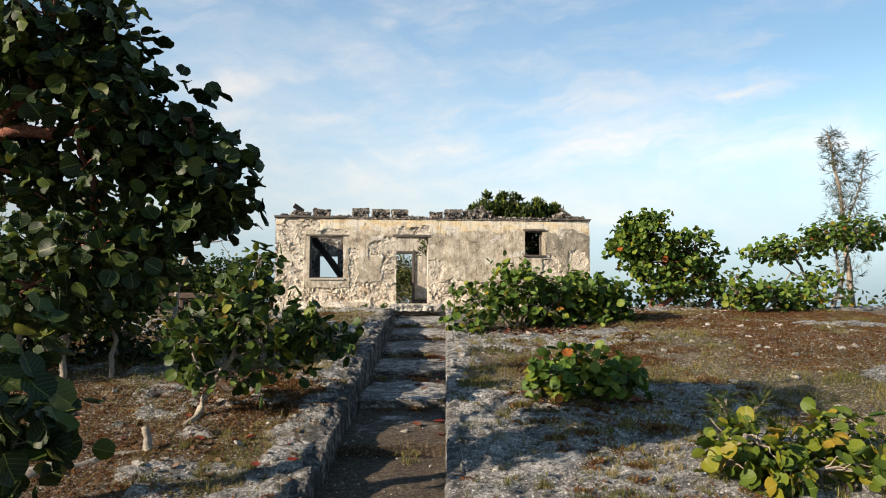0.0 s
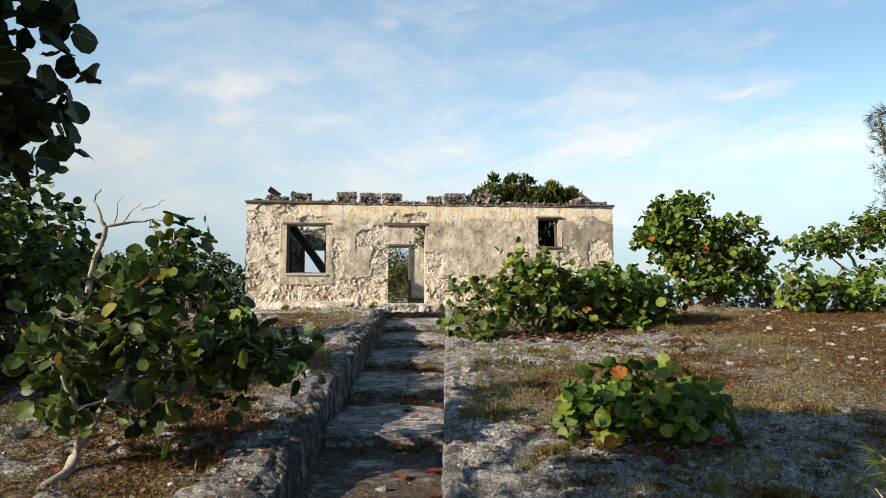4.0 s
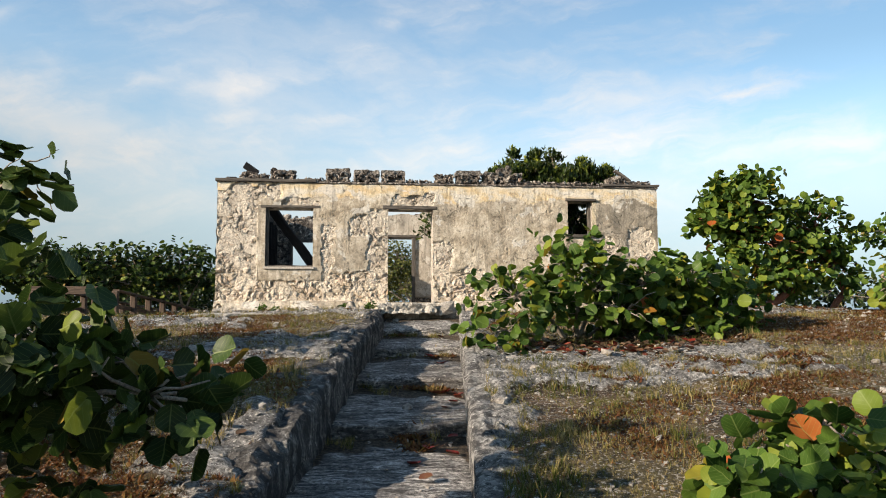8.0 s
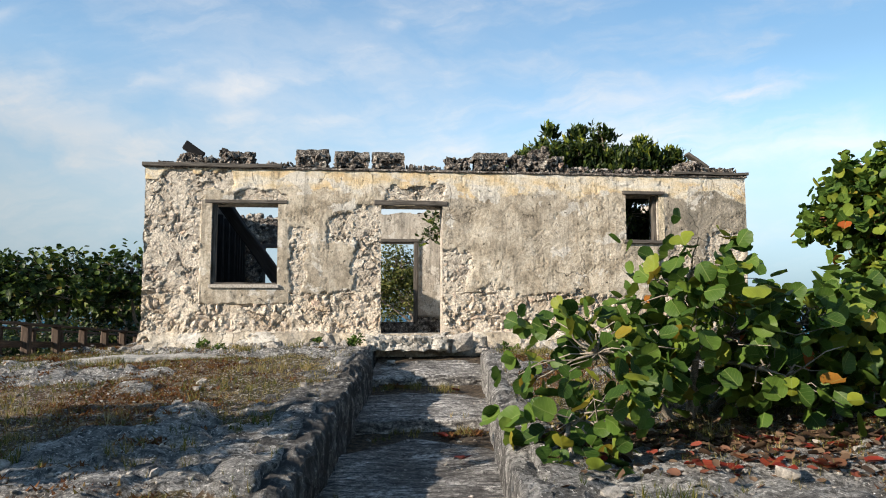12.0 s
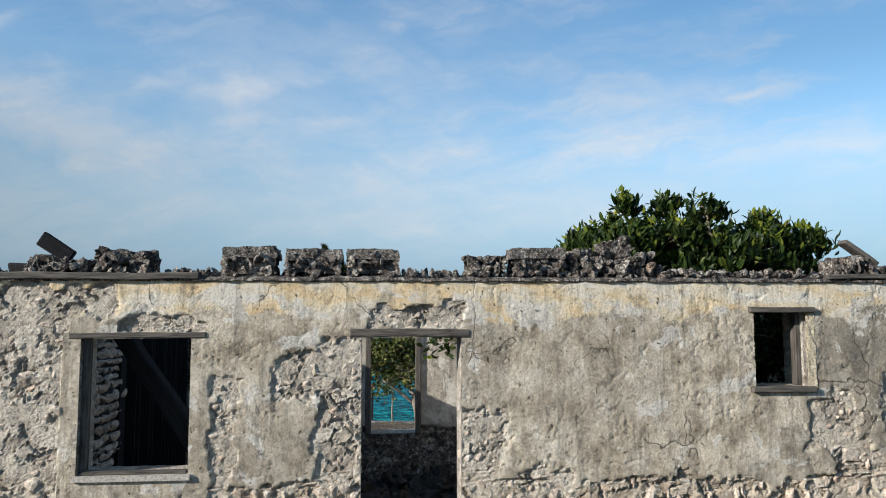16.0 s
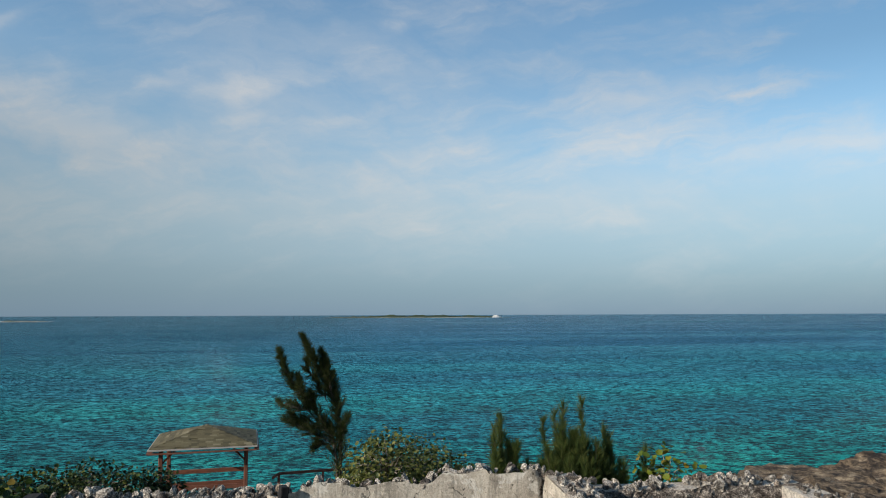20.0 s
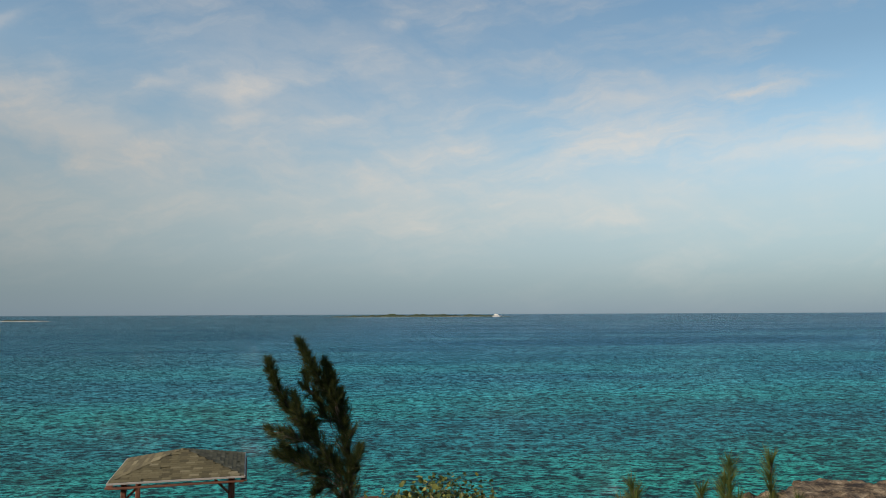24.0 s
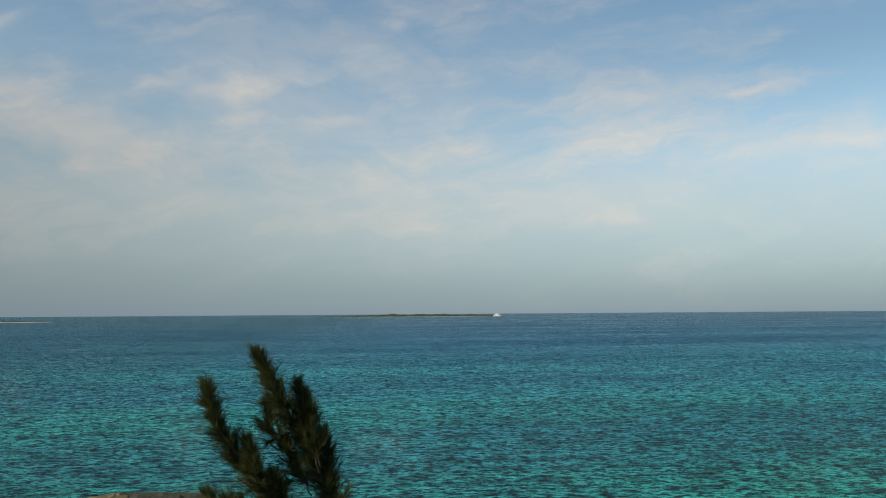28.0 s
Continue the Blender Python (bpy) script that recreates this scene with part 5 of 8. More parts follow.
# openings of the front wall
w1 = tagged(mesh_ob("window", *(lambda v: ([(WIN1[0] + dx, 0.0 + dy, WIN1[2] - 0.055 + dz) for dx, dy, dz in v[0]], v[1]))(
    ([(-0.03, -0.03, 0), (1.10, -0.03, 0), (1.10, 0.46, 0), (-0.03, 0.46, 0), (-0.03, -0.028, 0.052), (1.10, -0.028, 0.052), (1.10, 0.46, 0.054), (-0.03, 0.46, 0.054)],
     [(3, 2, 1, 0), (4, 5, 6, 7), (0, 1, 5, 4), (1, 2, 6, 5), (2, 3, 7, 6), (3, 0, 4, 7)])), M_CEMENT, house), label="empty window opening with a cement sill")
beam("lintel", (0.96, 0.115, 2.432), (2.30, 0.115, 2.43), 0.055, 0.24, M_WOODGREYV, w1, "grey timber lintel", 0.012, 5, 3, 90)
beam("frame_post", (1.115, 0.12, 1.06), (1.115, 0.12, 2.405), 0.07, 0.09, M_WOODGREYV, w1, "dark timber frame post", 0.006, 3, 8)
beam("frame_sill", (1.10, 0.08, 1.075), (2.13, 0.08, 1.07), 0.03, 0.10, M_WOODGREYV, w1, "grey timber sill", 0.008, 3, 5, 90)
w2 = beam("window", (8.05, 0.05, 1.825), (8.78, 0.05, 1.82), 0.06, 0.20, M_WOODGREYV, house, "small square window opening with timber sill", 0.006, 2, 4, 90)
for nm, a, b, w, h, mt in (("lintel", (8.05, 0.04, 2.685), (8.80, 0.04, 2.68), 0.06, 0.16, M_WOODGREYV), ("frame_post", (8.665, 0.16, 1.85), (8.665, 0.16, 2.65), 0.06, 0.10, M_WOODGREYV)):
    o = beam(nm, a, b, w, h, mt, None, "", 0.006, 2, 7, 90 if nm == "lintel" else 0)
    o.parent = w2
    o.matrix_parent_inverse = w2.matrix_basis.inverted()
# cream strip of the small window's surround
o = part("surround", rough_block(0.10, 0.03, 0.78, 3.0, 0.006, 0.05), M_CREAM, None, "cream strip beside the opening")
o.parent = w2
o.matrix_parent_inverse = w2.matrix_basis.inverted()
o.location = (8.755, 0.014, 2.235)
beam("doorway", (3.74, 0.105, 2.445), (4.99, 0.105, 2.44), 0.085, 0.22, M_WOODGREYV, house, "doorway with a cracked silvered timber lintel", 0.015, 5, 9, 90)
# stone jamb pieces on both sides of the door
rnd = random.Random(77)
for side, xj in ((-1, DOOR[0]), (1, DOOR[1])):
    z = 0.22
    while z < 2.36:
        h = rnd.uniform(0.11, 0.19)
        s = new("jamb_stone", rnd.choice(WALL_STONES))
        s.parent = front
        s.matrix_local = Matrix.Translation((xj + side * rnd.uniform(0.075, 0.10), 0.19, z + h / 2)) @ Euler((0, 0, rnd.uniform(-0.2, 0.2))).to_matrix().to_4x4() @ Matrix.Diagonal((0.19, 0.36, h * 1.25, 1))
        z += h
# door steps
st = thing("door_step", "rough cemented stone step below the doorway", "step")
for nm, c, d, mt in (("tread", (4.28, -0.28, 0.10), (1.30, 0.62, 0.24), M_KERB), ("side_block", (5.06, -0.30, 0.10), (0.26, 0.24, 0.26), M_MORTAR)):
    bm = rough_block(*d, c[0], 0.035)
    o = part(nm, bm, mt, st)
    o.location = c
bm = bevelled_box(1.1, 0.12, 0.05, 0.008, 0.02, 5, 3)
o = tagged(part("plank", bm, M_WOODGREY), "grey weathered plank lying against the wall's foot", "plank")
o.matrix_world = pose(7.7, -0.50, 0.05, 4, 2, -3)

# back wall, side walls and the cross wall
def turn_side(x0):
    return lambda x, y, z: (x0 + y, x, z)


def bare_back(x, z):
    e = max(box_in(x, z, (-0.5, 2.95, 1.2, 3.6)), box_in(x, z, (-0.5, 3.7, -0.5, 0.9)), box_in(x, z, (2.6, 6.2, -0.8, 0.50)) * 1.6, box_in(x, z, (6.5, 10.6, 2.3, 3.4)))
    return e + 0.5 * fbm(x * 1.3, z * 1.5, 30.0, 4) - 0.1


def back_crest(x):
    """The ragged top of the back wall."""
    z = 3.02 + 0.16 * smooth(2.9, 3.5, x) * smooth(6.7, 6.5, x) + 0.14 * smooth(5.0, 5.2, x) * smooth(6.62, 6.5, x)
    return z + 0.07 * fbm(x * 2.3, 4.0, 1.0, 4) - 0.09 * max(0.0, noise.cell(Vector((x * 1.9, 3.0, 0.0))) - 0.4)


BX = cut_axis(0, HX, [*BDOOR[:2], *BWIN[:2], *BWIN2[:2]], 0.04)
BZ = cut_axis(-0.6, 3.4, [BDOOR[2], BDOOR[3], BWIN[2], BWIN[3]], 0.04)
back = wall_cells("back_wall", cut_axis(0, HX, [*BDOOR[:2], *BWIN[:2], *BWIN2[:2]], 0.5), cut_axis(-0.6, 2.98, [BDOOR[2], BDOOR[3], BWIN[2], BWIN[3]], 0.5), [BDOOR, BWIN, BWIN2], 6.73, 7.15, M_MORTAR, house, "back wall with a doorway and windows, plaster stained grey")
coat(BX, BZ, [BDOOR, BWIN, BWIN2], 6.70, bare_back, back, 0.04, plaster=plaster_material("stained_plaster", 1.3, False), mortar=M_DARKSTONE, crest=back_crest)
left = wall_cells("side_wall", axis([(0.46, 6.73, 0.5)]), axis([(-0.6, 3.0, 0.5)]), [], 0.0, 0.42, M_SOOTSHADE, house, "side wall of dark rubble", turn_side(0.0), 0.03)
right = wall_cells("side_wall", axis([(0.46, 6.73, 0.5)]), axis([(-0.6, 3.0, 0.5)]), [], 0.0, 0.42, M_MORTAR, house, "side wall of pale rubble", turn_side(HX - 0.42), 0.03)
cross = wall_cells("cross_wall", axis([(0.46, 6.70, 0.5)]), axis([(-0.6, 3.24, 0.5)]), [(1.2, 2.2, -0.6, 2.2)], 0.0, 0.40, M_MORTAR, house, "inner cross wall with stained grey plaster", turn_side(6.58), 0.02)
coat(axis([(0.46, 6.70, 0.09)]), axis([(-0.4, 3.24, 0.09)]), [(1.2, 2.2, -0.6, 2.2)], -0.02, lambda x, z: -0.4 + 0.5 * fbm(x, z, 50.0, 3) + 0.6 * smooth(2.8, 3.2, z), cross, 0.03, turn_side(6.58), plaster=bpy.data.materials["stained_plaster"])
rnd = random.Random(41)
PALE_STONES = stone_set(10, 19, M_PALEROCK, points=14)
PALE_CRAGS = crag_set(12, 37, M_BREAK)
for parent, x0, x1, y0, y1, h, n in ((back, 0.35, 3.1, 6.72, 7.12, 0.15, 190), (back, 3.1, 6.5, 6.72, 7.12, 0.05, 75), (back, 6.5, 10.3, 6.72, 7.12, 0.16, 150), (cross, 6.62, 6.94, 0.5, 6.7, 0.08, 190), (left, 0.04, 0.40, 0.5, 6.7, 0.14, 170), (right, 9.92, 10.28, 0.5, 6.7, 0.12, 120)):
    ps = []
    for _ in range(n):
        x, y, s = rnd.uniform(x0, x1), rnd.uniform(y0, y1), rnd.uniform(0.07, 0.17) * (1.0 if rnd.random() < 0.8 else 1.4)
        z0 = back_crest(x) - 0.07 if parent is back else (3.20 if parent is cross else 2.96)
        ps.append(crag_at(x, y, z0 + rnd.uniform(0.0, h * (0.5 + 0.8 * abs(noise.noise(Vector((x * 2.0, y * 2.0, 1.0)))))) + s * 0.05, s, PALE_CRAGS if rnd.random() < (0.75 if parent is back else 0.35) else CRAGS))
    ps.sort(key=lambda p: -p[1].translation.z)
    for me, m in ps[:90]:
        s = new("rubble_stone", me)
        s.parent = parent
        s.matrix_local = m
    if ps[90:]:
        joined("rubble", ps[90:], M_BREAK if parent is back else M_DARKSTONE, parent)
ps = []
for _ in range(260):
    x, z, s = rnd.uniform(0.5, 2.95), rnd.uniform(1.1, 3.02), rnd.uniform(0.07, 0.20)
    if BWIN[0] - s < x < BWIN[1] + s and BWIN[2] < z < BWIN[3] + s * 0.6:
        continue
    ps.append(crag_at(x, 6.71 + rnd.uniform(-0.02, 0.03), z, s, PALE_CRAGS if rnd.random() < 0.65 else CRAGS))
for me, m in ps:
    s = new("wall_stone", me)
    s.parent = back
    s.matrix_local = m
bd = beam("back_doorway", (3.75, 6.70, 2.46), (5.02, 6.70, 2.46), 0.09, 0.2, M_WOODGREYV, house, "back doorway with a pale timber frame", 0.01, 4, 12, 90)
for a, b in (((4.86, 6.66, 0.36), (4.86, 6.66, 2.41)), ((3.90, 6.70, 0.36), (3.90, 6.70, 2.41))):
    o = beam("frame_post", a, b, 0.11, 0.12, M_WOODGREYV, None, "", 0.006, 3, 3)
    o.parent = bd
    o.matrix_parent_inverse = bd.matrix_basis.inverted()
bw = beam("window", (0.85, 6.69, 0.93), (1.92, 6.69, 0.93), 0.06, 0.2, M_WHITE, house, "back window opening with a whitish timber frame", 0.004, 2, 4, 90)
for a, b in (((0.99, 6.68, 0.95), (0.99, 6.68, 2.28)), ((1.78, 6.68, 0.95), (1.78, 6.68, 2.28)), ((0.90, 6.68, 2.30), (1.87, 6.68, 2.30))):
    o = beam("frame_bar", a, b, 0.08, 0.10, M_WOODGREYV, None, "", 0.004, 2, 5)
    o.parent = bw
    o.matrix_parent_inverse = bw.matrix_basis.inverted()
# charred timbers inside
for a, b, w, h in (((2.25, 0.75, 0.95), (0.75, 1.15, 2.95), 0.16, 0.20), ((2.98, 6.55, 0.9), (3.12, 6.60, 3.18), 0.16, 0.10)):
    tagged(beam("fallen_beam", a, b, w, h, M_CHAR, None, "", 0.03, 6, a[0]), "charred roof beam leaning inside the ruin", "beam")
ps = []
z = -0.3
while z < 2.9:
    h = rnd.uniform(0.09, 0.16)
    y = 0.6
    while y < 3.1:
        w = rnd.uniform(0.12, 0.32)
        ps.append((rnd.choice(WALL_STONES), Matrix.Translation((0.43, y + w / 2, z + h / 2)) @ Euler((rnd.uniform(-0.2, 0.2), rnd.uniform(-0.15, 0.15), rnd.uniform(-0.2, 0.2))).to_matrix().to_4x4() @ Matrix.Diagonal((0.14, w * 1.1, h * 1.15, 1))))
        y += w
    z += h
joined("stonework", ps, M_STONE, left, "bare inner stonework of the side wall")
beam("wall_timber", (0.2, 0.5, 3.10), (0.25, 6.3, 3.14), 0.22, 0.20, M_CHAR, left, "charred timber along the wall top", 0.06, 8, 2)
for k in range(15):
    yk = 3.2 + k * 0.23
    beam("panel_board", (0.46, yk, -0.3), (0.46 + 0.02 * math.sin(k * 2.1), yk, 2.70 - 0.04 * (k % 3)), 0.03, 0.24, M_CHAR, left, "charred upright board", 0.012, 3, k)
xs, ys = axis([(0.42, 9.89, 0.16)]), axis([(0.46, 6.73, 0.16)])
V = [(x, y, -0.5 + 0.10 * fbm(x * 1.4, y * 1.4, 2.0, 4)) for y in ys for x in xs]
nx = len(xs)
# the floor's dark tone stands in for the front wall's shade
fl = mesh_ob("floor", V, [(j * nx + i, j * nx + i + 1, (j + 1) * nx + i + 1, (j + 1) * nx + i) for j in range(len(ys) - 1) for i in range(nx - 1)], M_SOOTSHADE, smooth=True)
rnd = random.Random(55)
joined("fallen_stone", [(rnd.choice(DARK_STONES), Matrix.Translation((rnd.uniform(0.6, 6.2), rnd.uniform(0.8, 6.6), -0.46 + rnd.uniform(0, 0.1))) @ Euler([rnd.uniform(-3, 3) for _ in range(3)]).to_matrix().to_4x4() @ Matrix.Diagonal((sz * 1.4, sz, sz * 0.8, 1))) for sz in [rnd.uniform(0.08, 0.32) for _ in range(420)]], M_SOOTSHADE, fl, "fallen rubble darkened for shade")
tagged(fl, "debris-strewn stone floor of the ruin, darkened for shade", "floor", kind="structure")

# ---- plants ----
def round_leaf(seed, n=5):
    """A sea-grape leaf: a cupped disc, folded a little along the midrib, stalk at the origin, 1 wide."""
    rnd = random.Random(seed)
    V, U, F = [(0, 0.02, 0), (0, 0.45, -0.03), (0, 0.93, 0.0)], [(0.5, 0.02), (0.5, 0.45), (0.5, 0.95)], []
    for s in (-1, 1):
        b = len(V)
        for k in range(n):
            a = math.pi * (k + 0.35) / (n + 0.2)
            r = 0.5 * rnd.uniform(0.94, 1.04)
            x, y = s * r * math.sin(a), 0.47 - r * math.cos(a) * 0.98
            V.append((x, y, 0.10 + 0.10 * abs(x) * rnd.uniform(0.3, 1.8) + rnd.uniform(-0.03, 0.03)))
            U.append((0.5 + x, y))
        ring = [0] + [b + k for k in range(n)] + [2]
        for p, q in zip(ring, ring[1:]):
            F.append((1, p, q) if s < 0 else (1, q, p))
    return V, F, U


def long_leaf(seed):
    """A pointed oval leaf, 1 long."""
    V, U, F = [], [], []
    for y, w, z in ((0, 0.03, 0), (0.25, 0.15, 0.03), (0.55, 0.20, 0.04), (0.82, 0.13, 0.02), (1.0, 0.01, -0.02)):
        for x in (-w, 0, w):
            V.append((x, y, z + abs(x) * 0.35))
            U.append((0.5 + x * 2, y))
    for i in range(4):
        for k in range(2):
            a = i * 3 + k
            F.append((a, a + 1, a + 4, a + 3))
    return V, F, U


def needle_leaf(seed):
    """A drooping wisp of needles: three thin blades."""
    rnd = random.Random(seed)
    V, U, F = [], [], []
    for k in range(3):
        a = rnd.uniform(-0.5, 0.5)
        b = rnd.uniform(-0.25, 0.25)
        n = len(V)
        V += [(-0.009, 0, 0), (0.009, 0, 0), (a * 0.5 + 0.009, 0.5, b * 0.5), (a, 1.0, b - 0.08)]
        U += [(0, 0), (1, 0), (1, 0.5), (0.5, 1)]
        F += [(n, n + 1, n + 2), (n, n + 2, n + 3)]
    return V, F, U


def leaf_meshes(maker, mat, n=4):
    out = []
    for i in range(n):
        V, F, U = maker(i)
        me = bpy.data.meshes.new("leaf")
        me.from_pydata(V, [], F)
        lay = me.uv_layers.new(name="uv")
        for lp in me.loops:
            lay.data[lp.index].uv = U[lp.vertex_index]
        me.polygons.foreach_set("use_smooth", [True] * len(me.polygons))
        me.materials.append(mat)
        out.append(me)
    return out


def leaf_mass(name, maker, mats, mat, parent, label=""):
    """All leaves at the matrices mats in one mesh."""
    if not mats:
        return None
    T = [maker(i) for i in range(4)]
    Vs, Fs, Us, base = [], [], [], 0
    for i, m in enumerate(mats):
        V, F, U = T[i % 4]
        A = np.array(m)
        Vs.append(np.asarray(V) @ A[:3, :3].T + A[:3, 3])
        Fs += [tuple(base + k for k in f) for f in F]
        Us.append(np.asarray(U))
        base += len(V)
    me = bpy.data.meshes.new(name)
    me.from_pydata(np.concatenate(Vs).tolist(), [], Fs)
    lay = me.uv_layers.new(name="uv")
    idx = np.empty(len(me.loops), dtype=np.int32)
    me.loops.foreach_get("vertex_index", idx)
    lay.data.foreach_set("uv", np.concatenate(Us).astype(np.float32)[idx].ravel())
    me.polygons.foreach_set("use_smooth", [True] * len(me.polygons))
    me.materials.append(mat)
    ob = new(name, me)
    ob.parent = parent
    return tagged(ob, label=label, kind="stuff")


def axis_pose(at, d, size, rnd):
    """A wisp at a point, pointing along d, rolled by chance."""
    m = Vector(d).to_track_quat("Y", "Z").to_matrix().to_4x4()
    return Matrix.Translation(at) @ m @ Matrix.Rotation(rnd.uniform(0, 6.28), 4, "Y") @ Matrix.Diagonal((size, size, size, 1))


def leaf_pose(at, out, size, rnd, up=0.6, wild=0.55):
    """A leaf at a point, stalk inward, its face turned up and outward."""
    n = (Vector((0, 0, up)) + Vector(out) * 0.55 + Vector((rnd.gauss(0, wild), rnd.gauss(0, wild), rnd.gauss(0, wild)))).normalized()
    d = (Vector(out) + Vector((rnd.gauss(0, 0.6), rnd.gauss(0, 0.6), rnd.gauss(0, 0.5)))).normalized()
    x = d.cross(n)
    if x.length < 1e-3:
        x = Vector((1, 0, 0))
    x.normalize()
    d = n.cross(x)
    m = Matrix((x, d, n)).transposed().to_4x4()
    return Matrix.Translation(at) @ m @ Matrix.Diagonal((size, size, size, 1))


def leafy_plant(name, label, category, base, trunks, blobs, leaf="round", size=0.17, per=11, mat=None, bark=None, seed=1, spread_r=0.24, singles=200, up=0.6, group="", near=None, twig=0.012, wild=0.55, lift=0.0, shoots=0):
    """A shrub or tree. trunks: lists of (points, r0, r1). blobs: (centre, radii, clumps). Leaves gather in clumps on twigs that spring from the limbs."""
    rnd = random.Random(seed)
    mat, bark = mat or M_GRAPE, bark or M_BARK
    maker = {"round": round_leaf, "long": long_leaf}[leaf]
    root = thing(name, label, category, base, group=group)
    origin = Vector(base)
    V, F, joints = [], [], []
    for pts, r0, r1 in trunks:
        P = [Vector(p) for p in pts]
        fine = []
        for a, b in zip(P, P[1:]):
            seg = wander(a, b, 4, (b - a).length * 0.035, rnd)
            fine += seg if not fine else seg[1:]
        rad = [r0 + (r1 - r0) * i / (len(fine) - 1) for i in range(len(fine))]
        tube(V, F, [p - origin for p in fine], rad, 8)
        joints += fine[len(fine) // 3:]
    mesh_ob("trunk", V, F, bark, root, smooth=True)
    V, F, poses, tips = [], [], [], []
    for c, r, n in blobs:
        c = Vector(c)
        hub = min(joints, key=lambda q: (q - c).length)
        if (hub - c).length > 0.25:
            limb = wander(hub, c, 5, 0.05 * (hub - c).length, rnd)
            tube(V, F, [p - origin for p in limb], [twig * (2.6 - 1.2 * i / 5) for i in range(6)], 6)
        else:
            limb = [hub]
        for _ in range(n):
            d = Vector((rnd.gauss(0, 1), rnd.gauss(0, 1), rnd.gauss(0, 1))).normalized()
            k = rnd.random() ** 0.38
            e = c + Vector((d.x * r[0], d.y * r[1], d.z * r[2])) * k * (1 + 0.22 * noise.noise(d * 2.1 + c))
            s = min(limb, key=lambda q: (q - e).length)
            tw = wander(s, e, 3, 0.05, rnd, 0.03)
            tube(V, F, [p - origin for p in tw], [twig, twig * 0.8, twig * 0.6, twig * 0.4], 5)
            out = (e - s).normalized() if (e - s).length > 1e-3 else d
            # pale young leaves stand in a rosette on the upper twigs
            if shoots and d.z * k > 0.15 and rnd.random() < 0.7:
                f = e + Vector((rnd.gauss(0, 0.03), rnd.gauss(0, 0.03), spread_r * 0.7))
                for j in range(shoots):
                    o = Vector((math.cos(j * 2.4), math.sin(j * 2.4), rnd.uniform(0.9, 2.6)))
                    tips.append(leaf_pose(f + Vector((0, 0, 0.012 * j)), o.normalized(), size * rnd.uniform(0.7, 1.15), rnd, up, 0.25))
            for j in range(max(3, int(rnd.gauss(per, per * 0.25)))):
                q = e + Vector([max(-1.5, min(1.5, rnd.gauss(0, 1))) * spread_r * f for f in (0.7, 0.7, 0.56)])
                o = ((q - e) * 2.0 + out * 0.35 + d * 0.4)
                o = o.normalized() if o.length > 1e-3 else d
                o = o + Vector((0, 0, lift))
                poses.append(leaf_pose(q, o, size * rnd.uniform(0.65, 1.2), rnd, up, wild))
    tagged(mesh_ob("branchwork", V, F, bark, root, smooth=True), kind="stuff")
    near = Vector(near or (3.5, -14, 0.5))
    poses.sort(key=lambda m: (m.translation - near).length)
    inv = Matrix.Translation(-origin)
    ms = leaf_meshes((lambda q: round_leaf(q, 9)) if leaf == "round" else maker, mat, 6)
    for i, m in enumerate(poses[:singles]):
        o = new("leaf", ms[i % 6])
        o.parent = root
        o.matrix_local = inv @ m
    leaf_mass("foliage", maker, [inv @ m for m in poses[singles:]], mat, root)
    if tips:
        leaf_mass("young_leaves", maker, [inv @ m for m in tips], M_SHOOT, root, "yellow-green young leaves at the tips")
    return root


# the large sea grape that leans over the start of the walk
leafy_plant("sea_grape_tree", "large sea grape tree with round leaves darkened for shade", "tree", (-1.5, -16.6, -2.0),
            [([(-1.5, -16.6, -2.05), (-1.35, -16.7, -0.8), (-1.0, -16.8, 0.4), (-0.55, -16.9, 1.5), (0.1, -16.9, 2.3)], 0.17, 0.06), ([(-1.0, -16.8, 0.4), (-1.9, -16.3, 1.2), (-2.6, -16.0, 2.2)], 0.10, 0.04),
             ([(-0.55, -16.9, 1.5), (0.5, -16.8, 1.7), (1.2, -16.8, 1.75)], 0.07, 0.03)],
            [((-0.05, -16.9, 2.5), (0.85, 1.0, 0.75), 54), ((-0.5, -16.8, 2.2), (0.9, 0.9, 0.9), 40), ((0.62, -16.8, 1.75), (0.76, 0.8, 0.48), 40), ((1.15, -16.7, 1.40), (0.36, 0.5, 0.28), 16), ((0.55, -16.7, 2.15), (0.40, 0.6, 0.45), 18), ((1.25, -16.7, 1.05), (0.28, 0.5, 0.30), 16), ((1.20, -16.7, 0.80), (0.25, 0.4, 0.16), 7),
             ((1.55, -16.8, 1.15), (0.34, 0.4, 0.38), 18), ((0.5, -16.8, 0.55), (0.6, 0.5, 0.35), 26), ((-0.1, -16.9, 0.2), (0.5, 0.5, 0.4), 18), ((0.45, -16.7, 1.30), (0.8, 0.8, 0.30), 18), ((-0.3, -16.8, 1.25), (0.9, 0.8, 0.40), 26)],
            size=0.155, per=13, mat=M_GRAPESHADE, bark=M_REDBARK, seed=3, spread_r=0.19, singles=300, near=(2.4, -18, 1.0), wild=0.8)
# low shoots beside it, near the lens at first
leafy_plant("sea_grape_shrub", "low sea grape shoot with leaves darkened for shade", "shrub", (0.7, -19.6, -2.3), [([(0.7, -19.6, -2.4), (0.75, -19.5, -1.5), (0.7, -19.45, -0.7)], 0.03, 0.012)],
            [((0.72, -19.5, -0.42), (0.34, 0.4, 0.30), 14), ((0.80, -19.5, -0.9), (0.32, 0.4, 0.35), 12), ((0.6, -19.5, -1.6), (0.4, 0.4, 0.3), 8)], size=0.17, per=8, mat=M_GRAPESHADE, seed=8, singles=60, near=(2, -21, 0))
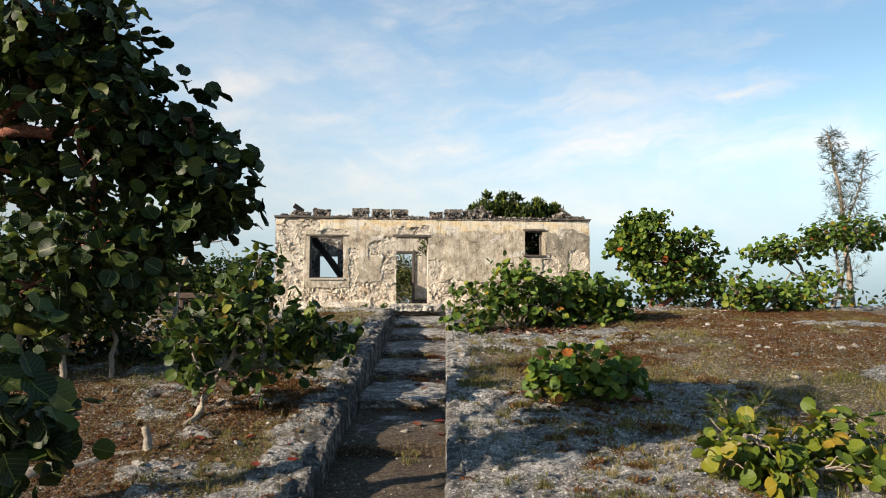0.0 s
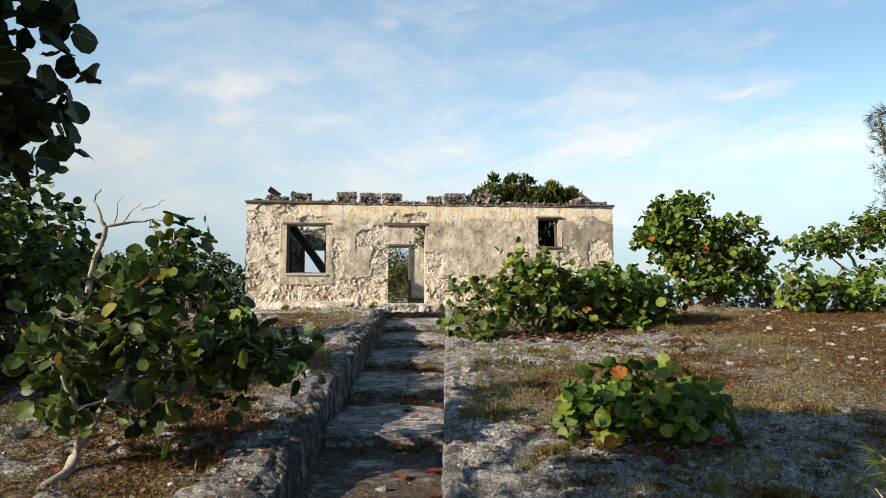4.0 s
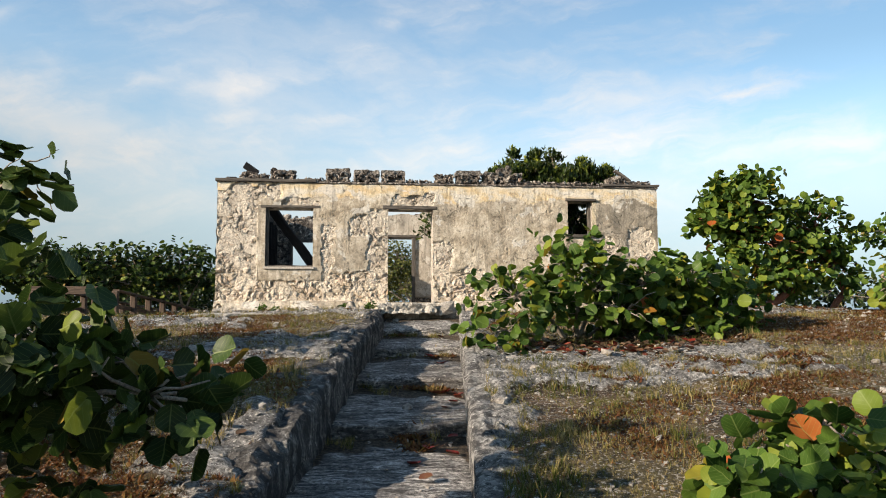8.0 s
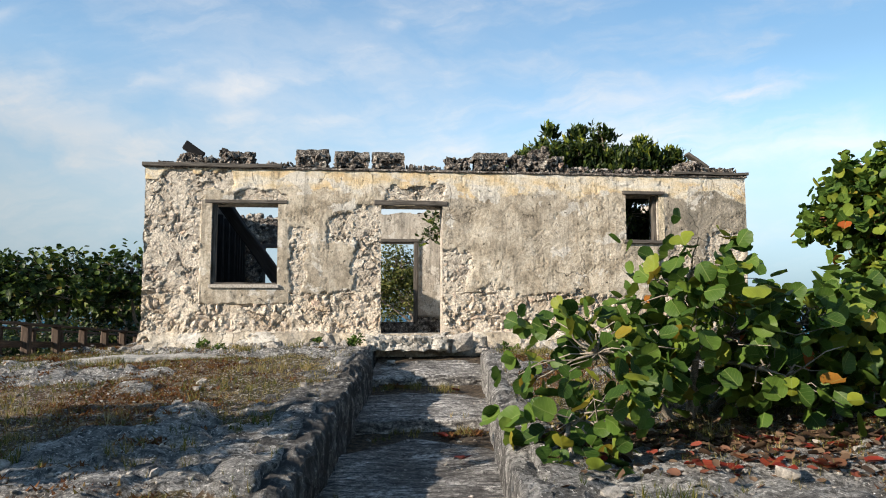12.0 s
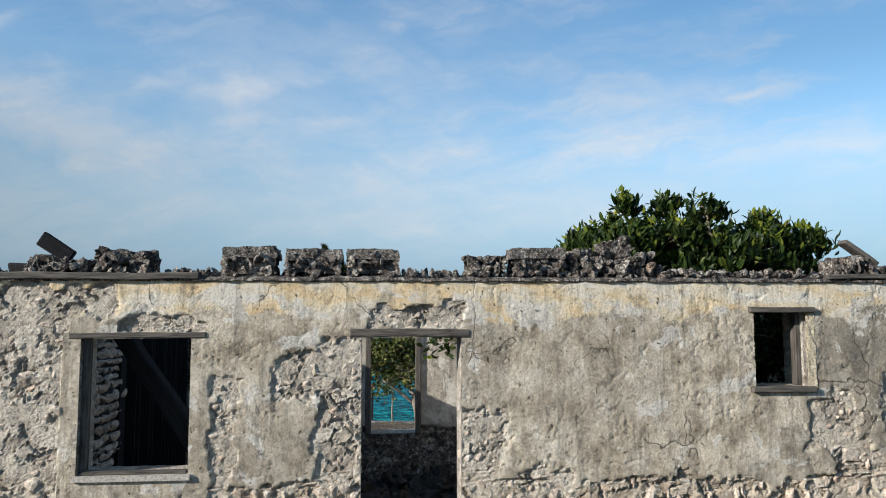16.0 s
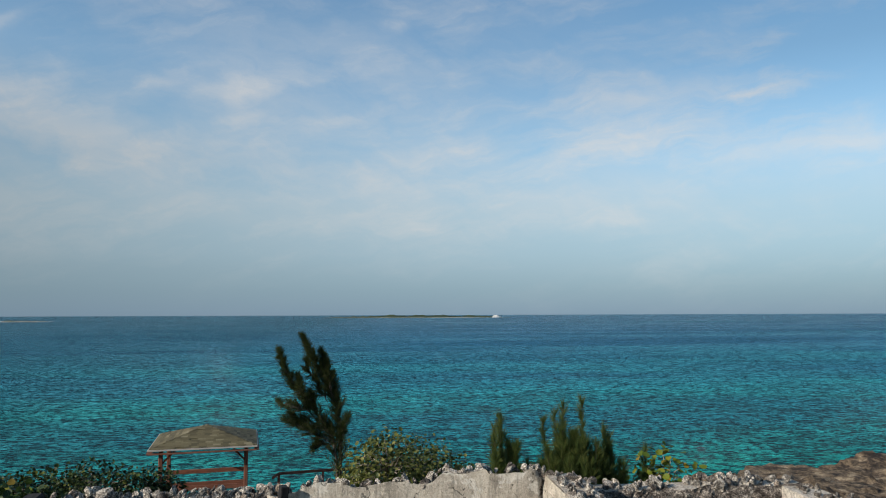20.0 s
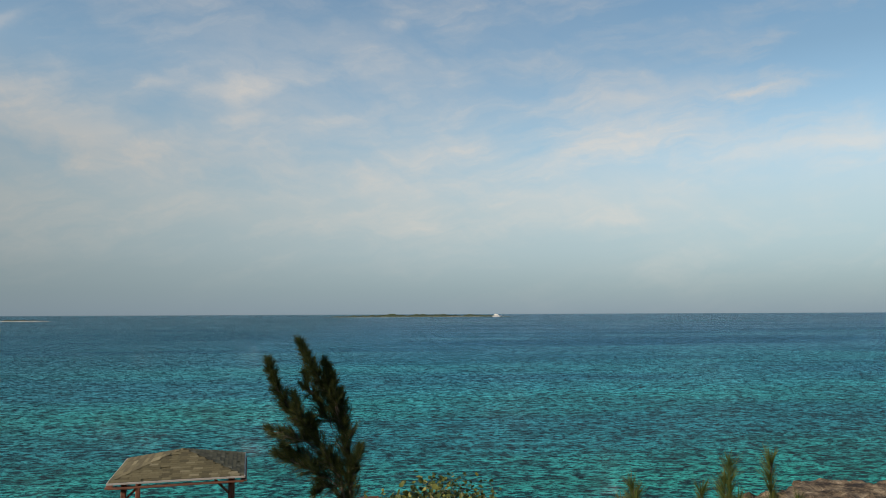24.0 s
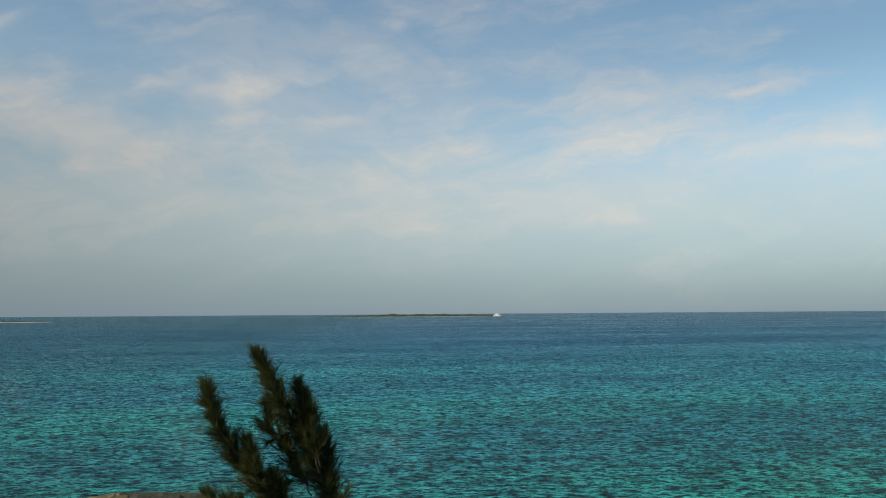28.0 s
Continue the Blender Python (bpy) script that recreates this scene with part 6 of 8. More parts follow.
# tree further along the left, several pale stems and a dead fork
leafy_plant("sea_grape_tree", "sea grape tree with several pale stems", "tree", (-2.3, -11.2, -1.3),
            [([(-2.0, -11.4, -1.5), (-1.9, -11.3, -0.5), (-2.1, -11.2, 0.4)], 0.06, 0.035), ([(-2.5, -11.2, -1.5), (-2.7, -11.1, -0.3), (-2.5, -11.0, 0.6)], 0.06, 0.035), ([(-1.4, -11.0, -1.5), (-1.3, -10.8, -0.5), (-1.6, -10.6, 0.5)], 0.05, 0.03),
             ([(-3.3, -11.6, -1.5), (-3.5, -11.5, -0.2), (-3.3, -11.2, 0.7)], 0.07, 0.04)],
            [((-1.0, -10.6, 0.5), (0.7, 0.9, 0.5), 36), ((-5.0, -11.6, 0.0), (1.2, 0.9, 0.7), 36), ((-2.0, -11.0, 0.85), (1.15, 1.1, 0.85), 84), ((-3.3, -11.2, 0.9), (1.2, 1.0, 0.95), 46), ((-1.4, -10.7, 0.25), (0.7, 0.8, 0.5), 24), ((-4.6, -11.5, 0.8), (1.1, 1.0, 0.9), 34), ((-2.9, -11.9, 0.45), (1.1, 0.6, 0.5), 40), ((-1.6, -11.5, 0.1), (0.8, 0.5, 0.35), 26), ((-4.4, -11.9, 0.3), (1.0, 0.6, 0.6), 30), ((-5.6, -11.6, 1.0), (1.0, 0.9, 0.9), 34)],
            size=0.135, per=12, mat=M_GRAPEHALFSHADE, bark=M_DRIFT, seed=4, singles=240, near=(0, -14, 1), wild=0.7)
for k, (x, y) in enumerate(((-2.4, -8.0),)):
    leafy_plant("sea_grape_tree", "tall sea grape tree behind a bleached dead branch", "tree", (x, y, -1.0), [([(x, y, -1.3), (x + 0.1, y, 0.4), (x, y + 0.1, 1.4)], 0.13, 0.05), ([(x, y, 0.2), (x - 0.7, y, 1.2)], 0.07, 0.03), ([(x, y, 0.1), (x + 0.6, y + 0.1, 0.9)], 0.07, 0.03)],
                [((x, y, 1.7), (0.9, 0.9, 0.7), 50), ((x - 1.0, y + 0.2, 1.5), (0.9, 0.9, 0.6), 34), ((x + 0.7, y - 0.2, 1.05), (0.5, 0.6, 0.5), 22)], size=0.17, per=9, mat=M_GRAPEHALFSHADE, seed=330 + k, singles=20, near=(0, -14, 1))
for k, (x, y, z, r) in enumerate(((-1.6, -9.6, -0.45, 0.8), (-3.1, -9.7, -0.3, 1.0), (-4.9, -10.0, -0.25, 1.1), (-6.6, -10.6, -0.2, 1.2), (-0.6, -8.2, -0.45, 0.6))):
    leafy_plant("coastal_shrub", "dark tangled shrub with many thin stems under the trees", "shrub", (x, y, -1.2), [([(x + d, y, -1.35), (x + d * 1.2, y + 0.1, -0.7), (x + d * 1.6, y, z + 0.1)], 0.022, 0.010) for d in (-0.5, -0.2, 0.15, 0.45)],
                [((x, y, z), (r, r * 0.6, 0.40), 46), ((x + 0.4 * r, y - 0.1, z - 0.4), (r * 0.8, r * 0.5, 0.25), 16)], size=0.12, per=9, mat=M_GRAPESHADE, bark=M_DRIFT, seed=360 + k, singles=10, near=(0, -14, 1))
rnd = random.Random(5)
dead = thing("dead_branch", "bare bleached dead branch with forked twigs", "branch", (-0.75, -9.4, -1.0))
V, F = [], []
o = Vector((-0.75, -9.4, -1.0))
for a, b, r0, r1 in (((-0.75, -9.4, -1.05), (-0.70, -9.3, 0.45), 0.05, 0.045), ((-0.70, -9.3, 0.45), (-0.52, -9.25, 1.25), 0.045, 0.035), ((-0.52, -9.25, 1.25), (-0.72, -9.2, 1.62), 0.03, 0.012), ((-0.72, -9.2, 1.62), (-0.62, -9.2, 1.80), 0.014, 0.008),
                     ((-0.52, -9.25, 1.25), (0.10, -9.1, 1.38), 0.026, 0.010), ((0.10, -9.1, 1.38), (0.42, -9.1, 1.32), 0.012, 0.006), ((-0.3, -9.2, 1.32), (-0.05, -9.2, 1.62), 0.012, 0.004), ((-0.05, -9.2, 1.5), (0.30, -9.2, 1.66), 0.010, 0.004), ((0.05, -9.1, 1.37), (0.25, -9.1, 1.0), 0.008, 0.004), ((-0.42, -9.2, 1.3), (-0.3, -9.2, 1.75), 0.010, 0.004)):
    V, F = [], []
    tube(V, F, [p - o for p in wander(a, b, 5, 0.02, rnd)], [r0 + (r1 - r0) * i / 5 for i in range(6)], 7)
    mesh_ob("limb" if r0 > 0.02 else "twig", V, F, M_DRIFT, dead, smooth=True)

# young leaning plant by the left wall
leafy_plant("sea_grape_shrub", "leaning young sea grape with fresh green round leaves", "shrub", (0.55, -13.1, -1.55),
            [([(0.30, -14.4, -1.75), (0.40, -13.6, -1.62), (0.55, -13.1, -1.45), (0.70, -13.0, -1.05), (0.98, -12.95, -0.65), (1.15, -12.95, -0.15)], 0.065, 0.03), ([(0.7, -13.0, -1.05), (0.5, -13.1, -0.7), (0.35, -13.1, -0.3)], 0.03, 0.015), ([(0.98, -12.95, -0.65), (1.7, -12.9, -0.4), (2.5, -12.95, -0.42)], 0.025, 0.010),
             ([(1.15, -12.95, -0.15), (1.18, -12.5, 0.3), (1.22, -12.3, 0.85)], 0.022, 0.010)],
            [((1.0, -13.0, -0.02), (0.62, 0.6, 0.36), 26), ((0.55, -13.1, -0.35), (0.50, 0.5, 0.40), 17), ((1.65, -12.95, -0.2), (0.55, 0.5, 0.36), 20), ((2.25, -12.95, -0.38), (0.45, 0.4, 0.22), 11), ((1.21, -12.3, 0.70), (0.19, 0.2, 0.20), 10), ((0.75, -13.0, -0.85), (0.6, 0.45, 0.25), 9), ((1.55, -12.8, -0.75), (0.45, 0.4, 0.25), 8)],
            size=0.165, per=8, mat=M_GRAPEHALFSHADE, bark=M_DRIFT, seed=6, singles=300, spread_r=0.2, wild=0.75)
# dead log at its foot
V, F = [], []
tube(V, F, wander((-0.9, -15.2, -1.78), (0.35, -14.3, -1.72), 8, 0.06, rnd), [0.09, 0.1, 0.09, 0.085, 0.08, 0.075, 0.07, 0.065, 0.06], 8)
tube(V, F, wander((0.28, -14.4, -1.75), (0.20, -14.35, -1.40), 5, 0.02, rnd), [0.07, 0.065, 0.055, 0.05, 0.045, 0.04], 8)
tagged(mesh_ob("log", V, F, M_DRIFT, smooth=True), "grey dead log with an upright stub on the ground", "log")

# the big bush right of the stairs
leafy_plant("sea_grape_bush", "wide sea grape bush with green, yellow and red leaves", "shrub", (6.6, -5.6, -0.5),
            [([(6.6, -5.6, -0.55), (6.2, -5.8, -0.1), (5.6, -6.2, 0.25)], 0.045, 0.018), ([(6.6, -5.6, -0.55), (6.6, -5.9, 0.2), (6.35, -6.4, 0.95)], 0.045, 0.016), ([(6.7, -5.5, -0.55), (7.3, -5.3, -0.05), (8.1, -5.0, 0.3)], 0.045, 0.016), ([(6.6, -5.6, -0.55), (6.9, -5.4, 0.0), (7.3, -5.3, 0.4)], 0.04, 0.016), ([(6.5, -5.7, -0.5), (5.8, -6.4, -0.3), (5.2, -6.7, -0.25)], 0.03, 0.012)],
            [((5.55, -6.2, 0.25), (0.75, 0.6, 0.40), 30), ((6.35, -6.3, 0.75), (0.55, 0.6, 0.42), 22), ((6.35, -6.6, 1.05), (0.20, 0.2, 0.22), 6), ((6.9, -5.9, 0.38), (0.9, 0.8, 0.40), 38), ((7.8, -5.6, 0.48), (0.85, 0.55, 0.45), 56), ((5.3, -6.7, -0.2), (0.50, 0.4, 0.28), 15), ((7.2, -6.3, 0.05), (0.8, 0.5, 0.3), 18), ((8.8, -5.2, 0.38), (0.8, 0.6, 0.48), 50), ((9.5, -4.9, 0.15), (0.5, 0.5, 0.45), 22), ((5.15, -6.9, -0.55), (0.3, 0.25, 0.15), 6), ((8.2, -6.0, -0.25), (0.7, 0.4, 0.2), 10), ((7.1, -5.8, 0.35), (0.7, 0.5, 0.35), 16), ((8.0, -5.5, -0.05), (1.0, 0.5, 0.28), 26), ((6.9, -5.7, -0.05), (0.8, 0.5, 0.28), 14), ((6.1, -6.0, 0.0), (0.6, 0.5, 0.28), 8), ((9.0, -5.6, 0.05), (0.7, 0.5, 0.40), 24), ((8.4, -5.9, 0.55), (0.6, 0.45, 0.30), 26)],
            size=0.185, per=5, mat=M_GRAPE, bark=M_DRIFT, seed=9, singles=300, near=(4.5, -9, 0.5), spread_r=0.2, wild=0.8, twig=0.009)
# small compact bush on the rock
leafy_plant("sea_grape_bush", "small compact sea grape bush on bare rock", "shrub", (6.15, -12.6, -1.35),
            [([(6.15, -12.6, -1.45), (6.1, -12.65, -1.0), (6.0, -12.8, -0.75)], 0.03, 0.012), ([(6.15, -12.6, -1.45), (6.5, -12.6, -1.1), (6.8, -12.7, -0.95)], 0.03, 0.012), ([(6.0, -12.6, -1.3), (6.05, -12.7, -0.75), (6.1, -12.75, -0.5)], 0.022, 0.010)],
            [((5.85, -12.75, -0.95), (0.48, 0.45, 0.32), 24), ((6.45, -12.65, -1.0), (0.48, 0.45, 0.28), 22), ((6.85, -12.7, -1.1), (0.25, 0.3, 0.22), 8), ((6.1, -12.8, -0.72), (0.2, 0.2, 0.14), 5)],
            size=0.165, per=8, mat=M_GRAPE, seed=10, singles=260, near=(5, -15, 0), spread_r=0.17)
# yellowing bush close on the right at the start, with a feathery seedling in it
leafy_plant("sea_grape_bush", "yellowing sea grape bush beside the rock", "shrub", (7.6, -15.7, -1.9),
            [([(7.6, -15.7, -2.0), (7.3, -15.9, -1.6), (6.95, -16.0, -1.35)], 0.03, 0.012), ([(7.6, -15.7, -2.0), (8.1, -15.7, -1.6), (8.6, -15.7, -1.3)], 0.03, 0.012)],
            [((7.0, -15.9, -1.55), (0.48, 0.5, 0.20), 16), ((7.7, -15.8, -1.52), (0.6, 0.5, 0.22), 20), ((8.5, -15.7, -1.50), (0.6, 0.5, 0.25), 18), ((6.6, -16.2, -1.65), (0.25, 0.3, 0.15), 6), ((7.5, -16.4, -1.65), (0.9, 0.35, 0.22), 18)],
            size=0.17, per=7, mat=M_GRAPEYEL, seed=11, singles=220, near=(6, -18, 0), spread_r=0.18)


def feather_plant(name, label, category, base, stems, n, length, mat, seed, bark=None, group="", droop=0.4, lean=(0, 0, 0), dens=13):
    """A casuarina-like plant: stems with many fine drooping needle wisps. stems: (points, r0, r1, width)."""
    rnd = random.Random(seed)
    root = thing(name, label, category, base, group=group)
    o = Vector(base)
    V, F, poses = [], [], []
    total = sum((Vector(p[-1]) - Vector(p[0])).length * w for p, _, _, w in stems)
    for pts, r0, r1, width in stems:
        P = []
        for a, b in zip(pts, pts[1:]):
            seg = wander(a, b, 5, 0.03, rnd)
            P += seg if not P else seg[1:]
        tube(V, F, [p - o for p in P], [r0 + (r1 - r0) * i / (len(P) - 1) for i in range(len(P))], 7)
        L = (P[-1] - P[0]).length
        m = max(8, int(L * dens))
        per = max(4, int(n * (L * width / total) / m))
        for k in range(m):
            t = 0.14 + 0.86 * (k + rnd.random()) / m
            q = P[min(len(P) - 1, int(t * (len(P) - 1)))]
            reach = width * (1.1 - 0.85 * t) * rnd.uniform(0.5, 1.15)
            a = rnd.uniform(0, 2 * math.pi)
            e = q + Vector((math.cos(a) * reach, math.sin(a) * reach, reach * rnd.uniform(0.5, 1.25))) + Vector(lean) * reach
            br = wander(q, e, 3, 0.03, rnd)
            tube(V, F, [p - o for p in br], [0.012, 0.009, 0.007, 0.004], 4)
            for _ in range(per):
                s = rnd.random() ** 0.7
                p = br[min(3, int(s * 4))].lerp(br[min(3, int(s * 4) + 1)], rnd.random())
                d = ((e - q).normalized() * 1.1 + Vector((rnd.gauss(0, 0.38), rnd.gauss(0, 0.38), rnd.gauss(0, 0.34) - droop + 0.40)) + Vector(lean) * 0.8)
                poses.append(leaf_pose(p, d.normalized(), length * rnd.uniform(0.6, 1.25), rnd, 0.4, 0.6))
    mesh_ob("trunk", V, F, bark or M_BARK, root, smooth=True)
    inv = Matrix.Translation(-o)
    leaf_mass("needles", needle_leaf, [inv @ m for m in poses], mat, root)
    return root


feather_plant("casuarina_seedling", "feathery bright green casuarina seedling", "plant", (7.05, -15.3, -1.8), [([(7.05, -15.3, -1.85), (7.1, -15.3, -1.4), (7.05, -15.35, -1.05)], 0.012, 0.005, 0.42), ([(7.1, -15.3, -1.8), (7.4, -15.2, -1.4), (7.5, -15.2, -1.15)], 0.012, 0.005, 0.36)], 420, 0.16, M_NEEDLELIT, 14)

# trees right of the house
leafy_plant("sea_grape_tree", "sea grape tree with a slanting red trunk", "tree", (11.6, -2.2, 0.0),
            [([(11.5, -2.2, -0.05), (11.6, -2.1, 0.8), (11.5, -2.0, 1.7), (11.6, -1.9, 2.4)], 0.07, 0.03), ([(11.6, -2.25, 0.05), (12.1, -2.2, 0.35), (12.7, -2.1, 0.6), (13.0, -2.0, 1.2)], 0.10, 0.04), ([(13.3, -2.0, 0.0), (13.6, -2.0, 0.5), (13.5, -1.9, 1.2)], 0.08, 0.03)],
            [((11.6, -2.0, 2.35), (0.75, 0.7, 0.65), 46), ((11.2, -2.0, 1.9), (0.55, 0.6, 0.5), 22), ((12.0, -2.0, 1.5), (0.9, 0.8, 0.7), 46), ((13.1, -1.9, 1.75), (0.85, 0.8, 0.70), 50), ((13.3, -2.0, 1.0), (0.8, 0.7, 0.5), 26), ((11.9, -2.4, 0.8), (0.8, 0.5, 0.4), 22), ((11.5, -2.0, 2.80), (0.28, 0.28, 0.22), 8), ((11.0, -1.8, 2.5), (0.42, 0.45, 0.36), 18), ((10.75, -1.9, 1.9), (0.42, 0.45, 0.34), 18), ((11.1, -2.1, 1.3), (0.5, 0.5, 0.4), 20)],
            size=0.165, per=13, mat=M_GRAPE, bark=M_REDBARK, seed=21, singles=240, near=(8, -8, 1), spread_r=0.17, wild=0.7)
leafy_plant("sea_grape_bush", "low spreading sea grape bush at the turf's edge", "shrub", (14.2, -3.4, -0.1),
            [([(14.2, -3.4, -0.2), (13.8, -3.5, 0.3), (13.3, -3.6, 0.7)], 0.03, 0.012), ([(14.2, -3.4, -0.2), (14.9, -3.3, 0.3), (15.6, -3.2, 0.5)], 0.03, 0.012)],
            [((13.7, -3.5, 0.55), (0.8, 0.6, 0.35), 26), ((14.7, -3.4, 0.45), (0.8, 0.6, 0.35), 28), ((15.7, -3.3, 0.30), (0.8, 0.6, 0.35), 22), ((13.5, -3.7, 0.95), (0.2, 0.2, 0.15), 4), ((16.8, -3.0, 0.3), (0.8, 0.6, 0.4), 18)],
            size=0.18, per=7, mat=M_GRAPE, seed=22, singles=120, near=(8, -8, 1))
leafy_plant("sea_grape_tree", "spreading sea grape tree with bare pale stems", "tree", (19.6, 1.6, -0.1),
            [([(19.4, 1.6, -0.2), (19.2, 1.6, 0.9), (18.6, 1.6, 1.9)], 0.09, 0.04), ([(19.8, 1.6, -0.2), (20.4, 1.7, 1.0), (20.8, 1.8, 2.2)], 0.10, 0.04), ([(20.4, 1.5, -0.2), (20.2, 1.5, 1.2), (20.0, 1.5, 2.4)], 0.07, 0.03), ([(19.2, 1.6, 0.9), (17.8, 1.5, 1.9)], 0.04, 0.02)],
            [((17.5, 1.6, 2.2), (0.9, 0.8, 0.30), 24), ((18.8, 1.6, 2.35), (1.2, 1.0, 0.45), 46), ((20.3, 1.7, 2.8), (1.3, 1.0, 0.55), 56), ((22.0, 1.8, 3.0), (1.4, 1.0, 0.6), 44), ((19.2, 1.4, 1.2), (1.0, 0.7, 0.4), 18), ((17.9, 1.5, 0.6), (0.9, 0.7, 0.5), 22)],
            size=0.18, per=9, mat=M_GRAPE, bark=M_DRIFT, seed=23, singles=60, near=(12, -8, 1))
feather_plant("casuarina_tree", "tall wispy casuarina tree", "tree", (22.4, 4.0, -0.4), [([(22.4, 4.0, -0.5), (22.3, 4.0, 3.0), (22.0, 4.0, 5.6), (21.7, 4.0, 7.4)], 0.14, 0.02, 1.0), ([(22.3, 4.0, 3.4), (23.1, 4.0, 5.2), (23.3, 4.0, 6.6)], 0.05, 0.012, 0.8)], 1500, 0.34, M_NEEDLE, 24)
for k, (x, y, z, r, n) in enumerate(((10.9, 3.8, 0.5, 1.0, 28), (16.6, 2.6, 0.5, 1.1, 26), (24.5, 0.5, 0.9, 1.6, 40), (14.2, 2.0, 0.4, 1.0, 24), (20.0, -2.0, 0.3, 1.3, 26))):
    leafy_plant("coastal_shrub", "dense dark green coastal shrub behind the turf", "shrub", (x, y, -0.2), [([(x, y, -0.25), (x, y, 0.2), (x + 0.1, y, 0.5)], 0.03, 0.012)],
                [((x, y, z), (r * 1.3, r, 0.6), n), ((x + r, y + 0.3, z - 0.15), (r, r * 0.7, 0.45), n // 2)], size=0.15, per=9, mat=M_GRAPESHADE, seed=30 + k, singles=20, near=(8, -8, 1))

# shrub filling the right-hand room, its crown above the wall
leafy_plant("evergreen_shrub", "glossy evergreen shrub growing out of the roofless room", "shrub", (8.3, 2.4, -0.5),
            [([(8.3, 2.4, -0.55), (8.2, 2.3, 1.3), (8.0, 2.2, 2.6), (7.8, 2.1, 3.2)], 0.10, 0.04), ([(8.3, 2.4, 0.6), (8.8, 2.4, 2.0), (9.1, 2.3, 3.2)], 0.07, 0.03), ([(8.2, 2.3, 1.3), (7.5, 2.6, 2.4), (7.2, 2.7, 3.1)], 0.06, 0.025), ([(8.2, 2.3, 1.3), (8.5, 1.3, 2.4), (8.4, 0.9, 2.9)], 0.05, 0.02)],
            [((6.70, 1.7, 3.36), (0.36, 0.6, 0.24), 44), ((7.05, 1.1, 3.42), (0.50, 0.6, 0.34), 66), ((7.6, 1.15, 3.42), (0.60, 0.65, 0.36), 90), ((8.3, 1.05, 3.36), (0.80, 0.65, 0.36), 110), ((9.0, 1.1, 3.28), (0.60, 0.6, 0.36), 74), ((7.6, 0.9, 3.02), (0.8, 0.4, 0.22), 60), ((8.2, 3.0, 2.9), (1.3, 1.2, 0.4), 70), ((8.2, 2.2, 2.6), (1.5, 1.5, 0.6), 80), ((9.45, 1.1, 3.45), (0.18, 0.25, 0.22), 12), ((8.4, 0.9, 2.4), (0.6, 0.4, 0.5), 18), ((9.2, 1.6, 2.1), (0.6, 0.6, 0.6), 60), ((8.9, 2.2, 1.8), (0.8, 0.5, 0.7), 60), ((6.95, 0.8, 3.86), (0.10, 0.15, 0.12), 6), ((7.6, 1.0, 3.88), (0.16, 0.2, 0.12), 8), ((7.9, 0.6, 3.80), (0.25, 0.2, 0.10), 9), ((8.8, 1.0, 3.66), (0.25, 0.3, 0.12), 9), ((8.3, 4.2, 2.95), (1.3, 1.0, 0.35), 50)],
            leaf="long", size=0.13, per=26, mat=M_GLOSSY, seed=41, singles=300, near=(6.5, -3, 4.0), spread_r=0.105, up=-0.95, wild=0.45, lift=1.7, shoots=7)
leafy_plant("evergreen_shrub", "young evergreen shrub inside the ruin", "shrub", (5.35, 3.0, -0.5),
            [([(5.35, 3.0, -0.55), (5.4, 2.9, 1.3), (5.2, 2.8, 2.3), (5.15, 2.8, 2.8)], 0.03, 0.01), ([(5.4, 2.9, 1.3), (5.6, 2.7, 2.2), (5.5, 2.6, 2.7)], 0.02, 0.01)],
            [((5.15, 2.8, 2.7), (0.32, 0.35, 0.32), 14), ((5.55, 2.65, 2.5), (0.28, 0.3, 0.3), 10), ((5.0, 2.8, 2.3), (0.3, 0.3, 0.3), 10)], leaf="long", size=0.15, per=8, mat=M_GLOSSY, seed=42, singles=120, near=(4.5, -5, 4), spread_r=0.12, up=0.1, lift=0.8)

# behind the house
leafy_plant("sea_grape_tree", "round sea grape tree behind the house", "tree", (5.2, 12.4, -0.5),
            [([(5.2, 12.4, -0.55), (5.1, 12.4, 0.5), (4.6, 12.5, 1.3)], 0.09, 0.04), ([(5.2, 12.4, 0.2), (5.8, 12.6, 1.2)], 0.05, 0.02), ([(5.15, 12.4, 0.2), (4.2, 12.4, 0.9)], 0.05, 0.02)],
            [((4.6, 12.5, 2.1), (0.95, 0.9, 0.75), 90), ((5.7, 12.6, 1.7), (0.8, 0.8, 0.6), 50), ((3.8, 12.4, 1.4), (0.7, 0.8, 0.55), 40), ((4.9, 12.2, 1.1), (1.0, 0.8, 0.4), 24)], size=0.09, per=18, mat=M_OLIVE, seed=51, singles=160, near=(4, 6, 4))
HEDGE = [(-3.4, 10.5, 1.75, 1.7), (-5.4, 9.8, 1.65, 1.8), (-7.6, 9.5, 1.75, 1.8), (-10.0, 9.5, 1.65, 1.9), (-12.6, 9.0, 1.3, 2.0), (-15.5, 9.0, 1.4, 2.0), (-4.6, 13.5, 1.3, 1.9), (-8.0, 13.8, 1.2, 2.0)]
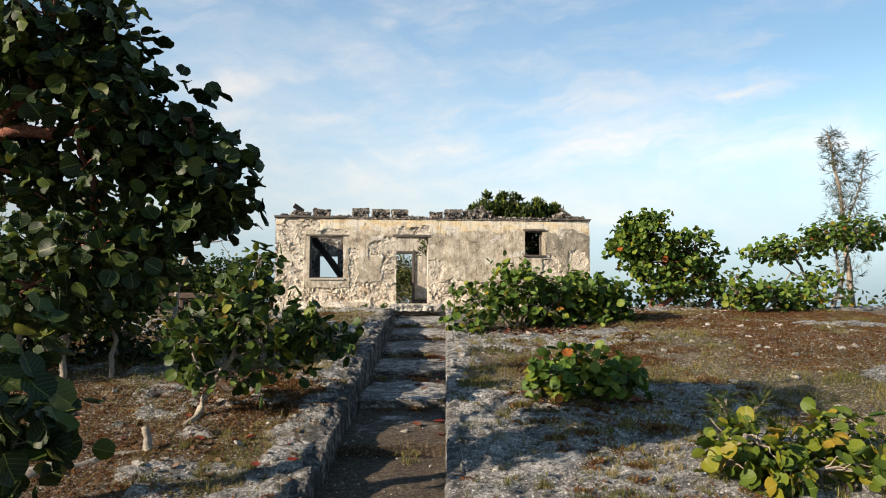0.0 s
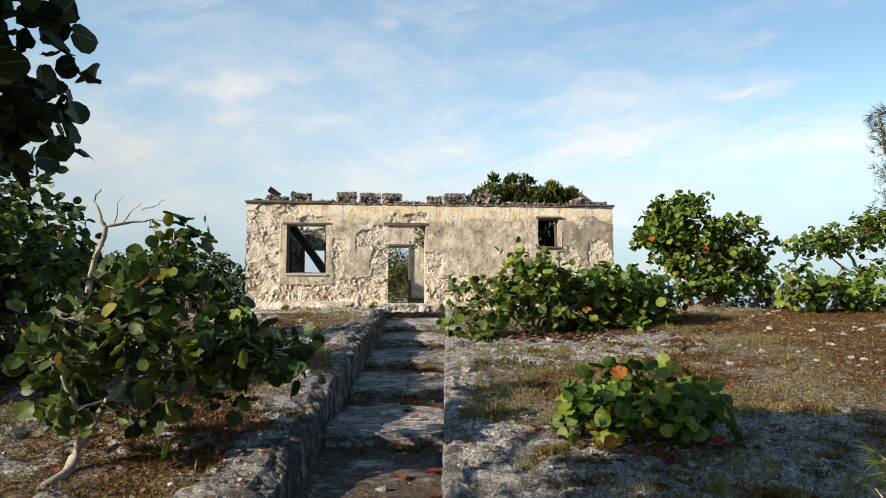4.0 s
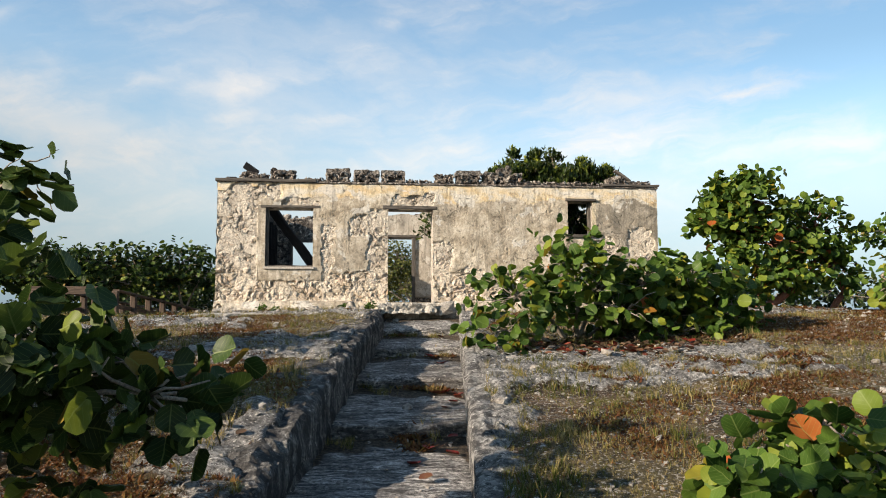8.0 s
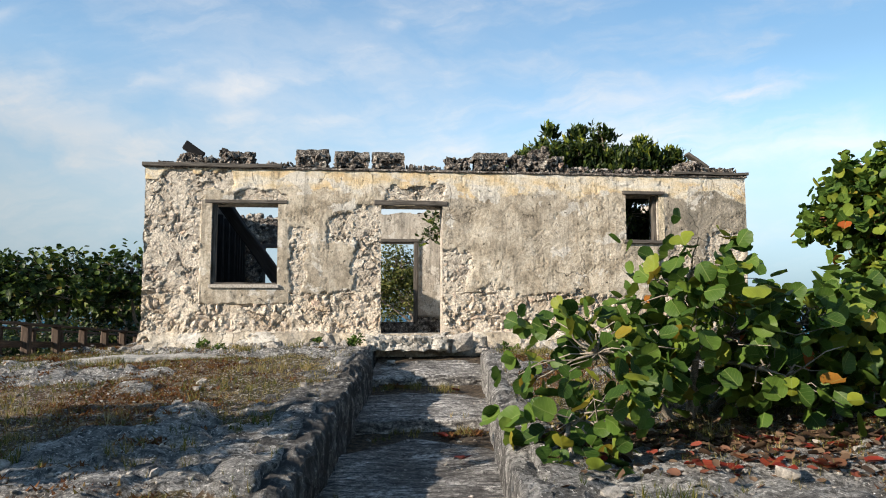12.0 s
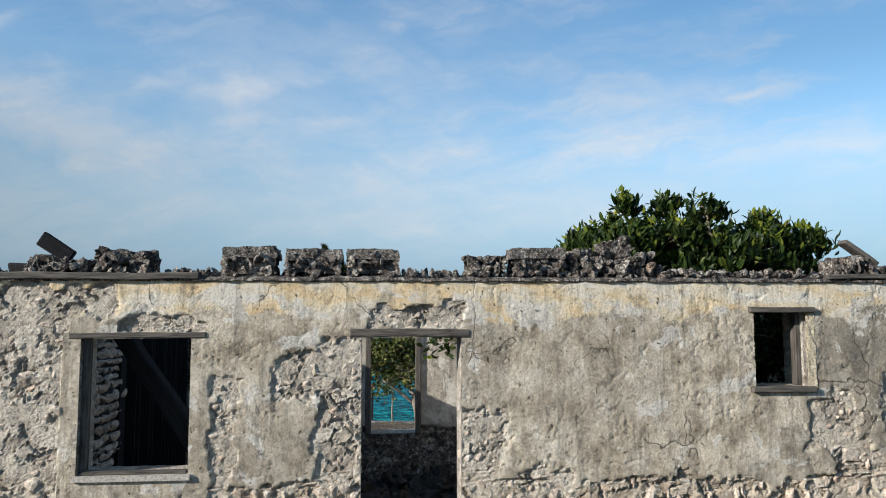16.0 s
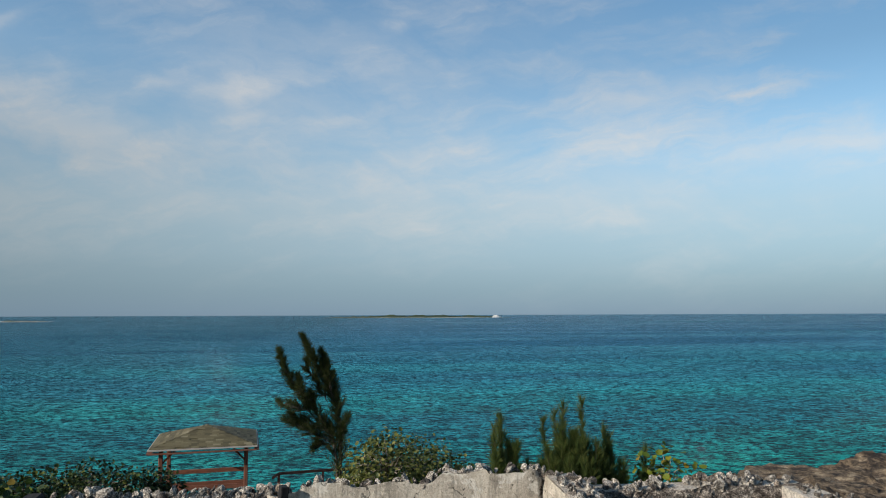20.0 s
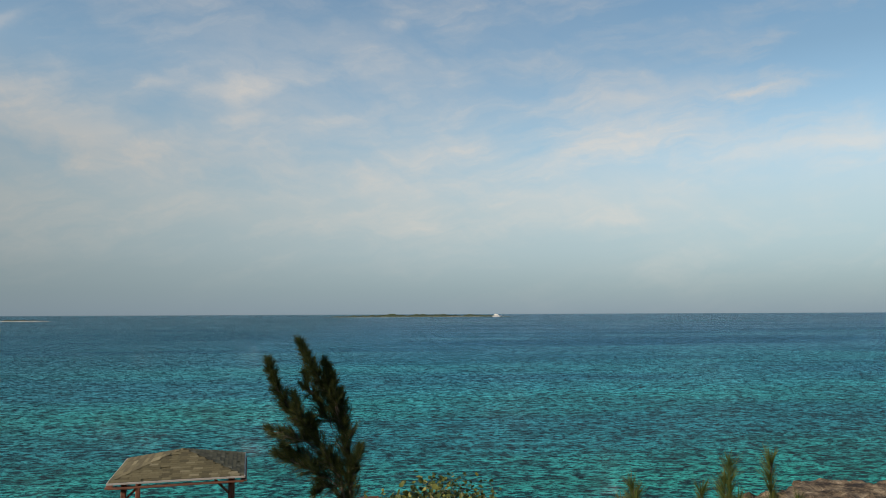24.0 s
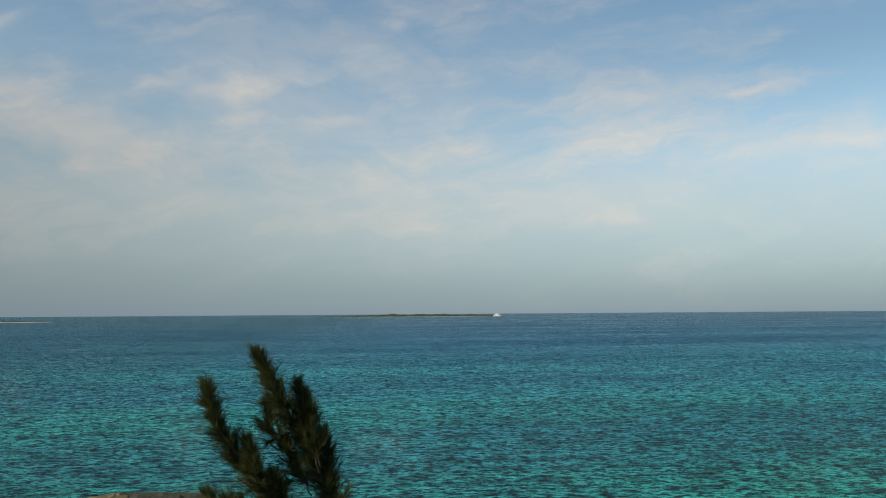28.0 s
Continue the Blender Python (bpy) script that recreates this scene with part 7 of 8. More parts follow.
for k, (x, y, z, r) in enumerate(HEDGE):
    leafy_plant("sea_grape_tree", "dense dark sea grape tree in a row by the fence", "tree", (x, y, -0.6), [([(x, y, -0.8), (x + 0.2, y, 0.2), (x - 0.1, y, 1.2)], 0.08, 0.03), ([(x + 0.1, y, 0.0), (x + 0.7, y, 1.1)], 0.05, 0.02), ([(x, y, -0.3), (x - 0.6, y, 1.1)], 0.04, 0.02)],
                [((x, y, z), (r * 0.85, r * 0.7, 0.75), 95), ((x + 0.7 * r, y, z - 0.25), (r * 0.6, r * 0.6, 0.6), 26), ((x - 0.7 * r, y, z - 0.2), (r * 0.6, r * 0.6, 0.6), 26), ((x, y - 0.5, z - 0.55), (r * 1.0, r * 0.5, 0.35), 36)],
                size=0.17, per=9, mat=M_GRAPEHALFSHADE, seed=60 + k, singles=40, near=(0, 0, 1), group="sea grape row")
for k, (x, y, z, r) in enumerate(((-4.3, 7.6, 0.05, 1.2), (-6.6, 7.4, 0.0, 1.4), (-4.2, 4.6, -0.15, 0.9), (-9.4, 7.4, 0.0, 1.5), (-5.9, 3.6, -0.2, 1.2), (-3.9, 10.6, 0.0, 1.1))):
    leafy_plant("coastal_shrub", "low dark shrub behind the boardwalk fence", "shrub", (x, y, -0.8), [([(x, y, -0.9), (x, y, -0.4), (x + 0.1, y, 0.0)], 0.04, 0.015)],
                [((x, y, z - 0.15), (r, r * 0.7, 0.45), 60), ((x, y - 0.1, z - 0.6), (r * 1.1, r * 0.7, 0.35), 40)], size=0.13, per=9, mat=M_GRAPESHADE, seed=260 + k, singles=20, near=(0, 0, 1))
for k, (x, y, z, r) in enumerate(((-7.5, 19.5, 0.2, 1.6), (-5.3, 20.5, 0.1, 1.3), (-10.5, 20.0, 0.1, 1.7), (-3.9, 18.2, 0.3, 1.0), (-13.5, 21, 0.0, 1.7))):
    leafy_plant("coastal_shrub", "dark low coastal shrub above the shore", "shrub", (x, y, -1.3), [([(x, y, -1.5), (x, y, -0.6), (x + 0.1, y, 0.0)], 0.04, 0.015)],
                [((x, y, z), (r, r * 0.8, 0.7), 46), ((x + r * 0.6, y, z - 0.5), (r * 0.7, r * 0.7, 0.5), 20)], size=0.15, per=9, mat=M_GRAPESHADE, seed=80 + k, singles=20, near=(0, 0, 3))
def plume_leaf(seed):
    """A slim tuft of needles along +y."""
    rnd = random.Random(seed + 700)
    V, U, F = [], [], []
    for k in range(4):
        a, b = rnd.uniform(-0.2, 0.2), rnd.uniform(-0.2, 0.2)
        l = rnd.uniform(0.75, 1.0)
        n = len(V)
        V += [(-0.010, 0, 0), (0.010, 0, 0), (a * 0.5 + 0.009, l * 0.55, b * 0.5), (a, l, b)]
        U += [(0, 0), (1, 0), (1, 0.5), (0.5, 1)]
        F += [(n, n + 1, n + 2), (n, n + 2, n + 3)]
    return V, F, U


def plume_tree(name, label, category, base, stems, mat, seed, dens, per, length, wind=(0, 0, 0), droop=0.1, from_t=0.15, open_angle=0.55):
    """A casuarina: each stem (points, r0, r1, reach) carries rising side twigs set with needle tufts."""
    rnd = random.Random(seed)
    root = thing(name, label, category, base)
    o, V, F, poses, wind = Vector(base), [], [], [], Vector(wind)
    for pts, r0, r1, reach in stems:
        P = []
        for a, b in zip(pts, pts[1:]):
            seg = wander(a, b, 6, 0.02, rnd)
            P += seg if not P else seg[1:]
        tube(V, F, [p - o for p in P], [r0 + (r1 - r0) * i / (len(P) - 1) for i in range(len(P))], 6)
        L = sum((b - a).length for a, b in zip(P, P[1:]))
        m = max(6, int(L * dens))
        for k in range(m):
            t = from_t + (1 - from_t) * (k + rnd.random()) / m
            f = min(len(P) - 1.001, t * (len(P) - 1))
            i = int(f)
            q, tan = P[i].lerp(P[i + 1], f - i), (P[i + 1] - P[i]).normalized()
            a = rnd.uniform(0, 2 * math.pi)
            rad = tan.cross(Vector((math.cos(a), math.sin(a), 0.3)))
            rad = rad.normalized() if rad.length > 1e-3 else Vector((1, 0, 0))
            r = reach * min(1.0, (1.10 - t) * 1.15) * (0.55 + 0.6 * t * (1 - t)) * rnd.uniform(0.45, 1.25)
            d = (tan * (1 - open_angle * 0.5) + rad * open_angle + wind).normalized()
            e = q + d * r
            tube(V, F, [q - o, q.lerp(e, 0.5) + Vector((0, 0, 0.03)) - o, e - o], [0.010, 0.007, 0.003], 4)
            for _ in range(per):
                s = rnd.random()
                w = d * 0.8 + tan * 0.3 + wind * 0.6 + Vector((rnd.gauss(0, 0.40), rnd.gauss(0, 0.40), rnd.gauss(0, 0.36) - droop))
                poses.append(axis_pose(q.lerp(e, s), w, length * rnd.uniform(0.55, 1.2), rnd))
    mesh_ob("trunk", V, F, M_DARKBARK, root, smooth=True)
    inv = Matrix.Translation(-o)
    leaf_mass("needles", plume_leaf, [inv @ m for m in poses], mat, root)
    return root


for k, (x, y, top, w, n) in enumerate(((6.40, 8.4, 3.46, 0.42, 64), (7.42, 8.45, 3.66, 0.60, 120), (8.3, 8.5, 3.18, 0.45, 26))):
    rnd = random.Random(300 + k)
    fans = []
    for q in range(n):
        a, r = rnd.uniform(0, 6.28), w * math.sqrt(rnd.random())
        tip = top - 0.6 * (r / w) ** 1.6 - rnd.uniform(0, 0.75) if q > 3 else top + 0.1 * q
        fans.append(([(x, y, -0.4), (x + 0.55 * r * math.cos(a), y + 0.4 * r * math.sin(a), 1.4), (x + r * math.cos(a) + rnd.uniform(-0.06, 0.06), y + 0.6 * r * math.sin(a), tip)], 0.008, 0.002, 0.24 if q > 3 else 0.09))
    plume_tree("casuarina_sapling", "bushy young casuarina with fine upright green needles", "shrub", (x, y, -0.4), fans, M_NEEDLELIT, 90 + k, 11, 15, 0.21, (0, 0, 0.30), -0.15, 0.58, 0.70)
leafy_plant("coastal_shrub", "olive coastal shrub behind the ruin", "shrub", (8.9, 8.6, -0.3), [([(8.9, 8.6, -0.4), (8.9, 8.6, 1.4), (9.0, 8.6, 2.4)], 0.03, 0.012)], [((8.9, 8.6, 2.6), (0.45, 0.4, 0.55), 30), ((9.4, 8.7, 1.8), (0.5, 0.5, 0.6), 20)], size=0.11, per=10, mat=M_GRAPEYEL, seed=95, singles=20, near=(4, 0, 5))
leafy_plant("coastal_shrub", "olive coastal shrub beside the steps to the sea", "shrub", (4.6, 15.5, -0.8), [([(4.6, 15.5, -0.9), (4.6, 15.5, 0.2), (4.8, 15.5, 0.9)], 0.03, 0.012)], [((5.35, 15.4, 1.5), (0.75, 0.7, 0.75), 90), ((4.0, 15.4, 1.3), (0.65, 0.6, 0.6), 60), ((4.7, 15.3, 0.7), (1.3, 0.7, 0.7), 70), ((6.1, 15.4, 1.3), (0.5, 0.5, 0.5), 30)], size=0.075, per=22, mat=M_OLIVE, seed=96, singles=20, near=(4, 0, 5))

# the wind-bent casuarina above the shore
plume_tree("casuarina_tree", "wind-bent young casuarina with two leaning tops", "tree", (3.42, 16.4, -0.9), [
    ([(3.42, 16.4, -0.95), (3.40, 16.35, 0.6), (3.43, 16.30, 2.31), (3.31, 16.45, 3.04), (2.97, 16.42, 3.76), (2.70, 16.19, 4.28), (2.42, 16.30, 4.80)], 0.05, 0.005, 0.62),
    ([(3.40, 16.35, 0.5), (3.24, 16.30, 2.15), (2.77, 16.37, 2.85), (2.32, 16.43, 3.39), (2.02, 16.12, 3.92), (1.85, 16.09, 4.44)], 0.04, 0.005, 0.56),
    ([(3.16, 16.30, 3.39), (3.01, 16.27, 3.89), (2.88, 16.42, 4.42)], 0.012, 0.004, 0.35),
    ([(3.18, 16.30, 3.45), (3.07, 16.28, 3.89), (2.97, 16.40, 4.31)], 0.012, 0.004, 0.35),
    ([(3.35, 16.30, 2.79), (3.30, 16.50, 3.31), (3.20, 16.48, 3.84)], 0.012, 0.004, 0.35),
    ([(3.43, 16.30, 2.26), (3.54, 16.09, 2.56), (3.60, 16.32, 2.76)], 0.012, 0.004, 0.26),
    ([(2.59, 16.30, 3.08), (2.44, 16.09, 3.43), (2.32, 16.18, 3.80)], 0.012, 0.004, 0.38),
    ([(2.91, 16.30, 2.75), (2.69, 16.30, 3.08), (2.62, 16.18, 3.36)], 0.012, 0.004, 0.38),
    ([(3.19, 16.30, 2.05), (2.60, 16.18, 2.41), (1.96, 16.28, 2.70)], 0.016, 0.004, 0.43),
    ([(2.75, 16.30, 2.81), (2.29, 16.09, 3.01), (1.78, 16.45, 3.10)], 0.014, 0.004, 0.42),
    ([(3.08, 16.30, 2.26), (2.53, 16.36, 2.59), (2.12, 16.16, 2.84)], 0.014, 0.004, 0.39),
    ([(3.26, 16.30, 2.05), (2.91, 16.46, 2.00), (2.77, 16.13, 1.97)], 0.014, 0.004, 0.38),
    ([(3.32, 16.30, 2.15), (3.18, 16.40, 2.35), (3.02, 16.39, 2.68)], 0.014, 0.004, 0.42),
    ([(2.74, 16.30, 3.78), (2.58, 16.27, 3.89), (2.50, 16.45, 4.21)], 0.01, 0.004, 0.32),
    ([(3.41, 16.30, 1.94), (3.39, 16.21, 2.17), (3.51, 16.34, 2.35)], 0.014, 0.004, 0.35),
    ([(3.07, 16.30, 3.12), (2.84, 16.45, 3.43), (2.74, 16.30, 3.78)], 0.012, 0.004, 0.43),
], M_NEEDLE, 97, 48, 20, 0.21, (-0.12, 0, 0.26), 0.02, 0.12, 0.66)
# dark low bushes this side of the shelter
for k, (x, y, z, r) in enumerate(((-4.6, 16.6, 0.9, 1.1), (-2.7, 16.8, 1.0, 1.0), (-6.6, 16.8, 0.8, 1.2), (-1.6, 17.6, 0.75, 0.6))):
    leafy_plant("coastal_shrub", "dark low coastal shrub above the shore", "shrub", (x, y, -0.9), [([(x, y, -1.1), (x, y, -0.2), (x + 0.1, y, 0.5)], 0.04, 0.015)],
                [((x, y, z - 0.1), (r, r * 0.7, 0.6), 70), ((x, y, z - 0.9), (r * 1.1, r * 0.7, 0.6), 60)], size=0.085, per=22, mat=M_GRAPESHADE, seed=180 + k, singles=20, near=(0, 0, 3))

# ---- fence, boardwalk, shelter, far shore ----
def fence_top(y):
    return 0.46 - 0.05 * (y + 1.1)


BOARD_L, BOARD_R = -2.93, -1.77
for side, x in (("right", BOARD_R), ("left", BOARD_L)):
    fence = thing("fence", "brown weathered timber post-and-rail fence along the boardwalk", "fence", group="boardwalk fences")
    ys = [-1.1 + 1.17 * k for k in range(12)] if side == "right" else [-0.95 + 1.3 * k for k in range(11)]
    for i, y in enumerate(ys):
        xx = x + 0.012 * math.sin(i * 2.3)
        beam("post", (xx, y, fence_top(y) - 1.25), (xx, y, fence_top(y)), 0.125, 0.125, M_FENCE, fence, "", 0.008, 2, i)
        if i:
            py = ys[i - 1]
            beam("rail", (xx, py, fence_top(py) + 0.015), (xx, y, fence_top(y) + 0.015), 0.14, 0.04, M_FENCE, fence, "", 0.006, 2, i, 0)
            beam("rail", (xx - 0.05, py, fence_top(py) - 0.30), (xx - 0.05, y, fence_top(y) - 0.30), 0.04, 0.09, M_FENCE, fence, "", 0.006, 2, i + 7)
gate = thing("railing", "timber rail between two posts closing the boardwalk's end", "railing")
for x in (BOARD_R, BOARD_L):
    beam("post", (x, -2.2, -0.75), (x, -2.2, 0.43), 0.12, 0.12, M_FENCE, gate, "", 0.008, 2, int(x * 10))
beam("rail", (BOARD_L - 0.09, -2.2, 0.445), (BOARD_R + 0.09, -2.2, 0.45), 0.035, 0.15, M_FENCE, gate, "", 0.006, 2, 4, 0)
walkway = thing("boardwalk", "grey plank boardwalk between the fences", "boardwalk")
for k in range(74):
    y = -1.95 + k * 0.19
    z = fence_top(y) - 0.72
    beam("plank", (BOARD_L - 0.05, y, z), (BOARD_R + 0.10, y, z + 0.004 * math.sin(k * 5.1)), 0.17, 0.04, M_WOODGREYV, walkway, "", 0.004, 0, k, 90)
for x in (BOARD_L, BOARD_R):
    beam("joist", (x, -1.95, -0.36), (x, 11.9, fence_top(11.9) - 0.80), 0.08, 0.14, M_FENCE, walkway)
# cement kerb of the terrace before the house's corner
V, F = [], []
for i in range(37):
    t = i / 36
    x, y = -1.47 + 3.6 * t, -2.38 + 0.85 * t ** 0.8
    z = -0.17 + 0.17 * smooth(0.0, 0.5, t) - 0.06 * smooth(0.75, 1.0, t) + 0.014 * fbm(x * 3, 3, 1, 3)
    for dy, dz in ((-0.06, -0.5), (-0.05, -0.13), (-0.03, -0.01), (0.0, 0.0), (0.30, 0.012), (0.42, -0.02), (0.45, -0.35)):
        V.append((x, y + dy + 0.025 * fbm(x * 4, dz * 4, 2, 4), z + dz + 0.01 * fbm(x * 6, dy * 5, 4, 3)))
F = [(i * 7 + k, i * 7 + k + 1, i * 7 + k + 8, i * 7 + k + 7) for i in range(36) for k in range(6)]
F += [tuple(252 + k for k in range(7)), tuple(6 - k for k in range(7))]
tagged(mesh_ob("kerb", V, F, M_KERB), "broken cement kerb of the terrace before the house corner", "kerb", kind="structure")

# shelter above the sea
shelter = thing("sea_shelter", "red timber shelter with a hipped shingle roof", "gazebo", (-1.60, 23.75, -1.30))
shelter.rotation_euler = (0, 0, radians(9.5))
EAVE, W2, RISE_H = 2.30, 1.70, 0.50
bm = bmesh.new()
ap = bm.verts.new((0, 0, EAVE + RISE_H))
cs = [bm.verts.new((sx * W2, sy * W2, EAVE)) for sx, sy in ((-1, -1), (1, -1), (1, 1), (-1, 1))]
lo = [bm.verts.new((v.co.x * 0.995, v.co.y * 0.995, EAVE - 0.04)) for v in cs]
for k in range(4):
    bm.faces.new((cs[k], cs[(k + 1) % 4], ap))
    bm.faces.new((lo[(k + 1) % 4], lo[k], cs[k], cs[(k + 1) % 4])[::-1])
bm.faces.new(lo)
roof = part("roof", bm, M_SHINGLE, shelter, "hipped roof of worn tan shingles")
tab = bevelled_box(1, 1, 1, 0.0001)
bm = bmesh.new()
bmesh.ops.create_cube(bm, size=1)
sh = bpy.data.meshes.new("shingle")
bm.to_mesh(sh)
bm.free()
tab.free()
sh.materials.append(M_SHINGLE)
rnd = random.Random(3)
slope = math.atan2(RISE_H, W2)
rows_n = 15
for side in range(4):
    turn = Matrix.Rotation(side * math.pi / 2, 4, "Z")
    for r in range(rows_n):
        t0 = r / rows_n
        yy = -W2 * (1 - t0)
        half = W2 * (1 - t0 - 0.5 / rows_n) - 0.02
        n = max(1, round(2 * half / (0.25 if side in (0, 1) else 0.6)))
        wdt = 2 * half / n
        for i in range(n):
            if rnd.random() < 0.015:
                continue
            xx = -half + (i + 0.5) * wdt + (0.03 if r % 2 else -0.03)
            ln = W2 / rows_n / math.cos(slope) * 1.18
            m = turn @ Matrix.Translation((xx, yy + W2 / rows_n * 0.5, EAVE + RISE_H * (t0 + 0.5 / rows_n) + 0.016)) @ Matrix.Rotation(slope - 0.03 + rnd.uniform(-0.008, 0.02), 4, "X") @ Matrix.Diagonal((wdt * 0.97, ln, 0.012, 1))
            o = new("shingle", sh)
            o.parent = roof
            o.matrix_local = m
for k, (a, b) in enumerate((((-W2, -W2), (W2, -W2)), ((W2, -W2), (W2, W2)), ((W2, W2), (-W2, W2)), ((-W2, W2), (-W2, -W2)))):
    beam("fascia", (*a, EAVE - 0.13), (*b, EAVE - 0.13), 0.16, 0.04, M_REDWOOD, shelter, "red-brown fascia board", 0, 0, 0, 0 if k % 2 else 0)
    beam("drip_edge", (a[0] * 1.015, a[1] * 1.015, EAVE - 0.018), (b[0] * 1.015, b[1] * 1.015, EAVE - 0.018), 0.03, 0.05, M_DRIP, shelter, "pale metal drip edge")
for sx in (-1, 1):
    for sy in (-1, 1):
        x, y = sx * 1.36, sy * 1.36
        beam("post", (x, y, -1.4), (x, y, EAVE - 0.1), 0.13, 0.13, M_REDWOOD, shelter, "", 0.004, 2, sx + sy)
        beam("brace", (x, y, EAVE - 0.55), (x - sx * 0.42, y, EAVE - 0.12), 0.08, 0.06, M_REDWOOD, shelter)
        beam("brace", (x, y, EAVE - 0.55), (x, y - sy * 0.42, EAVE - 0.12), 0.08, 0.06, M_REDWOOD, shelter)
for sy in (-1, 1):
    beam("rail", (-1.3, sy * 1.36, 0.95), (1.3, sy * 1.36, 0.95), 0.06, 0.15, M_REDWOOD, shelter)
    beam("seat", (-1.3, sy * 1.2, 0.45), (1.3, sy * 1.2, 0.45), 0.30, 0.05, M_REDWOOD, shelter, "", 0, 0, 0, 90)
for k in range(16):
    beam("deck_board", (-1.6, -1.55 + k * 0.205, 0.0), (1.6, -1.55 + k * 0.205, 0.0), 0.19, 0.05, M_REDWOOD, shelter, "", 0, 0, 0, 90)
rail = thing("handrail", "dark timber handrail along the shore path", "railing", (0.9, 25.0, -1.5))
RP = [(0.75, 25.2), (2.35, 25.6), (4.0, 25.9)]
for i, (x, y) in enumerate(RP):
    g = rise(x, y)
    beam("post", (x - 0.9, y - 25.0, g + 1.5 - 0.2), (x - 0.9, y - 25.0, 0.98), 0.09, 0.09, M_REDWOOD, rail)
    if i:
        px, py = RP[i - 1]
        beam("rail", (px - 0.9, py - 25.0, 0.96), (x - 0.9, y - 25.0, 0.96), 0.05, 0.10, M_REDWOOD, rail)
beam("rail", (-0.35, -0.1, 0.87), (-0.15, 0.2, 0.96), 0.05, 0.10, M_REDWOOD, rail)
stair = thing("wooden_stairs", "grey timber stairs with handrails leading down to the sea", "stairs", (2.9, 17.5, -0.9))
for k in range(9):
    beam("tread", (-0.6, k * 0.42, 0.05 - k * 0.10), (0.6, k * 0.42, 0.05 - k * 0.10), 0.34, 0.05, M_WOODGREYV, stair, "", 0.004, 0, k, 90)
for sx in (-0.65, 0.65):
    beam("handrail", (sx, -0.3, 1.0), (sx, 3.8, 0.05), 0.06, 0.10, M_FENCE, stair, "", 0.005, 2, 1)
    for k in (0, 1, 2, 3):
        y = -0.2 + k * 1.25
        beam("baluster", (sx, y, -0.5 - 0.2 * k), (sx, y, 0.95 - 0.285 * k), 0.09, 0.09, M_FENCE, stair, "", 0.004, 0, k)

# far shore
def isle(name, x, y, length, width, height, label, seed):
    root = thing(name, label, "island", (x, y, SEA_Z), kind="structure")
    for nm, mat, h, wd, ln, rough in (("beach", M_SAND, 1.2, width, length, 0.2), ("scrub", M_ISLE, height, width * 0.7, length * 0.94, 1.0)):
        V, F = [], []
        nu, nv = 90, 7
        for i in range(nu + 1):
            u = 2 * i / nu - 1
            for k in range(nv + 1):
                v = 2 * k / nv - 1
                prof = max(0.0, 1 - abs(u) ** 3) * max(0.0, 1 - v * v)
                hh = h * (0.55 + 0.75 * noise.noise(Vector((u * 6 + seed, v, 3.0))) * rough + 0.5 * rough * noise.noise(Vector((u * 31, v * 3, seed)))) if rough > 0.5 else h
                V.append((u * ln / 2, v * wd / 2, hh * prof - 0.3))
        for i in range(nu):
            for k in range(nv):
                a = i * (nv + 1) + k
                F.append((a, a + nv + 1, a + nv + 2, a + 1))
        mesh_ob(nm, V, F, mat, root)
    return root


isle("island", 116.0, 1900.0, 530.0, 120.0, 9.0, "low scrub-covered island with a sandy rim", 2.0)
isle("islet", -545.0, 1150.0, 150.0, 40.0, 3.0, "flat rocky islet on the horizon", 5.0)
boat = thing("motor_yacht", "white motor yacht moored off the island", "yacht", (310.0, 1828.0, SEA_Z))
bm = bmesh.new()
for (x, w, zl) in ((-11, 2.2, 2.2), (0, 2.8, 2.3), (7, 2.2, 2.7), (12, 0.2, 3.4)):
    for s in (-1, 1):
        bm.verts.new((x, s * w, zl))
        bm.verts.new((x * 0.95, s * w * 0.75, -0.4))
bm.verts.ensure_lookup_table()
for i in range(3):
    a = i * 4
    for q in ((a, a + 4, a + 5, a + 1), (a + 2, a + 3, a + 7, a + 6), (a, a + 2, a + 6, a + 4)):
        bm.faces.new([bm.verts[k] for k in q])
bm.faces.new([bm.verts[k] for k in (0, 1, 3, 2)])
part("hull", bm, M_WHITE, boat)
for nm, c, d, mt in (("cabin", (-1, 0, 3.4), (13, 4.2, 2.4), M_WHITE), ("bridge", (-2, 0, 5.4), (8, 3.6, 1.8), M_WHITE), ("window_band", (-1, 0, 3.7), (13.1, 4.3, 0.8), M_GLASSDARK), ("mast", (-3, 0, 7.6), (0.4, 0.4, 3.0), M_WHITE)):
    o = part(nm, bevelled_box(*d, 0.15), mt, boat)
    o.location = c

# ---- turf, stones and litter ----
def scatter_ok(x, y):
    l, r = passage(y)
    if -18.6 < y < -0.4 and l - 0.22 < x < r + 0.18:
        return False
    return not (-0.5 < x < 10.8 and -0.5 < y < 7.5)


def blade(seed):
    rnd = random.Random(seed)
    V, U, F = [], [], []
    for k in range(5):
        a, l = rnd.uniform(0, 6.28), rnd.uniform(0.5, 1.0)
        dx, dy = math.cos(a), math.sin(a)
        n = len(V)
        s = rnd.uniform(0.2, 0.7)
        V += [(-dy * 0.035, dx * 0.035, 0), (dy * 0.035, -dx * 0.035, 0), (dx * s, dy * s, l)]
        U += [(0, 0), (1, 0), (0.5, 1)]
        F.append((n, n + 1, n + 2))
    return V, F, U


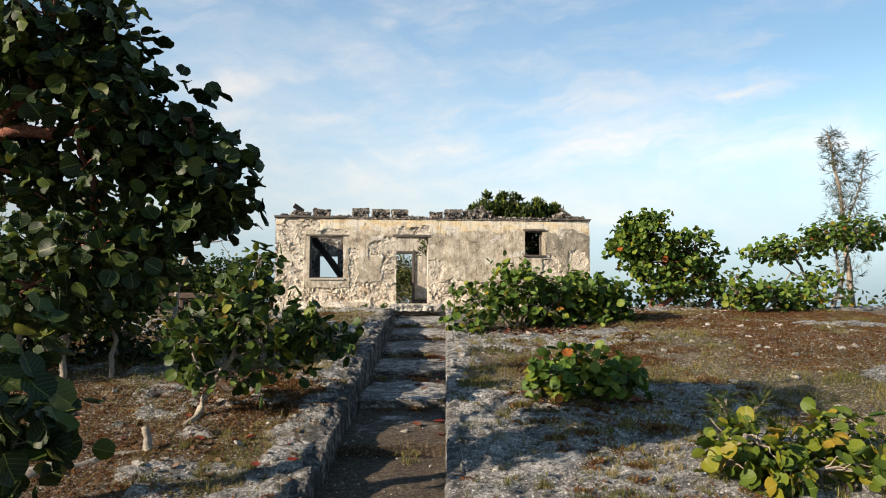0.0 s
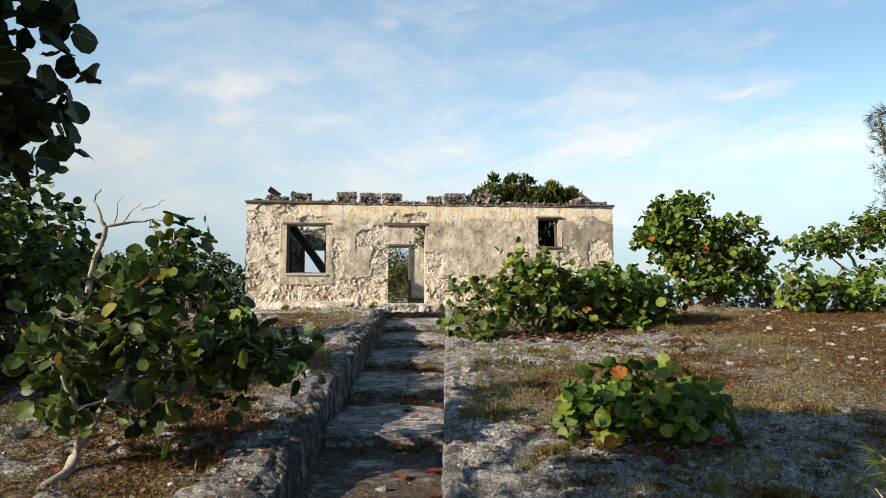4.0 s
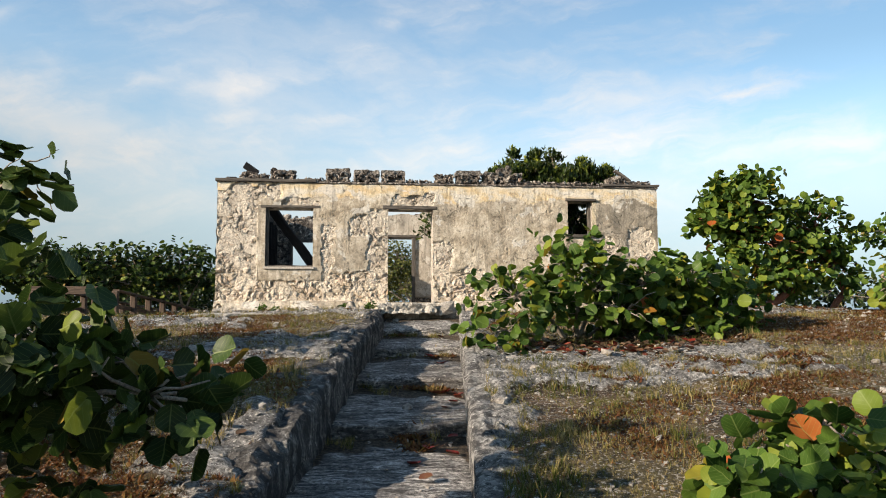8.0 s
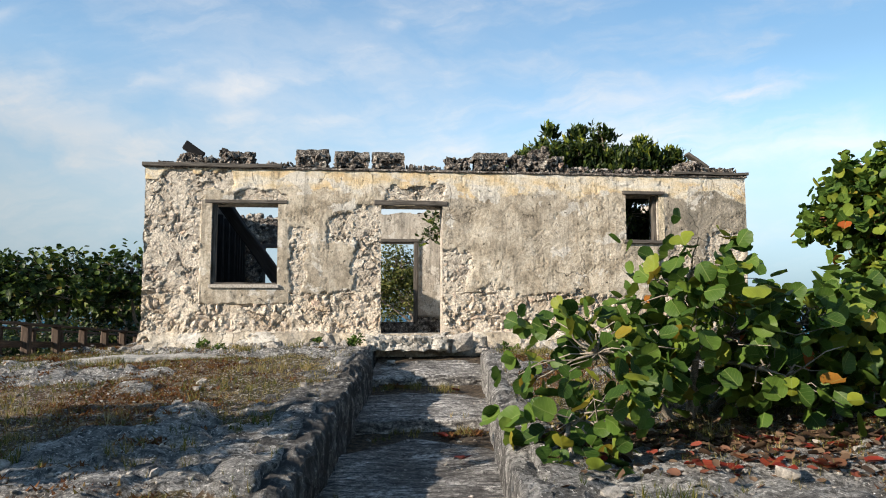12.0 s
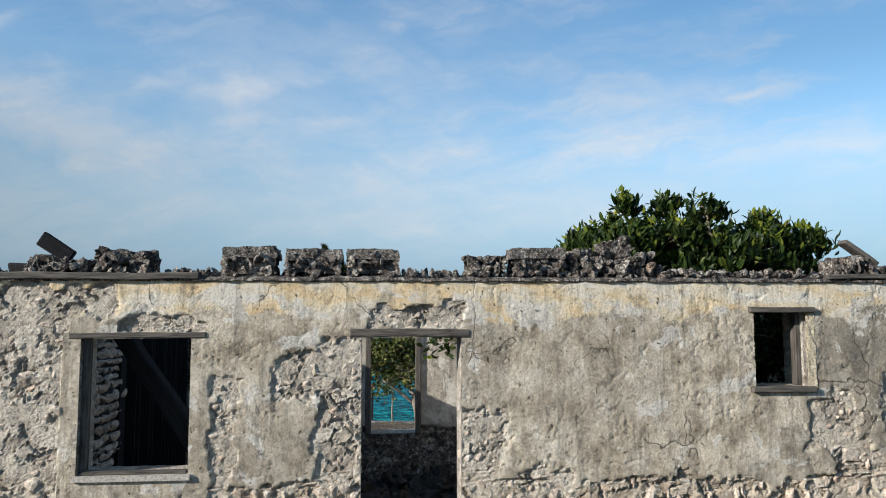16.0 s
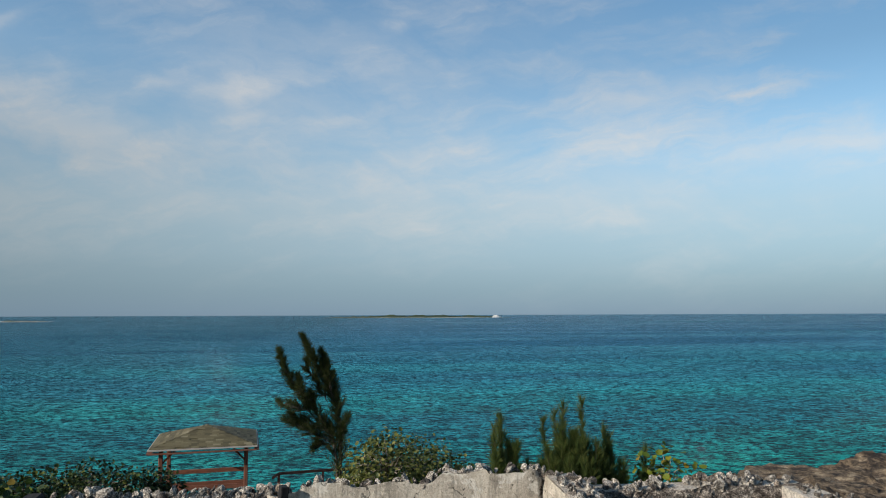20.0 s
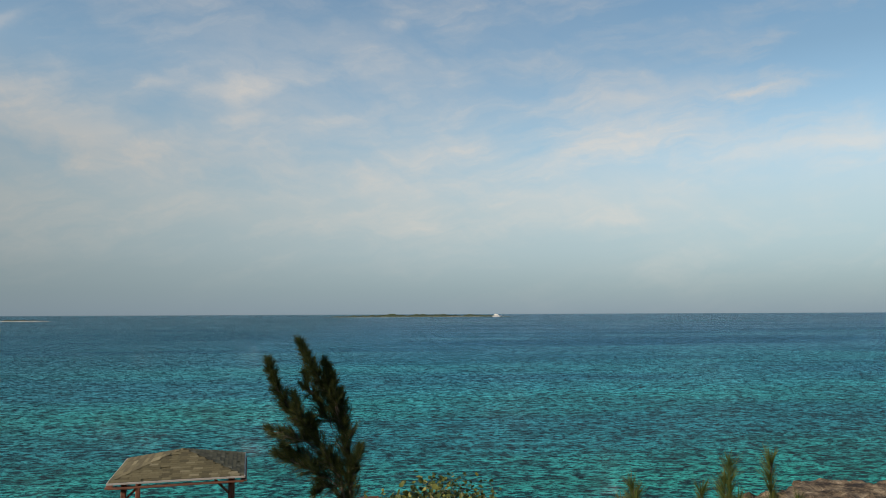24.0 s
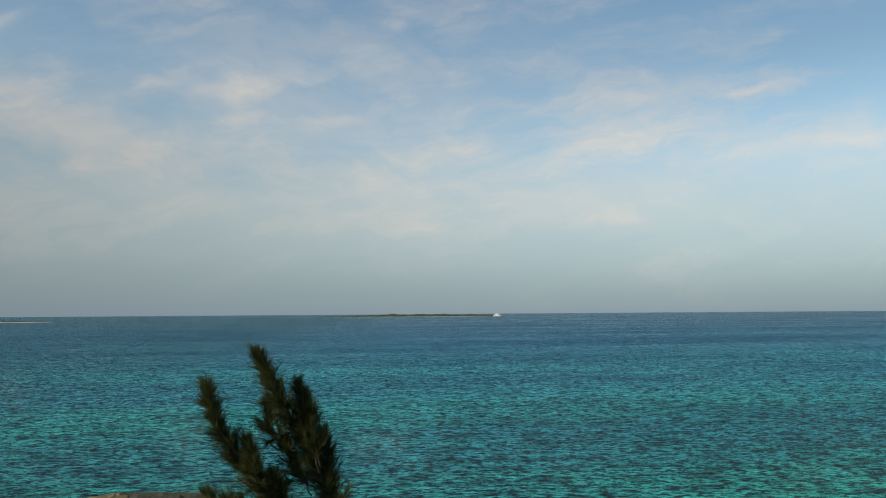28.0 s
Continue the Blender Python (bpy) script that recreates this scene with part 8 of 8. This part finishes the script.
def mat_tuft(seed):
    rnd = random.Random(seed + 50)
    V, U, F = [], [], []
    for k in range(6):
        a, l = rnd.uniform(0, 6.28), rnd.uniform(0.2, 0.6)
        dx, dy = math.cos(a), math.sin(a)
        n = len(V)
        ox, oy = rnd.uniform(-0.8, 0.8), rnd.uniform(-0.8, 0.8)
        V += [(ox - dy * 0.16, oy + dx * 0.16, 0), (ox + dy * 0.16, oy - dx * 0.16, 0.05), (ox + dx * 0.6, oy + dy * 0.6, l)]
        U += [(0, 0), (1, 0), (0.5, 1)]
        F.append((n, n + 1, n + 2))
    return V, F, U


rnd = random.Random(2024)
green, dry, pebbles = [], [], []
PEB = stone_set(6, 23, M_PALEROCK)
for _ in range(170000):
    x, y = rnd.uniform(-6, 17), rnd.uniform(-18.5, 0.8)
    if rnd.random() < 0.25:
        x, y = rnd.uniform(1.0, 9.0), rnd.uniform(-18.5, -8)
    if not scatter_ok(x, y):
        continue
    k = rock_mask(x, y)
    if k > 0.06 + 0.10 * fbm(x * 2.2, y * 2.2, 4.0, 3) and not (rnd.random() < 0.5 and fbm(x * 3.1, y * 3.1, 13.0, 3) > 0.24):
        continue
    if 4.0 < x < 9.5 and -12.3 < y < -8.2 and fbm(x * 1.1, y * 1.1, 31.0, 4) < rnd.uniform(-0.45, 0.22):
        continue
    z = ground_z(x, y) - 0.005
    redness = fbm(x * 0.45 + 11, y * 0.45, 6.0, 3) + 0.25 * smooth(2.0, 0.5, x) * smooth(-9.5, -12, y) - 0.15 * smooth(5.0, 3.0, x) * smooth(-10, -8, y) - 0.30 * smooth(9.0, 7.5, x) * (x > 4) + 0.38 * smooth(8.0, 12.5, x)
    m = Matrix.Translation((x, y, z)) @ Matrix.Rotation(rnd.uniform(0, 6.28), 4, "Z")
    if redness > rnd.gauss(0.05, 0.18):
        s = rnd.uniform(0.04, 0.085)
        dry.append(m @ Matrix.Diagonal((s, s, s, 1)))
    else:
        s = rnd.uniform(0.03, 0.075) * (1.0 + 0.9 * smooth(0.05, 0.4, fbm(x * 1.4, y * 1.4, 21.0, 3)) + 0.8 * (rnd.random() < 0.05))
        green.append(m @ Matrix.Diagonal((s, s, s, 1)))
# clumps rooted in hollows of the bare rock and along the stairs
for _ in range(1500):
    x, y = rnd.uniform(-5, 14), rnd.uniform(-18.3, -0.6)
    if rnd.random() < 0.45:
        x, y = rnd.uniform(5.0, 10.0), rnd.uniform(-18.3, -8)
    l, r = passage(y)
    inside = l < x < r
    if not inside and (not scatter_ok(x, y) or rock_mask(x, y) < 0.0):
        continue
    if inside:
        y = min(RISERS, key=lambda q: abs(q[0] - y))[0] - abs(rnd.gauss(0.0, 0.22)) - 0.03
    big = rnd.uniform(0.6, 1.35)
    pick = dry if rnd.random() < 0.3 else green
    for _ in range(int(rnd.uniform(10, 26))):
        gx, gy = x + rnd.gauss(0, 0.055) * big, y + rnd.gauss(0, 0.055) * big
        s = rnd.uniform(0.05, 0.11) * big
        pick.append(Matrix.Translation((gx, gy, (tread_z(gy) if inside else ground_z(gx, gy)) - 0.005)) @ Matrix.Rotation(rnd.uniform(0, 6.28), 4, "Z") @ Matrix.Diagonal((s, s, s, 1)))
tagged(leaf_mass("grass", blade, green, M_GRASS, None), "short green and straw-coloured grass tufts on the rock", "grass")
tagged(leaf_mass("groundcover", mat_tuft, dry, M_DRY, None), "dry reddish-brown creeping groundcover", "groundcover")
for _ in range(8000):
    x, y = rnd.uniform(-5, 14), rnd.uniform(-18, 0.3)
    l, r = passage(y)
    inside = l + 0.05 < x < r - 0.05
    if not inside and not scatter_ok(x, y):
        continue
    if inside and rnd.random() < 0.6:
        continue
    z = tread_z(y) if inside else ground_z(x, y)
    s = rnd.uniform(0.01, 0.04) if rnd.random() < 0.965 else rnd.uniform(0.05, 0.14)
    pebbles.append((rnd.choice(PEB), Matrix.Translation((x, y, z + s * 0.1)) @ Euler((rnd.uniform(-0.4, 0.4), rnd.uniform(-0.4, 0.4), rnd.uniform(0, 6))).to_matrix().to_4x4() @ Matrix.Diagonal((s * 1.3, s, s * 0.7, 1))))
tagged(joined("gravel", pebbles, M_PALEROCK), "pale limestone chips and gravel on the ground", "gravel")
# rubble and chips along the wall's foot
foot = []
for _ in range(900):
    x = rnd.uniform(-0.2, 10.5)
    y = -0.22 - abs(rnd.gauss(0, 0.45))
    if 3.3 < x < 5.4 and y > -1.7:
        continue
    s = rnd.uniform(0.015, 0.06) if rnd.random() < 0.88 else rnd.uniform(0.07, 0.15)
    foot.append((rnd.choice(PEB), Matrix.Translation((x, y, ground_z(x, y) + s * 0.15)) @ Euler((rnd.uniform(-0.5, 0.5), rnd.uniform(-0.5, 0.5), rnd.uniform(0, 6))).to_matrix().to_4x4() @ Matrix.Diagonal((s * 1.3, s, s * 0.75, 1))))
tagged(joined("rubble", foot, M_PALEROCK), "pale chips and small rubble along the wall foot", "rubble")
for x, y, s, r in ((5.16, -0.45, 0.34, 0.3), (5.48, -0.42, 0.30, 1.1), (3.05, -0.55, 0.30, 2.0), (5.75, -0.55, 0.16, 0.7), (2.3, -0.75, 0.2, 0.2), (6.6, -0.7, 0.18, 2.6)):
    o = tagged(new("boulder", rnd.choice(PALE_STONES)), "rounded grey block of stone fallen at the wall foot", "stone", "fallen blocks")
    o.matrix_world = Matrix.Translation((x, y, rise(x, y) + s * 0.35)) @ Matrix.Rotation(r, 4, "Z") @ Matrix.Diagonal((s, s * 0.8, s, 1))
# weeds at the wall's foot
for k, (x, y, r) in enumerate(((3.46, -0.50, 0.20), (3.40, -0.62, 0.13), (5.85, -0.48, 0.17), (6.05, -0.55, 0.10), (1.15, -0.75, 0.13), (2.85, -0.62, 0.09), (7.0, -0.62, 0.11), (8.3, -0.55, 0.10), (1.5, -1.2, 0.10), (9.3, -0.7, 0.12))):
    w = thing("weed", "small green leafy weed at the wall foot", "weed", (x, y, ground_z(x, y)), group="wall foot weeds")
    ps = []
    for _ in range(int(420 * r)):
        d = Vector((rnd.gauss(0, 0.6), rnd.gauss(0, 0.6), rnd.uniform(0.2, 1.2))).normalized()
        ps.append(leaf_pose(d * r * rnd.uniform(0.1, 0.9), d, rnd.uniform(0.05, 0.10), rnd, 0.4, 0.5))
    leaf_mass("foliage", long_leaf, ps, M_WEED, w)
# drain holes, dark all round in place of the shade inside
for x, z in ((2.78, 0.13), (8.72, 0.14)):
    V, F = [], []
    y = 0.035 - plinth(x, z)
    for ring, (r, dy) in enumerate(((0.075, 0.03), (0.072, -0.02), (0.052, -0.02), (0.048, 0.16))):
        V += [(x + r * math.cos(2 * math.pi * i / 12), y - 0.03 + dy, z + r * 0.85 * math.sin(2 * math.pi * i / 12)) for i in range(12)]
    F = [(q * 12 + i, q * 12 + (i + 1) % 12, (q + 1) * 12 + (i + 1) % 12, (q + 1) * 12 + i) for q in range(3) for i in range(12)] + [tuple(36 + i for i in range(12))]
    mesh_ob("drain_hole", V, F, M_SOOTSHADE, front, "small round drain hole")
# brown litter under the bushes and along the passage
litter = []
for _ in range(1500):
    q = rnd.random()
    if q < 0.68:
        x, y = rnd.gauss(6.9, 1.1), rnd.gauss(-6.5, 0.45)
    elif q < 0.86:
        x, y = rnd.gauss(6.2, 0.5), rnd.gauss(-13.0, 0.35)
    else:
        x, y = rnd.gauss(0.9, 1.1), rnd.gauss(-13.6, 1.3)
    if scatter_ok(x, y):
        s = rnd.uniform(0.04, 0.11)
        litter.append(Matrix.Translation((x, y, ground_z(x, y) + 0.012)) @ Euler((rnd.gauss(0, 0.3), rnd.gauss(0, 0.3), rnd.uniform(0, 6.2))).to_matrix().to_4x4() @ Matrix.Diagonal((s, s, s, 1)))
tagged(leaf_mass("leaf_litter", round_leaf, litter, M_LITTER, None), "brown and reddish dry leaf litter under the bushes", "leaf litter")
# red fallen leaves
ms = leaf_meshes(round_leaf, M_REDLEAF)
spots = [(5.0 + 0.114 * y - rnd.uniform(0.05, 0.45) + 0.45, y, 1) for y in (-5.2, -6.9, -7.1, -7.3, -7.6, -8.0, -8.9, -9.3, -9.5, -9.9, -10.4, -12.4, -12.6, -13.2, -4.4, -2.2, -7.0, -7.2)]
spots += [(rnd.uniform(5.3, 8.4), rnd.uniform(-7.4, -6.4), 0) for _ in range(34)] + [(rnd.uniform(5.5, 6.9), rnd.uniform(-13.5, -13.0), 0) for _ in range(12)] + [(rnd.uniform(0.5, 2.2), rnd.uniform(-15.5, -12.5), 0) for _ in range(8)]
for i, (x, y, inside) in enumerate(spots):
    z = tread_z(y) + 0.03 if inside else ground_z(x, y) + 0.02
    o = tagged(new("fallen_leaf", ms[i % 4]), "dry red fallen sea grape leaf", "leaf", "fallen leaves")
    s = rnd.uniform(0.11, 0.19)
    o.matrix_world = Matrix.Translation((x, y, z)) @ Euler((rnd.uniform(-0.25, 0.25), rnd.uniform(-0.25, 0.25), rnd.uniform(0, 6.2))).to_matrix().to_4x4() @ Matrix.Diagonal((s, s, s, 1))
